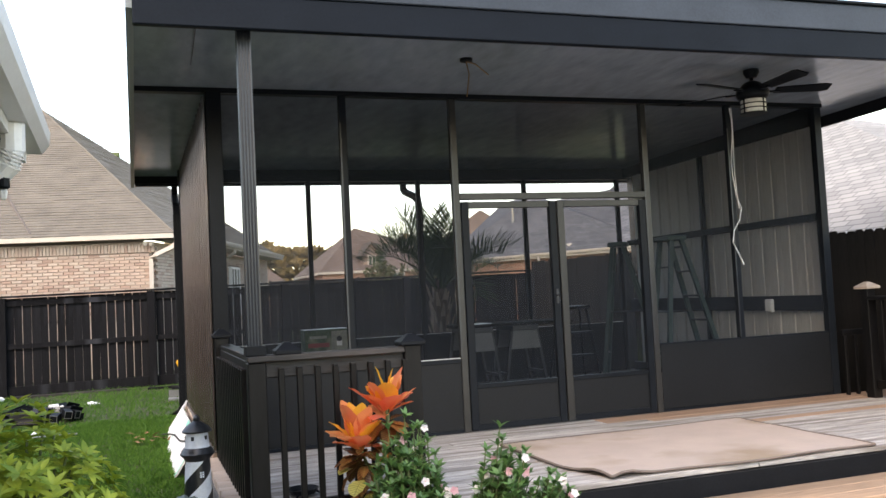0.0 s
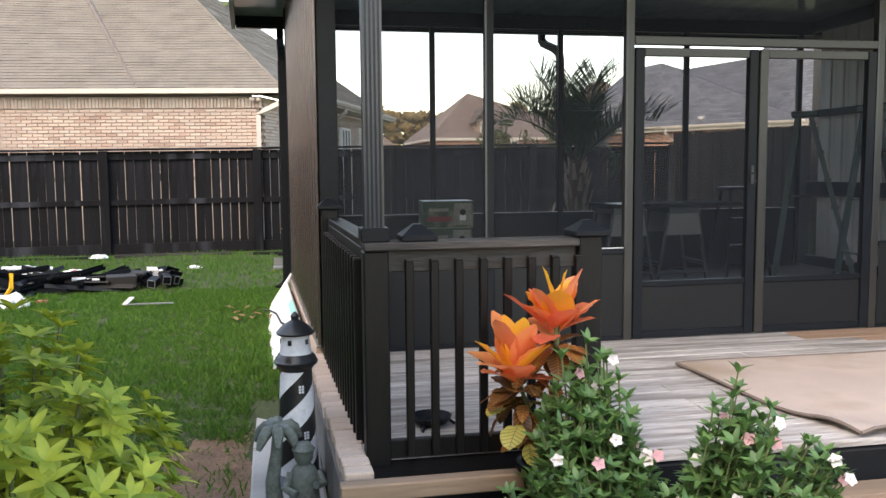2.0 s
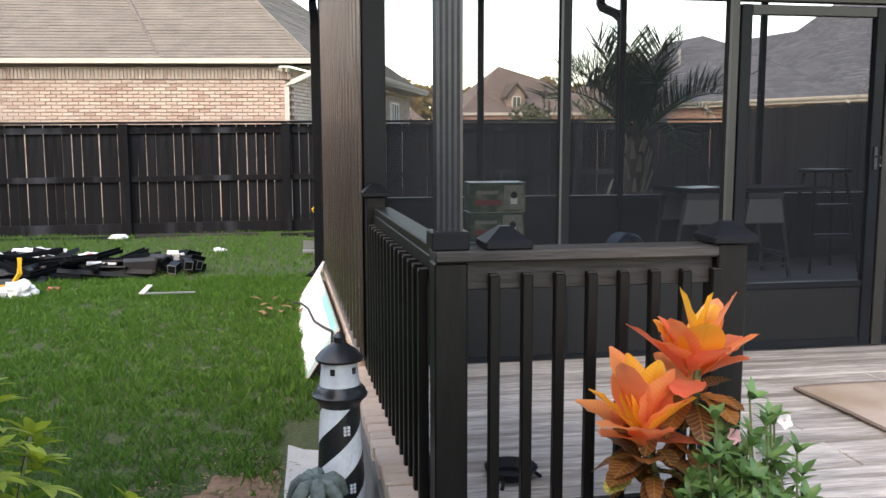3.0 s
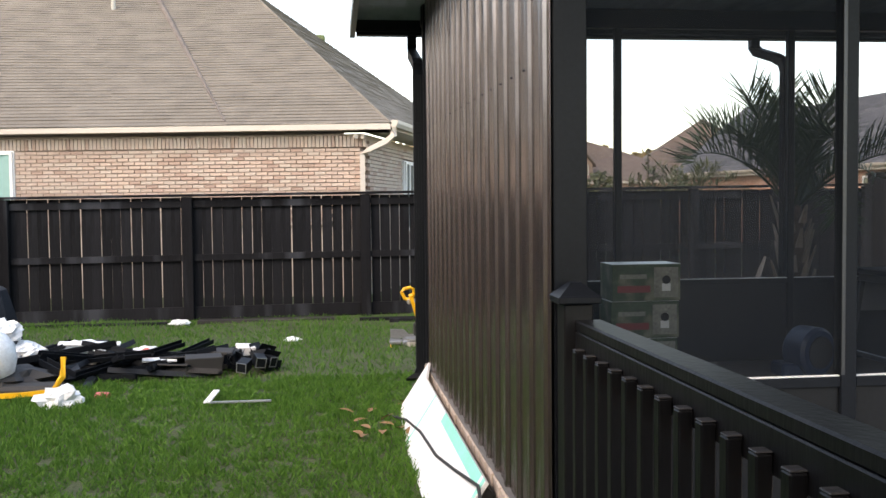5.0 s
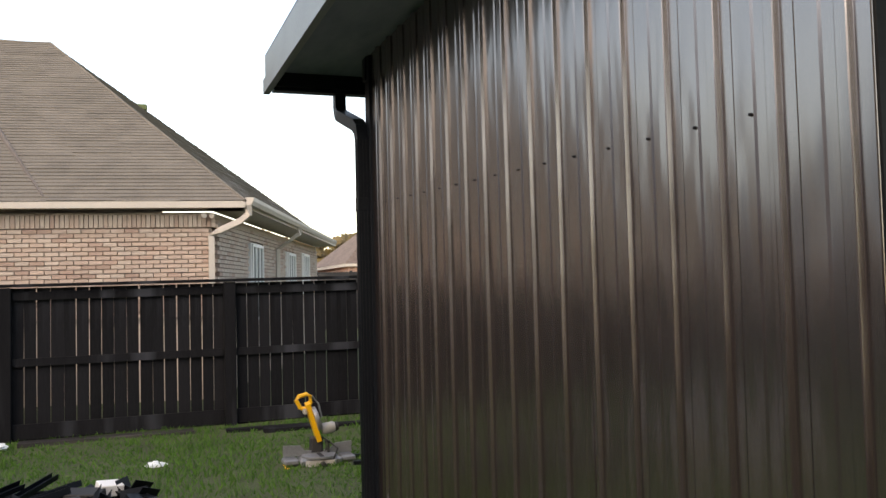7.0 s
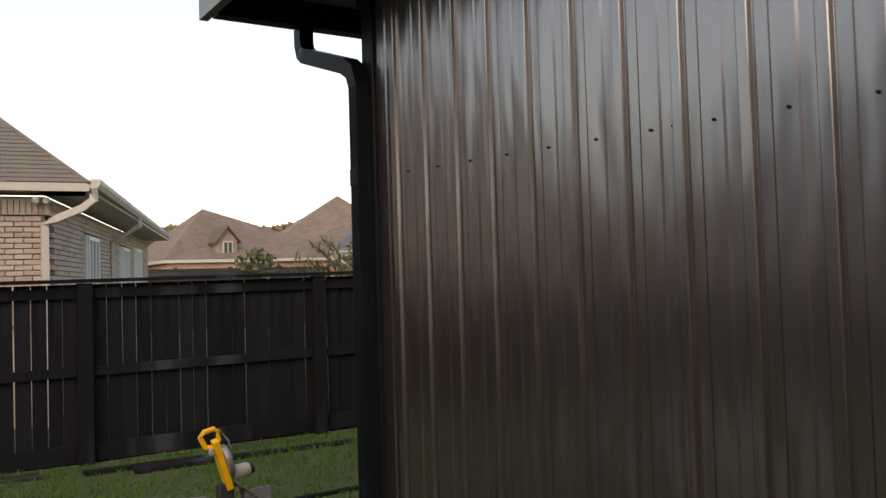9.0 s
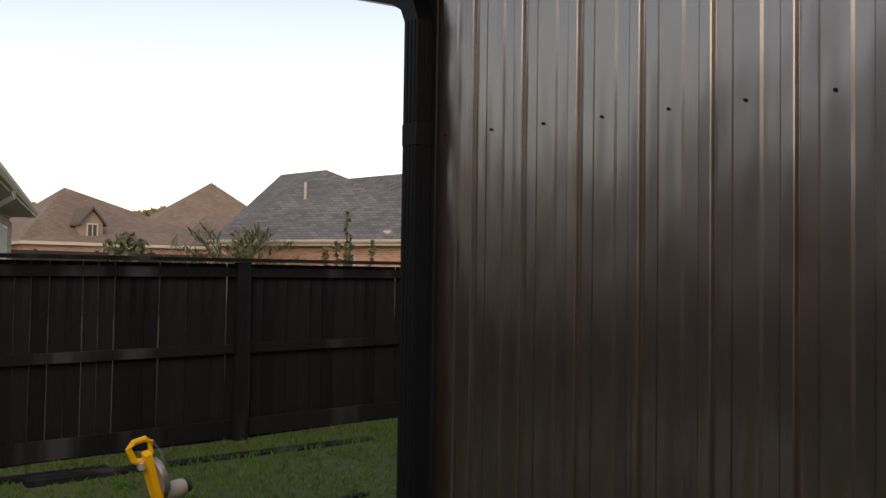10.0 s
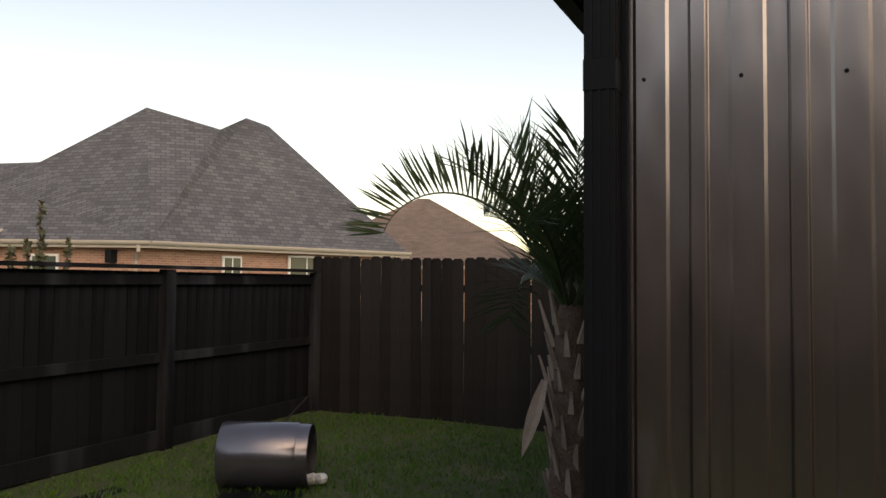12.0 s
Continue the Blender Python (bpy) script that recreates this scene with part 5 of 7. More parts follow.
def build_own_house():
    """The house the walk starts beside: only its eave corner comes into view."""
    h = thing("home_eave", "white gutter and eave corner of the home", "house", (0, 0, 0), kind="structure")
    x, y1, z = -0.62, 5.44, 2.60
    h.matrix_basis = pose(-0.57, 5.44, 0, 0, 0, 2.5) @ pose(0.57, -5.44, 0)
    part("wall", Mesh().box(-1.35, -8, 0, -1.2, 4.75, 2.75), HOMEBRICK, h)
    part("wall", Mesh().box(-9, 4.6, 0, -1.36, 4.75, 2.75), HOMEBRICK, h)
    part("soffit", Mesh().box(-9, -8, z, x - 0.06, y1 - 0.06, z + 0.03), WHITE, h)
    part("fascia", Mesh().box(x - 0.085, -8, z + 0.031, x - 0.06, y1 - 0.03, z + 0.19), WHITE, h)
    part("fascia", Mesh().box(-9, y1 - 0.085, z + 0.031, x - 0.086, y1 - 0.06, z + 0.19), WHITE, h)
    ring = [(x - 0.058, -8, z + 0.06), (x + 0.02, -8, z + 0.06), (x + 0.06, -8, z + 0.11), (x + 0.065, -8, z + 0.185), (x - 0.058, -8, z + 0.185)]
    part("gutter", Mesh().prism(ring, (0, y1 + 8, 0)), WHITE, h, "white painted gutter", smooth=False)
    part("roof", Mesh().add([(x + 0.02, -8, z + 0.2), (x + 0.02, y1 + 0.02, z + 0.2), (-6, y1 - 5, 7.0), (-6, -8, 7.0), (-9, y1 + 0.02, z + 0.2)], [(0, 1, 2, 3), (1, 4, 2)]), SHINGLE_A, h)
    pipe = [(-0.675, 4.56, z + 0.06), (-0.675, 4.57, z - 0.07), (-0.695, 4.58, z - 0.135), (-0.74, 4.60, z - 0.18), (-0.82, 4.63, z - 0.205), (-1.12, 4.70, z - 0.25), (-1.14, 4.70, z - 0.34), (-1.14, 4.70, 0.2)]
    pp = part("downpipe", Mesh().tube(pipe, 0.062, 10), WHITE, h, "white ribbed downpipe elbow")
    for k in range(5):
        p = Vector(pipe[1]).lerp(Vector(pipe[2]), k / 4)
        part("rib", Mesh().tube([p, p + Vector((-0.003, 0.001, -0.007))], 0.0645, 10), WHITE, pp)
    eye = part("camera_housing", Mesh().lathe([(0.05, 0.0), (0.05, 0.05), (0.042, 0.056), (0.036, 0.05), (0.0, 0.05)], pose(-0.765, 4.50, z - 0.035, 90, 0, 8), 20), BLACK, h, "small black round camera under the soffit")
    part("bracket", Mesh().tube([(-0.765, 4.53, z), (-0.765, 4.53, z - 0.035)], 0.015), BLACK, eye)
    hold = part("lamp_holder", Mesh().lathe([(0.01, 0.03), (0.028, 0.025), (0.03, -0.03), (0.02, -0.04)], pose(-0.715, 4.58, z - 0.215), 14), BLACK, h)
    for dx in (-0.013, 0.013):
        part("bulb", Mesh().lathe([(0.006, -0.04), (0.012, -0.055), (0.011, -0.085), (0.002, -0.093)], pose(-0.715 + dx, 4.58, z - 0.215, 0, dx * 500, 0), 10), FROST, hold)


# ---- plants ----
def blade(m, base, direction, up, length, width, bend=0.3, folds=4, fold=0.25, blunt=False):
    """One leaf: a pointed, slightly folded and drooping strip."""
    d, u = Vector(direction).normalized(), Vector(up)
    s = d.cross(u).normalized()
    u = s.cross(d).normalized()
    k = len(m.v)
    for i in range(folds + 1):
        t = i / folds
        w = width * math.sin(math.pi * min(1, 0.12 + 0.88 * t)) ** 0.8 if i < folds else 0.0
        if blunt:
            w = width * (0.25 + 1.1 * t) * (1 - t ** 3.5) if i < folds else 0.0
        c = Vector(base) + d * (length * t) - u * (bend * length * t * t)
        m.v += [tuple(c - s * w + u * (fold * w)), tuple(c), tuple(c + s * w + u * (fold * w))]
    for i in range(folds):
        a = k + 3 * i
        m.f += [(a, a + 1, a + 4, a + 3), (a + 1, a + 2, a + 5, a + 4)]


def build_palm():
    p = thing("palm_tree", "young palm with shaggy trunk and feathery arching fronds", "palm tree", (4.10, 12.62, 0.27))
    rr = random.Random(11)
    prof = [(0.15, 0), (0.155, 0.25), (0.13, 0.6), (0.115, 1.0), (0.11, 1.3), (0.09, 1.5), (0.06, 1.62), (0.03, 1.7)]
    part("trunk", Mesh().lathe(prof, None, 16), BARK, p, "brown fibrous trunk", smooth=True)
    for i in range(46):
        z = 0.05 + 1.4 * i / 46
        a = i * 2.4
        r = 0.095
        d = Vector((math.cos(a), math.sin(a), 0))
        m = Mesh()
        ln = rr.uniform(0.16, 0.34)
        b = d * r + Vector((0, 0, z))
        tip = d * (r + ln * 0.35) + Vector((0, 0, z + ln))
        s = Vector((-d.y, d.x, 0)) * rr.uniform(0.018, 0.036)
        m.add([b - s, b + s, tip + s * 0.35, tip - s * 0.35, b - s - d * 0.02 + d * 0.045, b + s + d * 0.045, tip + s * 0.3 + d * 0.015, tip - s * 0.3 + d * 0.015],
              [(3, 2, 1, 0), (4, 5, 6, 7), (0, 1, 5, 4), (1, 2, 6, 5), (2, 3, 7, 6), (3, 0, 4, 7)])
        part("leaf_base", m, BOOT, p)
    m = Mesh()
    blade(m, (-0.22, 0.12, 1.05), (-0.22, 0.25, -1), (-1, 0, 0), 0.55, 0.05, 0.0)
    part("dead_frond", m, BOOT, p, "dry hanging leaf")
    specs = [(113, 1.26, 2.1, 1.5), (150, 1.2, 1.5, 0.55), (60, 1.1, 1.4, 0.6), (20, 0.8, 1.5, 0.8), (-20, 1.0, 1.5, 0.7), (-60, 0.8, 1.55, 0.6), (-100, 1.1, 1.5, 0.9),
             (-140, 0.9, 1.5, 0.6), (180, 1.0, 1.5, 0.9), (80, 1.45, 1.4, 0.2), (-30, 1.4, 1.4, 0.2), (200, 1.35, 1.4, 0.3), (-80, 1.4, 1.3, 0.25), (130, 1.45, 1.35, 0.2), (40, 0.6, 1.5, 1.1)]
    for az, pitch, ln, droop in specs:
        d = Vector((math.cos(radians(az)), math.sin(radians(az)), 0))
        pts = []
        pos, ang = Vector((d.x * 0.05, d.y * 0.05, 1.55)), pitch - 0.12
        ln = ln * 0.86
        n = 26
        for i in range(n + 1):
            pts.append(pos.copy())
            ang -= droop * (1.6 * i / n) * 2 / n * 1.0
            pos = pos + (d * math.cos(ang) + Vector((0, 0, math.sin(ang)))) * (ln / n)
        m = Mesh().tube(pts, 0.012, 5, [0.017 * (1 - 0.8 * i / n) for i in range(n + 1)])
        side = Vector((-d.y, d.x, 0))
        for i in range(4, n + 1):
            for k in range(2):
                t = (i + 0.5 * k) / n
                q = pts[min(i, n)].lerp(pts[min(i + 1, n)], 0.5 * k)
                tang = (pts[min(i + 1, n)] - pts[i - 1]).normalized()
                upv = side.cross(tang)
                upv = upv if upv.z > 0 else -upv
                for sg in (-1, 1):
                    if ln > 1.7:
                        blade(m, q, side * sg * rr.uniform(0.1, 0.4) + tang * rr.uniform(0.2, 0.6) + upv, side, rr.uniform(0.34, 0.46) * (1.0 - 0.4 * abs(t - 0.5)), 0.009, rr.uniform(-0.1, 0.1), 3, 0.15)
                        continue
                    dirn = side * sg * rr.uniform(0.45, 0.8) + tang * rr.uniform(0.5, 0.8) + upv * rr.uniform(0.25, 0.95)
                    blade(m, q, dirn, upv, rr.uniform(0.42, 0.62) * (1.0 - 0.45 * abs(t - 0.45)), 0.0085, rr.uniform(0.05, 0.35), 3, 0.15)
        part("frond", m, PALM, p)


def leaf_cluster(m, base, axis, n, length, width, spread, rr, bend=0.25):
    axis = Vector(axis).normalized()
    s = axis.cross(Vector((0.3, 0.9, 0.1))).normalized()
    t = axis.cross(s)
    for i in range(n):
        a = 2 * math.pi * i / n + rr.uniform(-0.3, 0.3)
        d = axis * math.cos(spread) + (s * math.cos(a) + t * math.sin(a)) * math.sin(spread * rr.uniform(0.75, 1.2))
        blade(m, base, d, axis, length * rr.uniform(0.75, 1.15), width * rr.uniform(0.8, 1.15), bend)


def build_bush():
    """Bright yellow-green shrub with whorls of leaflets."""
    rr = random.Random(5)
    b = thing("golden_shrub", "bright yellow-green shrub with whorled leaves", "shrub", (-0.62, 4.1, ground_z(-0.7, 4.1)))
    stems = Mesh()
    leaves = Mesh()
    for i in range(340):
        a, e = rr.uniform(0, 2 * math.pi), rr.uniform(-0.1, 1.4)
        r = rr.uniform(0.55, 1.03)
        tip = Vector((0.55 * math.cos(a) * math.cos(e) * r, 0.62 * math.sin(a) * math.cos(e) * r, 0.40 + 0.84 * math.sin(e) * r))
        if i % 3 == 0:
            stems.tube([(tip.x * 0.12, tip.y * 0.12, 0), (tip.x * 0.5, tip.y * 0.5, tip.z * 0.55), tip], 0.006, 5)
        ax = tip - Vector((0, 0, 0.25)) + Vector((0, 0, 0.25))
        leaf_cluster(leaves, tip, (ax.x, ax.y, 0.6), 7, 0.072, 0.0125, 0.95, rr)
        leaf_cluster(leaves, tip - Vector((0, 0, 0.05)), (ax.x, ax.y, 0.6), 6, 0.080, 0.0135, 1.3, rr)
    part("stem", stems, STEM, b)
    part("foliage", leaves, CHARTREUSE, b, smooth=True)


def croton_leaf(c, base, d, length, width, bend, mat):
    """One broad leaf in its own frame, base at the origin and tip along y."""
    m, n = Mesh(), 12
    for i in range(n + 1):
        t = i / n
        w = width * (0.10 + 0.90 * math.sin(math.pi * t ** 1.15) ** 0.62) if 0 < i < n else width * 0.06
        z = -bend * length * t * t
        ripple = 0.06 * width * math.sin(i * 1.9)
        m.v += [(-w, length * t, z + 0.22 * w + ripple), (-w * 0.5, length * t, z + 0.05 * w), (0, length * t, z), (w * 0.5, length * t, z + 0.05 * w), (w, length * t, z + 0.22 * w - ripple)]
    m.f = [(5 * i + k, 5 * i + k + 1, 5 * i + k + 6, 5 * i + k + 5) for i in range(n) for k in range(4)]
    d = Vector(d).normalized()
    s = d.cross(Vector((0.02, 0.03, 1))).normalized()
    u = s.cross(d)
    q = part("leaf", m, mat, c, smooth=True)
    q.matrix_basis = Matrix(((s.x, d.x, u.x, base[0]), (s.y, d.y, u.y, base[1]), (s.z, d.z, u.z, base[2]), (0, 0, 0, 1)))


def build_croton():
    rr = random.Random(9)
    c = thing("croton", "croton with large orange and yellow leaves", "potted plant", (1.25, 5.05, 0.21))
    part("pot", Mesh().lathe([(0.10, 0), (0.14, 0.26), (0.15, 0.27), (0.15, 0.30), (0.13, 0.30), (0.125, 0.26)], None, 20), BLACK, c, smooth=True)
    part("stem", Mesh().tube([(0, 0, 0.25), (0.01, 0, 0.6), (0.03, 0.02, 0.90)], 0.012), STEM, c)
    part("stem", Mesh().tube([(0, 0, 0.3), (-0.1, -0.03, 0.5), (-0.17, -0.04, 0.70)], 0.01), STEM, c)
    whorls = ((CROTON_Y, 2, 0.25, 0.175, 0.02, 0.06), (CROTON_O, 4, 0.48, 0.185, 0.01, 0.08), (CROTON_Y, 3, 0.66, 0.18, 0.0, 0.1), (CROTON_O, 6, 0.86, 0.18, -0.01, 0.12),
              (CROTON_O, 3, 1.2, 0.15, -0.04, 0.2), (CROTON_B, 7, 1.5, 0.12, -0.07, 0.4), (CROTON_B, 7, 1.9, 0.11, -0.11, 0.35))
    for bx, by, bz, size in ((0.02, 0.02, 0.86, 1.32), (-0.17, -0.05, 0.69, 1.36)):
        for mat, n, sp, ln, dz, bend in whorls:
            turn = rr.uniform(0, 6.28)
            for i in range(n):
                a = 2 * math.pi * i / n + turn + rr.uniform(-0.4, 0.4)
                t = sp * rr.uniform(0.7, 1.25)
                d = (math.cos(a) * math.sin(t), math.sin(a) * math.sin(t), math.cos(t))
                croton_leaf(c, (bx + 0.012 * d[0] + rr.uniform(-0.012, 0.012), by + 0.012 * d[1] + rr.uniform(-0.012, 0.012), bz + dz + rr.uniform(-0.02, 0.02)), d, ln * size * rr.uniform(0.72, 1.12), 0.046 * min(1.0, ln / 0.16) * size * rr.uniform(0.8, 1.15), bend * rr.uniform(0.5, 1.5), mat)
    # older bronze and yellow-veined leaves round the stem
    for i in range(40):
        a, z = 2.4 * i, 0.36 + 0.36 * rr.random()
        cx, cy = (-0.13, -0.03) if i % 3 else (0.0, 0.0)
        d = (math.cos(a), math.sin(a), rr.uniform(-0.6, 0.35))
        croton_leaf(c, (cx + 0.03 * d[0], cy + 0.03 * d[1], z), d, rr.uniform(0.07, 0.115), rr.uniform(0.026, 0.036), rr.uniform(0.1, 0.6), CROTON_V if i % 5 == 1 else CROTON_B)
    croton_leaf(c, (-0.18, -0.12, 0.50), (-0.5, -0.7, -0.25), 0.13, 0.052, 0.25, CROTON_V)
    croton_leaf(c, (-0.22, -0.06, 0.56), (-0.75, -0.5, 0.1), 0.10, 0.04, 0.3, CROTON_V)
    croton_leaf(c, (-0.14, -0.13, 0.42), (-0.1, -0.8, -0.4), 0.09, 0.035, 0.3, CROTON_V)


def build_vinca():
    rr = random.Random(21)
    v = thing("periwinkle", "leafy periwinkle bush with white and pink flowers", "flower bush", (1.45, 4.62, 0.13))
    stems, leaves = Mesh(), Mesh()
    tips = []
    for cx, cy, rx, ry, top, n in ((-0.14, 0.18, 0.20, 0.20, 0.92, 60), (-0.18, 0.08, 0.24, 0.22, 0.70, 64), (0.26, -0.20, 0.13, 0.12, 0.86, 26), (0.40, -0.24, 0.26, 0.22, 0.72, 52), (0.0, 0.0, 0.56, 0.42, 0.50, 90)):
        for i in range(n):
            a, r = rr.uniform(0, 2 * math.pi), math.sqrt(rr.random())
            x, y = cx + rx * r * math.cos(a), cy + ry * r * math.sin(a)
            z = top * (1 - 0.35 * r * r) * rr.uniform(0.72, 1.05)
            tips.append(Vector((x, y, z)))
            stems.tube([(x * 0.6, y * 0.6, 0.0), (x * 0.85, y * 0.85, z * 0.6), (x, y, z)], 0.0035, 4)
            for k in range(5):
                q = Vector((x, y, z)).lerp(Vector((x * 0.8, y * 0.8, z * 0.5)), k * 0.22)
                leaf_cluster(leaves, q, (rr.uniform(-0.4, 0.4), rr.uniform(-0.4, 0.4), 1), 5, 0.062 + 0.005 * k, 0.0125, 0.6 + 0.2 * k, rr, 0.3)
    part("stem", stems, STEM, v)
    part("foliage", leaves, VINCA, v, smooth=True)
    for i in range(38):
        t = rr.choice(tips) + Vector((rr.uniform(-0.02, 0.02), rr.uniform(-0.06, -0.01), rr.uniform(0.0, 0.03)))
        ax = Vector((rr.uniform(-0.6, 0.3), -1, rr.uniform(0.2, 0.9))).normalized()
        s = ax.cross(Vector((0, 0, 1))).normalized()
        u = s.cross(ax)
        f = Mesh()
        for k in range(5):
            a = 2 * math.pi * k / 5
            blade(f, t, (s * math.cos(a) + u * math.sin(a)) + ax * 0.2, ax, 0.027, 0.0125, 0.05, 4)
        fl = part("flower", f, PETAL if i % 3 else PINK, v)
        part("eye", Mesh().lathe([(0.004, 0), (0.003, 0.003)], Matrix.Translation(t + ax * 0.003), 6), PINK, fl)


def clump_tree(name, label, x, y, z, height, width, mat, rr, leaf=0.12, n=500, trunk=0.5):
    t = thing(name, label, "tree", (x, y, z))
    br = Mesh().tube([(0, 0, 0), (0.03, 0.02, height * trunk), (0, 0, height * 0.85)], 0.05, 7, [0.02 * height, 0.014 * height, 0.004 * height])
    for i in range(9):
        a, h0 = rr.uniform(0, 6.28), rr.uniform(0.3, 0.8) * height
        br.tube([(0, 0, h0), (math.cos(a) * width * 0.3, math.sin(a) * width * 0.3, h0 + 0.18 * height)], 0.02, 5, [0.008 * height, 0.003 * height])
    part("trunk", br, BARK, t)
    m = Mesh()
    for i in range(n):
        a, e, r = rr.uniform(0, 6.28), rr.uniform(-0.9, 1.4), rr.random() ** 0.4
        c = Vector((math.cos(a) * math.cos(e) * width * 0.5 * r, math.sin(a) * math.cos(e) * width * 0.5 * r, height * (trunk + 0.25) + math.sin(e) * height * 0.33 * r))
        c += Vector((noise.noise(c * 0.7), noise.noise(c * 0.7 + Vector((5, 0, 0))), 0)) * width * 0.15
        leaf_cluster(m, c, (rr.uniform(-1, 1), rr.uniform(-1, 1), rr.uniform(0, 1)), 5, leaf, leaf * 0.3, 1.1, rr)
    part("crown", m, mat, t)
    return t


def build_far_plants():
    rr = random.Random(31)
    # sapling behind the fence
    s = thing("sapling", "thin leafy sapling behind the fence", "sapling", (4.6, 18.3, 0.33))
    st, lv = Mesh(), Mesh()
    for dx, dy, top in ((0, 0, 2.50), (0.1, 0.1, 2.2), (-0.12, 0, 2.1), (0.45, 0.2, 2.15), (-0.2, 0.1, 2.0)):
        st.tube([(dx * 0.4, dy, 0), (dx, dy, top * 0.6), (dx * 1.3, dy, top)], 0.01, 5)
        for k in range(26):
            z = top * (0.55 + 0.45 * k / 26)
            leaf_cluster(lv, (dx * (0.6 + 0.7 * z / top), dy, z), (rr.uniform(-1, 1), rr.uniform(-1, 1), 0.6), 4, 0.07, 0.018, 0.9, rr)
    part("stem", st, BARK, s)
    part("foliage", lv, FARGREEN, s)
    # far feathery palm and shrubs beside the next house
    p = thing("far_palm", "bushy far palm beside the grey roofed house", "palm tree", (12.6, 37.0, 0.3))
    m = Mesh()
    for i in range(34):
        a, e = rr.uniform(0, 6.28), rr.uniform(0.5, 1.35)
        d = Vector((math.cos(a) * math.cos(e), math.sin(a) * math.cos(e), math.sin(e)))
        for k in range(30):
            t = 0.3 + 0.7 * k / 30
            q = Vector((0, 0, 1.0)) + d * (3.3 * t) - Vector((0, 0, 0.9 * t * t * t))
            blade(m, q, d * 0.7 + Vector((rr.uniform(-0.7, 0.7), rr.uniform(-0.7, 0.7), rr.uniform(-0.5, 0.5))), (0, 0, 1), 0.55, 0.03, 0.3, 2)
    part("crown", m, FARGREEN, p)
    part("trunk", Mesh().lathe([(0.2, 0), (0.17, 1.2)], None, 10), BARK, p)
    clump_tree("yard_tree", "small thin tree in the next yard", 10.5, 41.5, 0.3, 3.0, 2.0, FARGREEN, rr, 0.14, 260)
    clump_tree("round_shrub", "rounded green shrub behind the fence", 11.0, 33.6, 0.3, 2.65, 0.9, FARGREEN, rr, 0.1, 120, 0.6)
    # woods on the skyline
    w = Mesh()
    for i in range(900):
        x = rr.uniform(-60, 110)
        y = 150 + rr.uniform(-12, 12)
        top = 9.4 + 2.2 * noise.noise((x * 0.06, 0, 0)) + 1.2 * noise.noise((x * 0.3, 2, 0))
        for k in range(5):
            leaf_cluster(w, (x + rr.uniform(-1, 1), y, top * (1.15 - 0.2 * k)), (rr.uniform(-1, 1), -0.6, 0.6), 6, 1.2, 0.45, 1.0, rr)
    part("far_woods", w, GOLDGREEN, None)
    tagged(bpy.data.objects["far_woods"], "autumn woods along the skyline", "woods", kind="stuff")


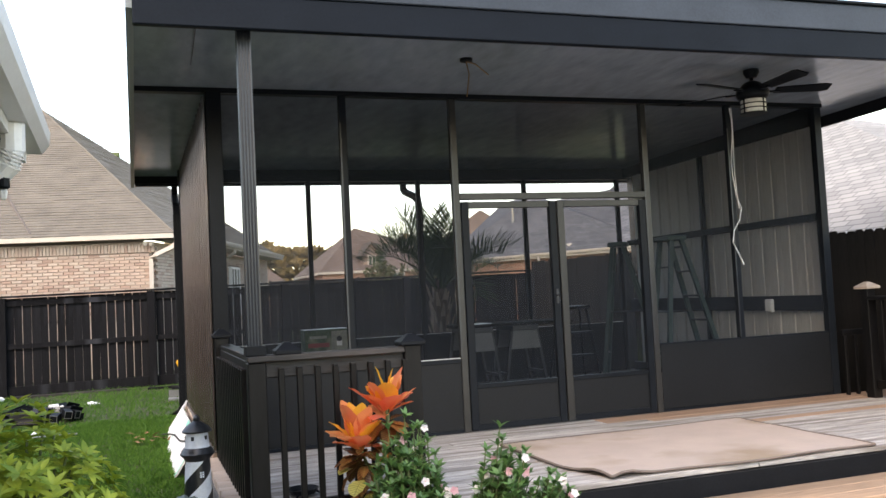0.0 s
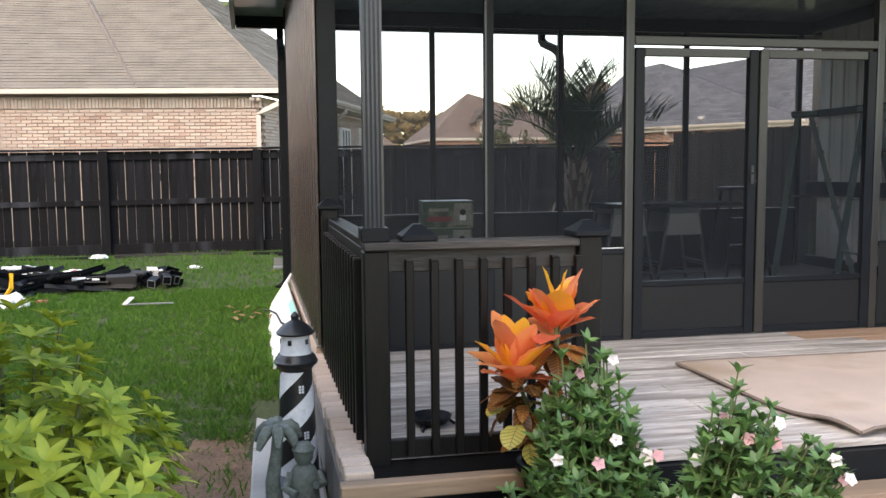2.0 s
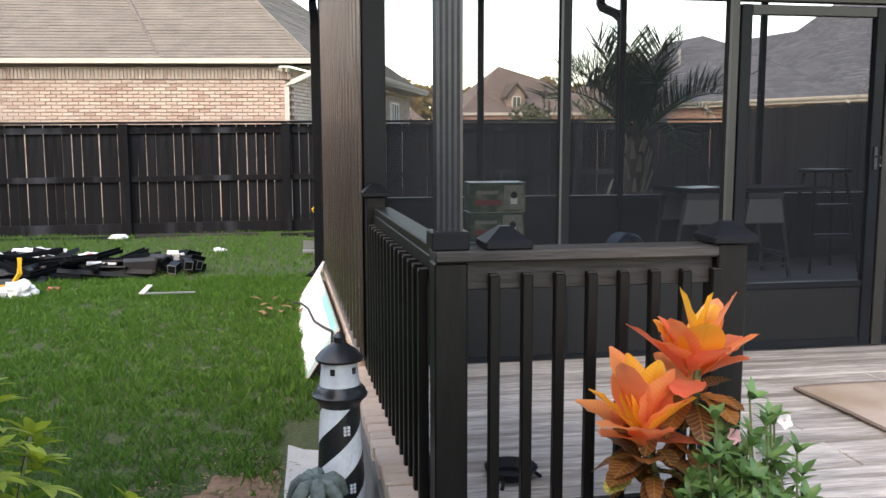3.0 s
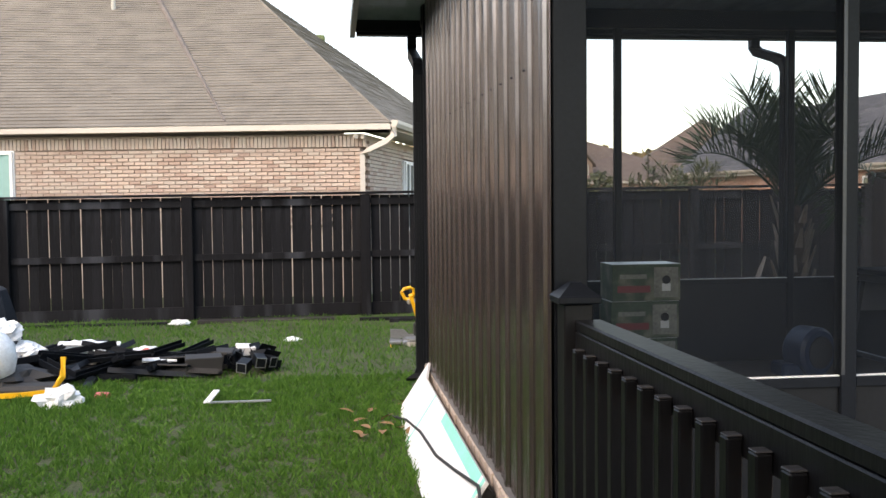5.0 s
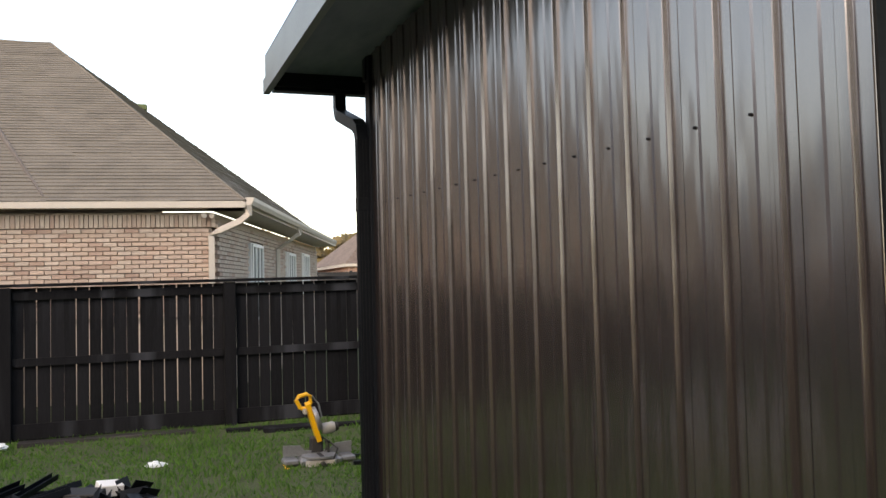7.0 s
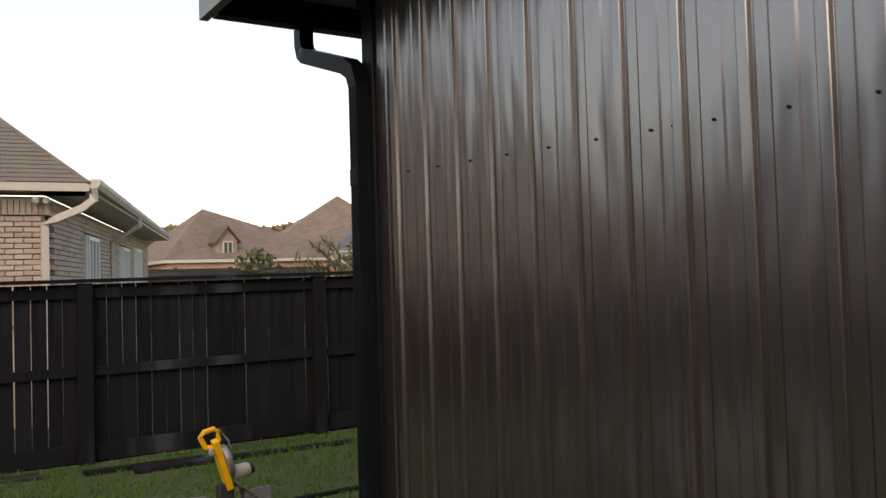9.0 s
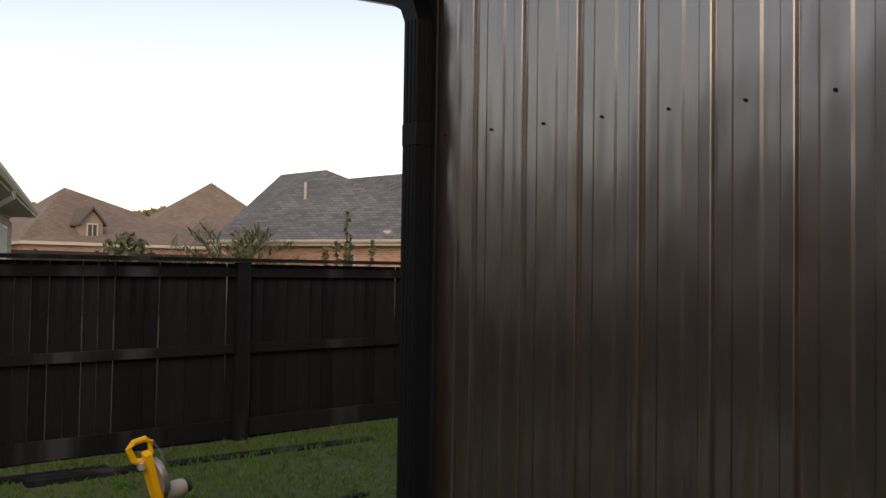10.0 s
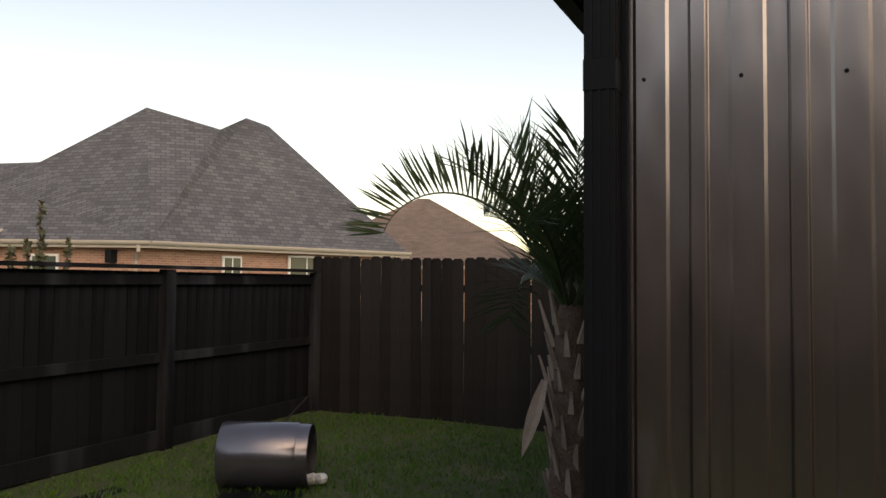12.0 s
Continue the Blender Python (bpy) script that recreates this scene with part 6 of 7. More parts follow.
# ---- things beside the wall and on the lawn ----
def build_lighthouse():
    at = (0.218, 5.96, 0.165)
    h = thing("lighthouse_ornament", "black and white spiral striped ceramic lighthouse ornament", "garden ornament", at)
    h.scale = (1, 1, 0.96)
    n, rows, twist = 32, 40, 2.2
    r0, r1, z0, z1 = 0.105, 0.078, 0.06, 0.62
    stripe = [Mesh(), Mesh(), Mesh(), Mesh()]
    for j in range(rows):
        for i in range(n):
            ring = []
            for dj, di in ((0, 0), (0, 1), (1, 1), (1, 0)):
                t = (j + dj) / rows
                a = 2 * math.pi * (i + di) / n + twist * 2 * math.pi * t / 2
                r = r0 + (r1 - r0) * t
                ring.append((r * math.cos(a), r * math.sin(a), z0 + (z1 - z0) * t))
            stripe[i * 4 // n].add(ring, [(0, 1, 2, 3)])
    for k in range(4):
        part("stripe", stripe[k], LHBLACK if k % 2 else LHWHITE, h, "black spiral stripe" if k % 2 else "white spiral stripe", smooth=True)
    part("base", Mesh().lathe([(0.15, 0), (0.15, 0.03), (0.125, 0.05), (0.105, 0.065)], None, 24), LHBLACK, h, smooth=True)
    part("gallery", Mesh().lathe([(0.076, 0.60), (0.088, 0.625), (0.108, 0.645), (0.110, 0.655), (0.104, 0.66), (0.10, 0.675), (0.085, 0.695), (0.07, 0.692)], None, 24), LHBLACK, h, smooth=True)
    lan = part("lantern", Mesh().lathe([(0.080, 0.685), (0.074, 0.74), (0.069, 0.79), (0.066, 0.80)], None, 24), LHWHITE, h, smooth=True)
    for a in (30, 102, 174, 246, 318):
        m = pose(0, 0, 0, 0, 0, a)
        part("window", Mesh().chamfer(0.066, -0.010, 0.745, 0.0755, 0.010, 0.772, 0.002, m), LHBLACK, lan)
    rf = part("lantern_roof", Mesh().lathe([(0.092, 0.795), (0.095, 0.805), (0.07, 0.835), (0.035, 0.86), (0.02, 0.868), (0.022, 0.89), (0.014, 0.90), (0.006, 0.91)], None, 24), LHBLACK, h, smooth=True)
    for a, z in ((285, 0.50), (290, 0.38), (296, 0.26)):
        t = (z - z0) / (z1 - z0)
        r = r0 + (r1 - r0) * t
        for i in range(2):
            for j in range(3):
                part("window", Mesh().box(r - 0.003, -0.013 + 0.015 * i, z + 0.014 * j, r + 0.003, -0.003 + 0.015 * i, z + 0.010 + 0.014 * j, pose(0, 0, 0, 0, 0, a)), LHWHITE, h)
    p = thing("ceramic_palm", "small grey-green ceramic palm ornament", "garden ornament", (0.10, 5.70, 0.155))
    part("trunk", Mesh().tube([(0, 0, 0), (-0.01, 0, 0.12), (0.01, 0.0, 0.25), (0.02, 0, 0.36)], 0.03, 10, [0.045, 0.035, 0.028, 0.024]), VERDIGRIS, p, smooth=True)
    for a, e in ((20, 0.2), (90, 0.5), (160, 0.1), (215, -0.1), (270, 0.15), (320, -0.1), (120, 0.9)):
        d = Vector((math.cos(radians(a)), math.sin(radians(a)), 0))
        path = [Vector((0.02, 0, 0.36)) + d * (0.028 * k) + Vector((0, 0, 0.04 * math.sin(e + 1.0) * k - 0.012 * k * k)) for k in range(5)]
        part("leaf", Mesh().tube(path, 0.03, 8, [0.012, 0.024, 0.029, 0.027, 0.012]), VERDIGRIS, p, smooth=True)
    s = Mesh()
    s.lathe([(0.06, 0), (0.075, 0.03), (0.065, 0.10), (0.072, 0.16), (0.05, 0.20), (0.03, 0.215), (0.042, 0.235), (0.045, 0.26), (0.05, 0.275), (0.055, 0.285), (0.042, 0.30), (0.03, 0.315), (0.01, 0.32)], None, 14)
    s.tube([(0.06, -0.02, 0.18), (0.09, -0.05, 0.13), (0.05, -0.09, 0.14)], 0.02, 7)
    s.tube([(-0.06, -0.02, 0.18), (-0.09, -0.05, 0.12), (-0.04, -0.09, 0.10)], 0.02, 7)
    st = part("sailor_statue", s, VERDIGRIS, None, smooth=True)
    st.location = (0.235, 5.62, 0.165)
    tagged(st, "small weathered stone figurine beside the ledge", "statue")
    pad = part("stepping_slab", Mesh().chamfer(-0.02, 5.45, 0.02, 0.345, 7.5, 0.172, 0.012), CONCRETE)
    tagged(pad, "narrow grey concrete slab beside the deck", "slab", kind="structure")
    c = thing("white_cable", "thin white cable along the ledge", "cable", (0.28, 6.4, 0.17))
    part("cord", Mesh().tube([(0.01, 1.0, 0.25), (0.0, 0.8, 0.12), (0.02, 0.5, 0.0), (-0.02, 0.2, -0.004), (0.02, -0.2, -0.004)], 0.006, 6), WHITE, c)


def build_foam():
    f = thing("foam_channel", "long white foam box leaning against the brown wall", "foam board", (0, 0, 0.22))
    f.matrix_basis = pose(LEFT, 11.55, 0.22, 0, 0, 1.35) @ pose(-LEFT, -11.55, 0)
    # leaning hollow section, open at the near end; a black solid paints its inner shade
    y0, y1 = 8.30, 11.20
    out = [(0.02, 0.0), (0.12, -0.02), (0.295, 0.27), (0.235, 0.33)]
    part("face", Mesh().prism([(out[0][0], y0, out[0][1]), (out[0][0] + 0.018, y0, out[0][1] - 0.003), (out[3][0] + 0.016, y0, out[3][1] - 0.012), (out[3][0], y0, out[3][1])], (0, y1 - y0 - 0.35, 0)), FOAM, f)
    part("face", Mesh().prism([(0.02, y1 - 0.349, 0.0), (0.038, y1 - 0.349, -0.003), (0.251, y1 - 0.349, 0.318), (0.235, y1 - 0.349, 0.33)], (0.06, 0.35, 0.06)), FOAM, f)
    part("core", Mesh().prism([(0.06, y0 + 0.03, 0.0), (0.14, y0 + 0.03, 0.0), (0.29, y0 + 0.03, 0.25), (0.25, y0 + 0.03, 0.29)], (0, y1 - y0 - 0.5, 0)), RUBBER, f)
    for y, w in ((8.31, 0.04), (10.2, 0.03)):
        part("tape", Mesh().prism([(0.017, y, 0.001), (0.0185, y, 0.0), (0.2355, y, 0.332), (0.2335, y, 0.334)], (0, w, 0)), TAPE, f, "mint green tape strip")
    part("tape", Mesh().prism([(0.20, 8.4, 0.277), (0.202, 8.4, 0.275), (0.2355, 8.4, 0.332), (0.2335, 8.4, 0.334)], (0, 1.3, 0)), TAPE, f)
    c = thing("black_hose", "black cable draped over the foam box", "cable", (0, 0, 0.22))
    c.matrix_basis = f.matrix_basis
    part("cord", Mesh().tube([(-0.16, 11.25, -0.02), (-0.06, 11.05, 0.02), (0.06, 10.6, 0.08), (0.10, 10.0, 0.145), (0.12, 9.3, 0.18), (0.16, 8.8, 0.24), (0.20, 8.3, 0.31), (0.17, 7.9, 0.2), (0.12, 7.4, 0.0)], 0.009, 7), RUBBER, c, smooth=True)
    rr = random.Random(4)
    for i in range(14):
        l = thing("dead_leaf", "dry brown leaf lying on the lawn", "leaf", (-0.12 + rr.uniform(-0.2, 0.25), 10.9 + rr.uniform(-0.7, 0.6), 0.27))
        m = Mesh()
        blade(m, (0, 0, 0), (rr.uniform(-1, 1), rr.uniform(-1, 1), 0.2), (0, 0, 1), 0.12, 0.03, 0.2)
        part("blade", m, STRAW, l)
        l["group"] = "fallen leaves"


def build_saw():
    s = thing("mitre_saw", "yellow and grey mitre saw standing on the grass", "power saw", (0.46, 14.20, 0.27))
    part("base", Mesh().chamfer(-0.20, -0.14, 0.02, 0.20, 0.12, 0.095, 0.02), SILVER, s)
    for x0, x1 in ((-0.34, -0.201), (0.201, 0.34)):
        part("wing", Mesh().chamfer(x0, -0.10, 0.04, x1, 0.10, 0.09, 0.012), SILVER, s)
        for k in range(3):
            part("web", Mesh().box(x0 + 0.02 + 0.045 * k, -0.104, 0.025, x0 + 0.032 + 0.045 * k, 0.09, 0.0395), RUBBER, s)
    part("scale_plate", Mesh().prism([(-0.12, -0.19, 0.03), (0.12, -0.19, 0.03), (0.15, -0.145, 0.03), (-0.15, -0.145, 0.03)], (0, 0, 0.05)), GREYPLASTIC, s)
    part("lock_knob", Mesh().lathe([(0.0, 0), (0.02, 0), (0.024, 0.02), (0.02, 0.06), (0, 0.065)], pose(0, -0.19, 0.055, 90, 0, 0), 12), RUBBER, s, smooth=True)
    part("turntable", Mesh().lathe([(0.17, 0.095), (0.17, 0.112), (0.15, 0.116)], pose(0, -0.03, 0), 24), SILVER, s, smooth=True)
    for sg in (-1, 1):
        ring = [(sg * 0.06, 0.04, 0.10), (sg * 0.33, 0.04, 0.10), (sg * 0.33, 0.04, 0.205), (sg * 0.17, 0.04, 0.195), (sg * 0.12, 0.04, 0.145), (sg * 0.06, 0.04, 0.14)]
        part("fence", Mesh().prism(ring, (0, 0.018, 0)), SILVER, s)
        part("fence_knob", Mesh().lathe([(0.0, 0), (0.018, 0), (0.018, 0.03), (0, 0.032)], pose(sg * 0.25, 0.06, 0.13, -90, 0, 0), 10), RUBBER, s)
    part("kerf_plate", Mesh().box(-0.02, -0.18, 0.1165, 0.02, 0.03, 0.119), RUBBER, s)
    part("clamp", Mesh().tube([(0.10, 0.02, 0.10), (0.10, 0.02, 0.22), (0.06, -0.06, 0.24), (0.06, -0.07, 0.15)], 0.012, 6), RUBBER, s)
    part("power_cord", Mesh().tube([(0.06, 0.1, 0.25), (0.13, 0.02, 0.20), (0.16, -0.12, 0.17), (0.10, -0.17, 0.06), (0.02, -0.2, 0.03)], 0.008, 6), RUBBER, s)
    for x in (-0.34, 0.29):
        part("foot", Mesh().chamfer(x, -0.15, 0.0, x + 0.05, 0.13, 0.025, 0.008), YELLOW, s, "yellow foot")
    part("hinge", Mesh().chamfer(-0.06, 0.07, 0.10, 0.06, 0.17, 0.26, 0.015), RUBBER, s)
    lean = pose(0.03, 0.08, 0.22, 0, -17, 0)
    part("arm", Mesh().prism([(-0.03, -0.04, 0.0), (-0.03, 0.05, 0.0), (-0.03, 0.06, 0.22), (-0.03, 0.0, 0.40), (-0.03, -0.06, 0.38), (-0.03, -0.05, 0.15)], (0.045, 0, 0), lean), YELLOW, s, "yellow saw arm")
    part("blade_guard", Mesh().lathe([(0.0, -0.02), (0.115, -0.02), (0.12, 0.0), (0.115, 0.02), (0.0, 0.02)], lean @ pose(0.03, -0.02, 0.22, 0, 90, 0), 26), SILVER, s, smooth=True)
    part("motor", Mesh().lathe([(0.0, 0), (0.045, 0.0), (0.055, 0.02), (0.055, 0.11), (0.045, 0.13), (0.0, 0.13)], lean @ pose(0.05, 0.0, 0.10, 0, 100, 0), 20), GREYPLASTIC, s, smooth=True)
    part("motor_cap", Mesh().lathe([(0.0, 0), (0.048, 0), (0.04, 0.03), (0, 0.035)], lean @ pose(0.18, 0.0, 0.08, 0, 100, 0), 18), RUBBER, s, smooth=True)
    grip = [(-0.07, 0, 0.36), (-0.085, 0, 0.45), (-0.05, 0, 0.475), (0.03, 0, 0.47), (0.055, 0, 0.44), (0.04, 0, 0.38), (-0.01, 0, 0.34), (-0.07, 0, 0.36)]
    part("handle", Mesh().tube([Vector(p) + Vector((-0.01, 0.0, 0)) for p in grip], 0.02, 8).shift(lean), YELLOW, s, "yellow loop handle", smooth=True)
    part("trigger_box", Mesh().chamfer(-0.07, -0.03, 0.29, -0.03, 0.03, 0.35, 0.01, lean), GREYPLASTIC, s)
    part("cable_loop", Mesh().tube([(0.06, 0.02, 0.44), (0.10, 0.02, 0.34), (0.09, 0.03, 0.2)], 0.009, 6).shift(lean), SILVER, s)
    for dy, z in ((-0.1, 0.34), (0.12, 0.33)):
        t = thing("aluminium_bar", "long black aluminium bar lying in the grass", "metal bar", (1.35, 14.1 + dy * 2, z - 0.02))
        part("bar", Mesh().chamfer(-0.62, -0.03, -0.02, 0.8, 0.03, 0.02, 0.004, pose(0, 0, 0, 0, 0, 3 * dy * 10)), BLACK, t)


def build_drum():
    d = thing("sheet_metal_roll", "roll of dark glossy sheet metal lying on the lawn", "metal roll", (3.97, 15.07, 0.600))
    turn = pose(0, 0, 0, 0, 0, -68) @ pose(0, 0, 0, 0, 90, 0)
    part("outer_sheet", Mesh().lathe([(0.265, -0.35), (0.268, -0.345), (0.268, 0.26), (0.265, 0.265), (0.257, 0.265), (0.257, -0.35), (0.265, -0.35)], turn, 48, False), STEELROLL, d, smooth=True)
    part("inner_sheet", Mesh().lathe([(0.254, -0.30), (0.256, -0.30), (0.256, 0.355), (0.254, 0.36), (0.245, 0.36), (0.245, -0.30)], turn, 48, False), STEELROLL, d, smooth=True)
    part("liner", Mesh().lathe([(0.21, 0.0), (0.243, 0.0), (0.243, 0.01), (0.21, 0.01)], turn, 32), RUBBER, d)
    b = thing("wrapping", "crumpled white wrapping at the metal roll", "wrapping", (4.20, 14.73, 0.38))
    s = Mesh()
    rr = random.Random(8)
    for i in range(5):
        s.lathe([(0.01, -0.05), (0.045, -0.02), (0.04, 0.03), (0.01, 0.05)], pose(rr.uniform(-0.05, 0.05), rr.uniform(-0.05, 0.05), rr.uniform(0, 0.12), rr.uniform(0, 90), rr.uniform(0, 90), 0), 7)
    part("film", s, BAG, b)
    t = thing("flat_sheet", "flat black metal sheet on the lawn", "metal sheet", (3.85, 15.05, 0.345))
    part("sheet", Mesh().chamfer(-0.75, -0.35, 0, 0.55, 0.30, 0.012, 0.004, pose(0, 0, 0, 2, 1, 30)), BLACK, t)
    w = thing("thin_stick", "thin dry cane leaning on the fence", "stick", (6.4, 16.3, 0.4))
    part("cane", Mesh().tube([(-0.7, -0.1, 0.02), (0.55, 0.25, 0.25)], 0.009, 6), RAILWOOD, w)


def channel(l, w, h, t=0.004):
    """A length of U-shaped aluminium extrusion along x."""
    ring = [(-l / 2, -w, 0), (-l / 2, w, 0), (-l / 2, w, h), (-l / 2, w - t, h), (-l / 2, w - t, t), (-l / 2, -w + t, t), (-l / 2, -w + t, h), (-l / 2, -w, h)]
    return Mesh().prism(ring, (l, 0, 0))


def build_scrap():
    rr = random.Random(14)
    kinds = [(channel(1.5, 0.03, 0.05), BLACK, "long black aluminium offcut on the lawn"), (channel(0.5, 0.04, 0.06), BLACK, "short black aluminium offcut on the lawn"),
             (channel(0.9, 0.035, 0.05), BRONZE, "bronze aluminium offcut on the lawn"), (Mesh().chamfer(-0.16, -0.12, 0, 0.16, 0.12, 0.02, 0.004), KICK, "dark scrap of sheet metal on the lawn"),
             (channel(0.45, 0.03, 0.04), WHITE, "white aluminium offcut on the lawn"), (Mesh().chamfer(-0.5, -0.04, 0, 0.5, 0.04, 0.03, 0.005), GREYTRIM, "grey trim offcut on the lawn")]
    meshes = [(m.data("offcut", mat), label) for m, mat, label in kinds]
    for i in range(74):
        k = rr.choices(range(6), (4, 6, 3, 5, 3, 3))[0]
        u = rr.random()
        x = -1.72 - 2.5 * u + rr.gauss(0, 0.12)
        y = 13.15 - 0.35 * u + rr.gauss(0, 0.16 + 0.25 * u)
        ob = thing("aluminium_offcut", meshes[k][1], "metal scrap", (x, y, ground_z(x, y) + 0.02 + 0.20 * rr.random() * (0.35 + u)), "offcuts on the lawn")
        ob.rotation_euler = (radians(rr.uniform(-35, 35)), radians(rr.uniform(-14, 14)), radians(rr.gauss(10, 40)))
        part("offcut", meshes[k][0], None, ob)
    for x0, x1, y0, y1, z in ((-4.6, -1.85, 13.9, 13.75, 0.33), (-5.2, -2.5, 13.5, 13.6, 0.40), (-3.9, -2.3, 12.9, 12.6, 0.31)):
        b = thing("aluminium_bar", "long black aluminium bar lying in the grass", "metal bar", ((x0 + x1) / 2, (y0 + y1) / 2, z))
        part("bar", Mesh().tube([((x0 - x1) / 2, (y0 - y1) / 2, 0), ((x1 - x0) / 2, (y1 - y0) / 2, 0)], 0.035, 4, None, True), BLACK, b)
    # boxes of fittings at the pile's end
    for x, y, s in ((-1.15, 12.95, 0.14), (-1.45, 12.9, 0.13), (-1.30, 13.2, 0.12)):
        b = thing("bracket_bundle", "bundle of black metal brackets on the grass", "metal scrap", (x, y, ground_z(x, y) + 0.02), "offcuts on the lawn")
        for k in range(4):
            part("bracket", channel(s * 1.4, s * 0.35, s * 0.7), BLACK, b).matrix_basis = pose(rr.uniform(-0.05, 0.05), rr.uniform(-0.05, 0.05), 0.04 * k, rr.uniform(-40, 40), rr.uniform(-20, 20), rr.uniform(0, 180))
    # square tube ends with bright cut rims, and dark boxes of fittings
    for x, y, z, a in ((-1.18, 12.72, 0.07, 20), (-1.08, 12.85, 0.05, 55), (-1.35, 12.65, 0.04, -15)):
        b = thing("tube_end", "short black square tube with a bright cut rim", "metal scrap", (x, y, ground_z(x, y) + z), "offcuts on the lawn")
        m = pose(0, 0, 0, 12, 8, a)
        part("tube", Mesh().prism([(-0.05, 0, 0), (0.05, 0, 0), (0.05, 0, 0.1), (-0.05, 0, 0.1)], (0, 0.14, 0), m), BLACK, b)
        for x0, z0, x1, z1 in ((-0.05, 0, 0.05, 0.008), (-0.05, 0.092, 0.05, 0.1), (-0.05, 0.0081, -0.042, 0.0919), (0.042, 0.0081, 0.05, 0.0919)):
            part("rim", Mesh().box(x0, -0.006, z0, x1, -0.001, z1, m), SILVER, b, "bright cut aluminium edge")
    for x, y, s, a in ((-1.72, 12.8, 0.17, 12), (-1.55, 13.1, 0.14, -20)):
        b = thing("black_box", "flat black box of fittings on the grass", "box", (x, y, ground_z(x, y) + 0.02), "offcuts on the lawn")
        part("box", Mesh().chamfer(-s, -0.10, 0, s, 0.10, 0.17, 0.006, pose(0, 0, 0, 4, 0, a)), RUBBER, b)
    pk = thing("white_carton", "small white carton on the scrap pile", "carton", (-1.38, 13.2, 0.40))
    part("box", Mesh().chamfer(-0.09, -0.07, 0, 0.09, 0.07, 0.09, 0.006, pose(0, 0, 0, 10, 5, 20)), WHITE, pk)

    def crumple(name, label, cat, at, size, mat, seed):
        r2 = random.Random(seed)
        o = thing(name, label, cat, at)
        n = 22
        m = Mesh()
        for j in range(n // 2 + 1):
            for i in range(n):
                a, e = 2 * math.pi * i / n, math.pi * (j / (n // 2) - 0.5)
                d = Vector((math.cos(a) * math.cos(e), math.sin(a) * math.cos(e), math.sin(e)))
                q = 1 + 0.5 * noise.noise(d * 2.3 + Vector((seed, 0, 0))) + 0.2 * noise.noise(d * 6 + Vector((0, seed, 0)))
                m.v.append((d.x * size[0] * q, d.y * size[1] * q, max(0.0, size[2] * 0.6 + d.z * size[2] * q)))
        for j in range(n // 2):
            for i in range(n):
                m.f.append((j * n + i, j * n + (i + 1) % n, (j + 1) * n + (i + 1) % n, (j + 1) * n + i))
        part("film", m, mat, o, smooth=False)
        return o

    crumple("plastic_bag", "crumpled white plastic bag on the lawn", "plastic bag", (-2.67, 11.64, 0.24), (0.17, 0.12, 0.11), BAG, 1)
    crumple("plastic_scrap", "crumpled clear plastic scrap on the lawn", "plastic bag", (-1.01, 14.70, 0.26), (0.11, 0.075, 0.05), BAG, 2)
    crumple("plastic_scrap", "crumpled clear plastic scrap by the fence", "plastic bag", (-2.62, 16.3, 0.32), (0.13, 0.08, 0.045), BAG, 3)
    crumple("rubbish_sack", "black rubbish sack among the offcuts", "sack", (-3.33, 12.32, 0.25), (0.40, 0.28, 0.14), RUBBER, 4)
    crumple("plastic_bag", "crumpled white plastic bag on the scrap pile", "plastic bag", (-2.35, 13.2, 0.38), (0.14, 0.10, 0.07), BAG, 5)
    crumple("plastic_bag", "crumpled white plastic bag on the scrap pile", "plastic bag", (-3.05, 13.5, 0.40), (0.25, 0.12, 0.08), BAG, 6)
    bk = thing("white_sack", "plump white plastic sack with red and blue print", "sack", (-3.40, 12.18, 0.60))
    bk.scale = (1.2, 1.2, 1.1)
    part("film", Mesh().lathe([(0.0, -0.22), (0.09, -0.20), (0.145, -0.13), (0.165, -0.02), (0.148, 0.09), (0.10, 0.16), (0.045, 0.20), (0.05, 0.24), (0.0, 0.24)], None, 24), BAG, bk, smooth=True)
    for a, z, w, hh, mat, tilt in ((-84, 0.045, 0.030, 0.026, PRINTBLUE, 0), (-104, 0.055, 0.018, 0.020, PRINTBLUE, 0), (-96, 0.095, 0.012, 0.030, REDCAN, -35)):
        part("print", Mesh().chamfer(-0.006, -w, -hh, 0.004, w, hh, 0.002, pose(0, 0, 0, 0, 0, a) @ pose(0.158 - 0.22 * max(0, z - 0.03), 0, z, tilt, -12, 0)), mat, bk, "printed mark")
    tp = thing("plastic_tarp", "grey plastic sheeting heaped at the scrap pile", "tarp", (-4.02, 13.45, 0.28))
    part("sheet", Mesh().lathe([(0.42, 0.0), (0.40, 0.25), (0.33, 0.55), (0.26, 0.79), (0.22, 0.82), (0.0, 0.80)], pose(0, 0, 0, 0, 0, 30), 7), GREYTRIM, tp)
    crumple("plastic_bag", "crumpled white plastic bag on the scrap pile", "plastic bag", (-3.60, 12.95, 0.62), (0.16, 0.12, 0.13), BAG, 7)
    crumple("plastic_bag", "crumpled white plastic bag on the scrap pile", "plastic bag", (-3.42, 13.0, 0.46), (0.17, 0.12, 0.09), BAG, 9)
    for x, y, z, l, a in ((-2.95, 13.42, 0.50, 0.30, 3), (-2.15, 12.9, 0.40, 0.16, 8)):
        ps = thing("packing_strip", "pale strip of packing on the scrap pile", "packing", (x, y, z))
        part("strip", Mesh().chamfer(-l, -0.035, 0, l, 0.035, 0.022, 0.005, pose(0, 0, 0, 20, 2, a)), BAG, ps)
    rg = thing("orange_cap", "small orange plastic cap on the scrap pile", "cap", (-2.28, 12.95, 0.46))
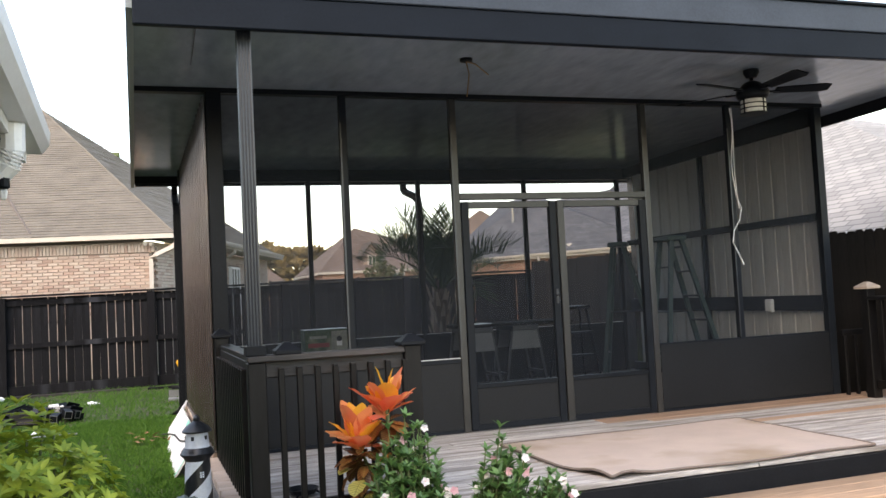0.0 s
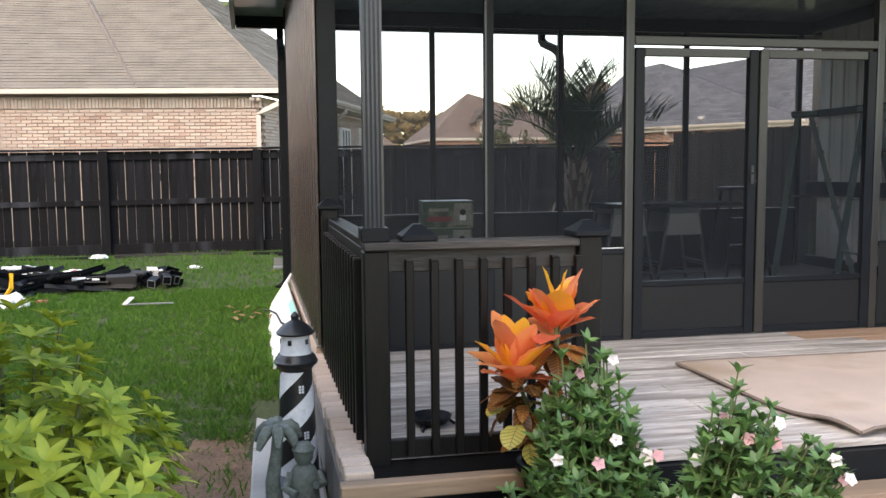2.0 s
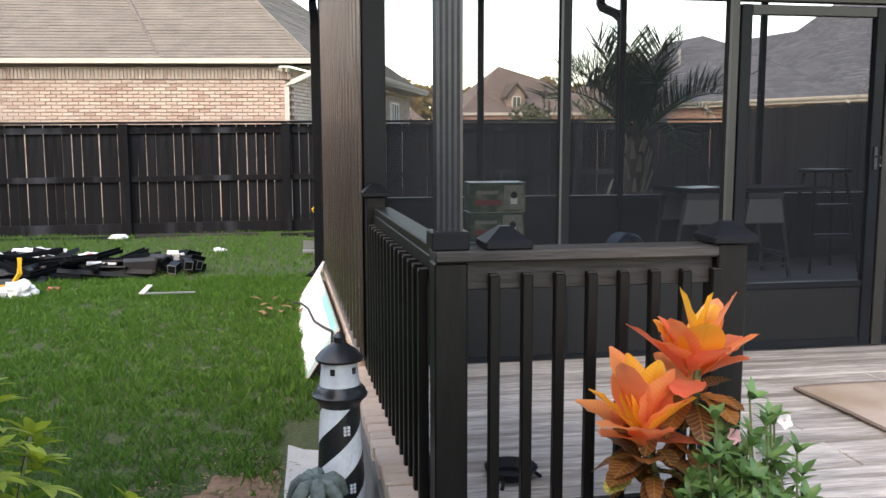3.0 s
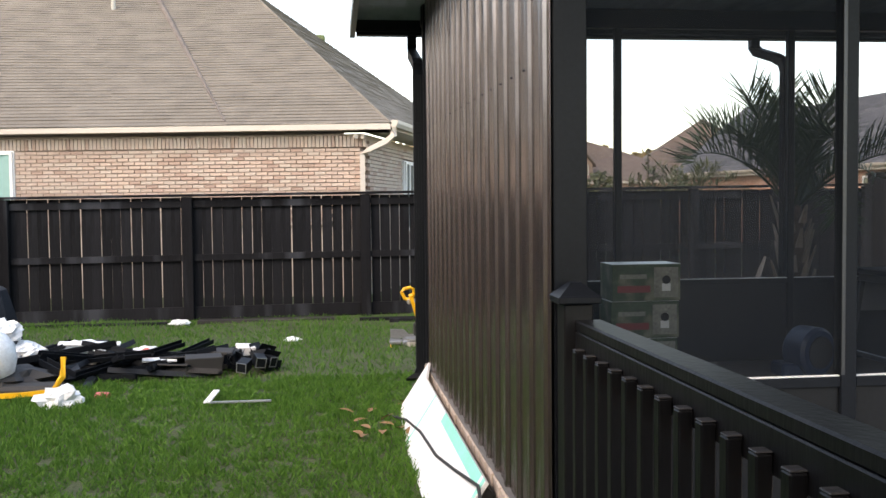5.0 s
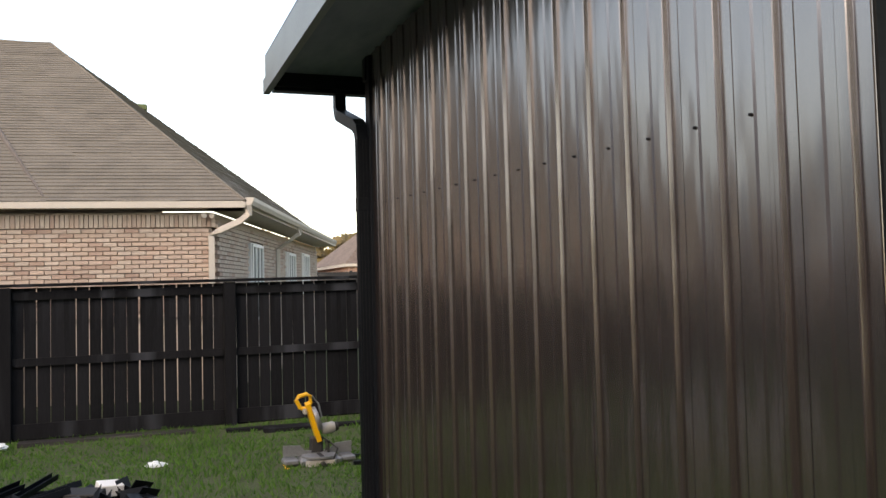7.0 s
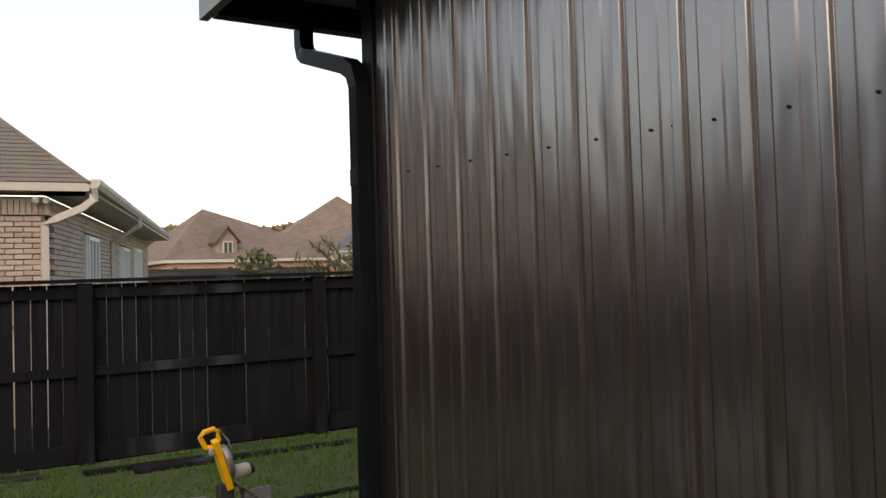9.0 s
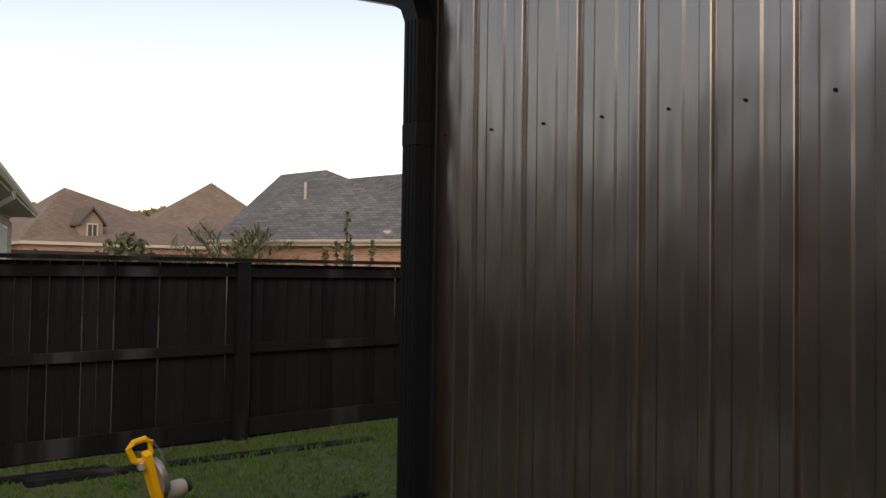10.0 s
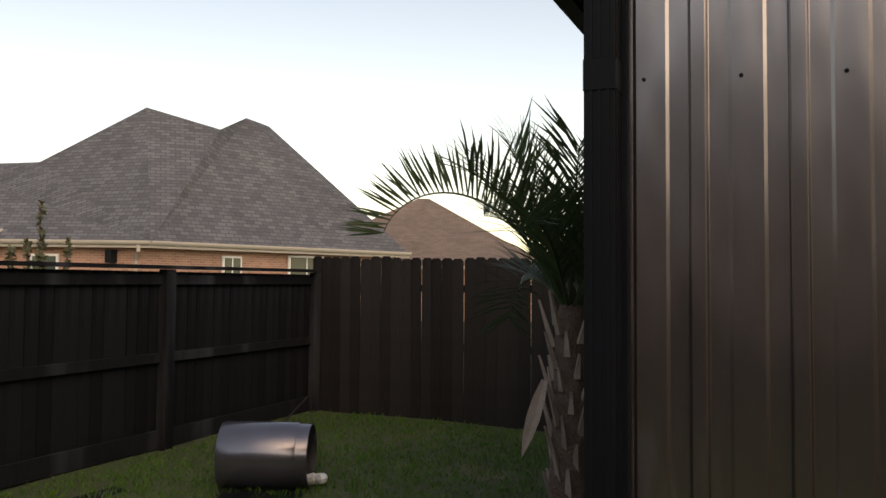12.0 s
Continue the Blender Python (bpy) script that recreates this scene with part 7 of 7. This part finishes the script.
    part("cap", Mesh().lathe([(0.0, 0.05), (0.045, 0.05), (0.05, 0.0), (0.0, 0.0)], pose(0, 0, 0, 50, 0, 0), 14), REDCAN, rg)
    cn = thing("drink_can", "crushed red drink can on the lawn", "can", (-2.42, 11.95, 0.27))
    part("can", Mesh().lathe([(0.028, -0.06), (0.033, -0.05), (0.033, 0.05), (0.028, 0.06)], pose(0, 0, 0, 90, 0, 80), 14), REDCAN, cn, smooth=True)
    tl = thing("trim_offcut", "white L-shaped trim lying on the lawn", "trim", (-1.48, 11.44, 0.265))
    part("leg", Mesh().chamfer(-0.02, 0, 0.02, 0.035, 0.36, 0.034, 0.003, pose(0, 0, 0, 4, 0, -4)), WHITE, tl)
    part("leg", Mesh().chamfer(0.036, -0.012, 0.018, 0.52, 0.018, 0.034, 0.003), PALETRIM, tl)
    st = thing("yellow_strap_tool", "black tool with a yellow strap on the grass", "tool", (-2.98, 12.05, 0.25))
    part("body", Mesh().chamfer(-0.3, -0.12, 0, 0.2, 0.12, 0.12, 0.03), RUBBER, st)
    part("strap", Mesh().tube([(-0.4, -0.15, 0.05), (-0.1, -0.16, 0.06), (0.16, -0.14, 0.08), (0.24, -0.12, 0.2), (0.24, -0.08, 0.36)], 0.028, 4, None, True), YELLOW, st, "yellow strap")


# ---- things in and on the screened room ----
def build_ladder(x, y, turn, h, label, front=0.56, rear=0.26):
    l = thing("step_ladder", label, "ladder", (x, y, FLOOR))
    l.rotation_euler = (0, 0, radians(turn))
    for s in (-1, 1):
        for foot, top, w in ((-front, -0.06, 0.27), (rear, 0.06, 0.25)):
            part("side_rail", Mesh().tube([(s * w, foot, 0.0), (s * 0.15, top, h)], 0.036, 4, None, True), GREENLADDER, l)
    for i in range(6):
        t = (i + 0.6) / 6
        w, yy = 0.27 - 0.12 * t, -(front - (front - 0.06) * t)
        part("step", Mesh().chamfer(-w, yy - 0.04, h * t - 0.012, w, yy + 0.04, h * t + 0.012, 0.004), ALU, l)
    for t in (0.2, 0.5, 0.8):
        w, yy = 0.25 - 0.10 * t, rear - (rear - 0.06) * t
        part("brace", Mesh().tube([(-w, yy, h * t), (w, yy, h * t)], 0.012, 6), ALU, l)
    for s in (-1, 1):
        part("spreader", Mesh().tube([(s * 0.2, -(front - (front - 0.06) * 0.5), h * 0.5), (s * 0.2, rear - (rear - 0.06) * 0.5, h * 0.5)], 0.008, 6), ALU, l)
    part("top_cap", Mesh().chamfer(-0.19, -0.13, h - 0.04, 0.19, 0.13, h + 0.02, 0.012), GREENLADDER, l)


def build_room_things():
    build_ladder(6.08, 9.35, 84, 1.82, "tall green fibreglass step ladder on the slab")
    build_ladder(5.93, 10.37, 55, 1.82, "green fibreglass step ladder in the rear corner")
    t = thing("work_table", "long work table on folding sawhorses", "table", (4.2, 10.4, FLOOR))
    part("tabletop", Mesh().chamfer(-0.66, -0.3, 0.825, 0.85, 0.3, 0.865, 0.006), TABLE, t)
    for x in (-0.42, 0.20):
        sh = part("sawhorse", Mesh().chamfer(x - 0.18, -0.28, 0.76, x + 0.18, 0.28, 0.824, 0.006), ALU, t, "grey metal sawhorse")
        part("crossbar", Mesh().chamfer(x - 0.26, -0.252, 0.12, x + 0.26, -0.228, 0.15, 0.004), ALU, sh)
        for yy in (-0.262, 0.262):
            part("side_panel", Mesh().prism([(x - 0.20, yy - 0.006, 0.53), (x + 0.20, yy - 0.006, 0.53), (x + 0.16, yy - 0.006, 0.758), (x - 0.16, yy - 0.006, 0.758)], (0, 0.012, 0)), ALUGREY, sh)
        for s in (-1, 1):
            for yy in (-0.24, 0.24):
                part("leg", Mesh().tube([(x + s * 0.17, yy, 0.76), (x + s * 0.29, yy, 0.0)], 0.022, 4, None, True), ALU, sh)
            part("crossbar", Mesh().chamfer(x + s * 0.255 - 0.012, -0.23, 0.2, x + s * 0.255 + 0.012, 0.23, 0.24, 0.004), ALU, sh)
    p = thing("paper_sheet", "white sheet of paper on the work table", "paper", (3.78, 10.25, FLOOR + 0.868))
    part("sheet", Mesh().chamfer(-0.2, -0.1, 0, 0.2, 0.1, 0.004, 0.001, pose(0, 0, 0, 2, 0, 25)), WHITE, p)
    st = thing("stool", "dark folding step stool in the room", "stool", (5.30, 10.6, FLOOR))
    part("seat", Mesh().chamfer(-0.2, -0.15, 0.98, 0.2, 0.15, 1.02, 0.008), BLACK, st)
    for sx in (-1, 1):
        for sy in (-1, 1):
            part("leg", Mesh().tube([(sx * 0.16, sy * 0.1, 0.98), (sx * 0.27, sy * 0.24, 0)], 0.018, 6), BLACK, st)
    for z in (0.35, 0.65):
        part("step", Mesh().chamfer(-0.2, -0.22, z, 0.2, -0.1, z + 0.03, 0.005), GREYTRIM, st)
    b = thing("floor_blower", "round blue floor blower on the slab", "blower", (3.30, 10.85, FLOOR))
    b.scale = (0.85, 0.85, 0.85)
    part("housing", Mesh().lathe([(0.05, -0.13), (0.2, -0.13), (0.23, -0.10), (0.23, 0.10), (0.2, 0.13), (0.05, 0.13)], pose(0, 0, 0.23, 90, 0, 20), 28), BLUEPLASTIC, b, smooth=True)
    part("grille", Mesh().lathe([(0.03, 0.132), (0.15, 0.132), (0.15, 0.14), (0.03, 0.14)], pose(0, 0, 0.23, 90, 0, 20), 24), RUBBER, b)
    part("outlet", Mesh().chamfer(-0.32, -0.12, 0.0, -0.1, 0.12, 0.13, 0.02), BLUEPLASTIC, b)
    for i in range(3):
        c = thing("fan_carton", "printed green carton in a stack of cartons", "carton", (2.02 + 0.012 * i, 11.22, FLOOR + 0.298 * i), "stacked cartons")
        part("box", Mesh().chamfer(-0.28, -0.17, 0.001, 0.28, 0.17, 0.295, 0.005), CAMO, c)
        pic = part("picture", Mesh().box(0.06, -0.174, 0.03, 0.26, -0.171, 0.27), CARTONPIC, c, "printed picture panel")
        part("lamp_print", Mesh().lathe([(0.0, 0), (0.03, 0.0), (0.035, 0.003)], pose(0.16, -0.1745, 0.17, 90, 0, 0), 10), BLACK, pic)
        part("lamp_print", Mesh().box(0.125, -0.177, 0.08, 0.195, -0.1742, 0.14), WHITE, pic)
        part("stripe", Mesh().box(-0.24, -0.174, 0.07, 0.03, -0.171, 0.125), REDINK, c, "dark red printed stripe")
        part("stripe", Mesh().box(-0.22, -0.174, 0.18, 0.0, -0.171, 0.215), WHITE if i == 9 else CARTONPIC, c, "pale printed lettering bar")
        part("lid_edge", Mesh().box(-0.279, -0.169, 0.2952, 0.279, 0.169, 0.2972), WHITE, c)
    o = thing("hanging_wire", "white electric wire hanging beside the screen post", "wire", (5.64, 7.46, 3.5))
    rr = random.Random(2)
    path = [(0.02 * math.sin(k * 0.9) + (0.05 * math.sin(max(0, k - 8) * 1.3)), -0.012, -0.115 * k) for k in range(15)]
    part("cord", Mesh().tube(path, 0.006, 6), WHITE, o, smooth=True)
    part("cord", Mesh().tube([(x * 0.3 + 0.01, y - 0.012, z) for x, y, z in path[:10]], 0.004, 6), WHITE, o, smooth=True)
    j = thing("ceiling_box", "ceiling junction box with loose wires", "junction box", (2.39, 6.4, ceiling_z(6.4) - 0.022))
    part("box", Mesh().lathe([(0.05, 0), (0.05, 0.022)], None, 16), BLACK, j)
    part("wire", Mesh().tube([(0, 0, 0), (0.02, 0, -0.1), (0.0, 0.02, -0.28)], 0.005, 6), STRAW, j)
    part("wire", Mesh().tube([(0, 0, 0), (0.08, 0, -0.02), (0.2, 0.04, -0.09)], 0.005, 6), STRAW, j)
    f = thing("ceiling_fan", "dark ceiling fan with five blades and caged light", "ceiling fan", (5.1, 6.4, ceiling_z(6.4)))
    part("canopy", Mesh().lathe([(0.07, 0), (0.07, -0.03), (0.045, -0.07), (0.016, -0.075), (0.016, -0.12)], None, 20), BLACK, f, smooth=True)
    part("motor", Mesh().lathe([(0.035, -0.10), (0.075, -0.12), (0.115, -0.165), (0.14, -0.19), (0.145, -0.225), (0.13, -0.25), (0.105, -0.262)], None, 24), BLACK, f, smooth=True)
    for k in range(5):
        m = pose(0, 0, -0.195, 0, 0, 72 * k + 51)
        bl = part("blade", Mesh().prism([(0.2, -0.055, 0), (0.63, -0.075, 0), (0.68, -0.055, 0), (0.68, 0.055, 0), (0.63, 0.075, 0), (0.2, 0.055, 0)], (0, 0, 0.008), m @ pose(0, 0, 0, -13, 0, 0)), BLACK, f)
        part("blade_arm", Mesh().chamfer(0.11, -0.02, -0.012, 0.24, 0.02, -0.002, 0.003, m), BLACK, bl)
    part("light", Mesh().lathe([(0.108, -0.268), (0.108, -0.385), (0.09, -0.395), (0.0, -0.395)], None, 24), FROST, f, "frosted light drum", smooth=True)
    for z in (-0.263, -0.305, -0.345, -0.388):
        part("cage_ring", Mesh().lathe([(0.110, z), (0.117, z), (0.117, z - 0.009), (0.110, z - 0.009)], None, 24), BLACK, f)
    for k in range(4):
        part("cage_bar", Mesh().box(0.112, -0.006, -0.39, 0.118, 0.006, -0.265, pose(0, 0, 0, 0, 0, 90 * k + 10)), BLACK, f)
    pt = thing("plant_caddy", "small dark pot caddy on the deck boards", "pot", (0.86, 5.75, FLOOR + 0.003))
    part("dish", Mesh().lathe([(0.07, 0.02), (0.10, 0.05), (0.105, 0.05), (0.08, 0.015), (0.0, 0.015)], None, 18), BLACK, pt)
    for a in (0, 120, 240):
        part("foot", Mesh().tube([(0.08 * math.cos(radians(a)), 0.08 * math.sin(radians(a)), 0.03), (0.12 * math.cos(radians(a)), 0.12 * math.sin(radians(a)), 0.0)], 0.008, 6), BLACK, pt)


# ---- build ----
build_ground()
build_soil()
build_deck()
build_front()
build_back()
build_sides()
build_roof()
build_rails()
build_carpet()
build_fences()
build_own_house()
build_west_blocker()
build_east_house()
build_far_houses()
build_palm()
build_bush()
build_croton()
build_vinca()
build_far_plants()
build_lighthouse()
build_foam()
build_saw()
build_drum()
build_scrap()
build_room_things()
build_brick_house()
build_grass()
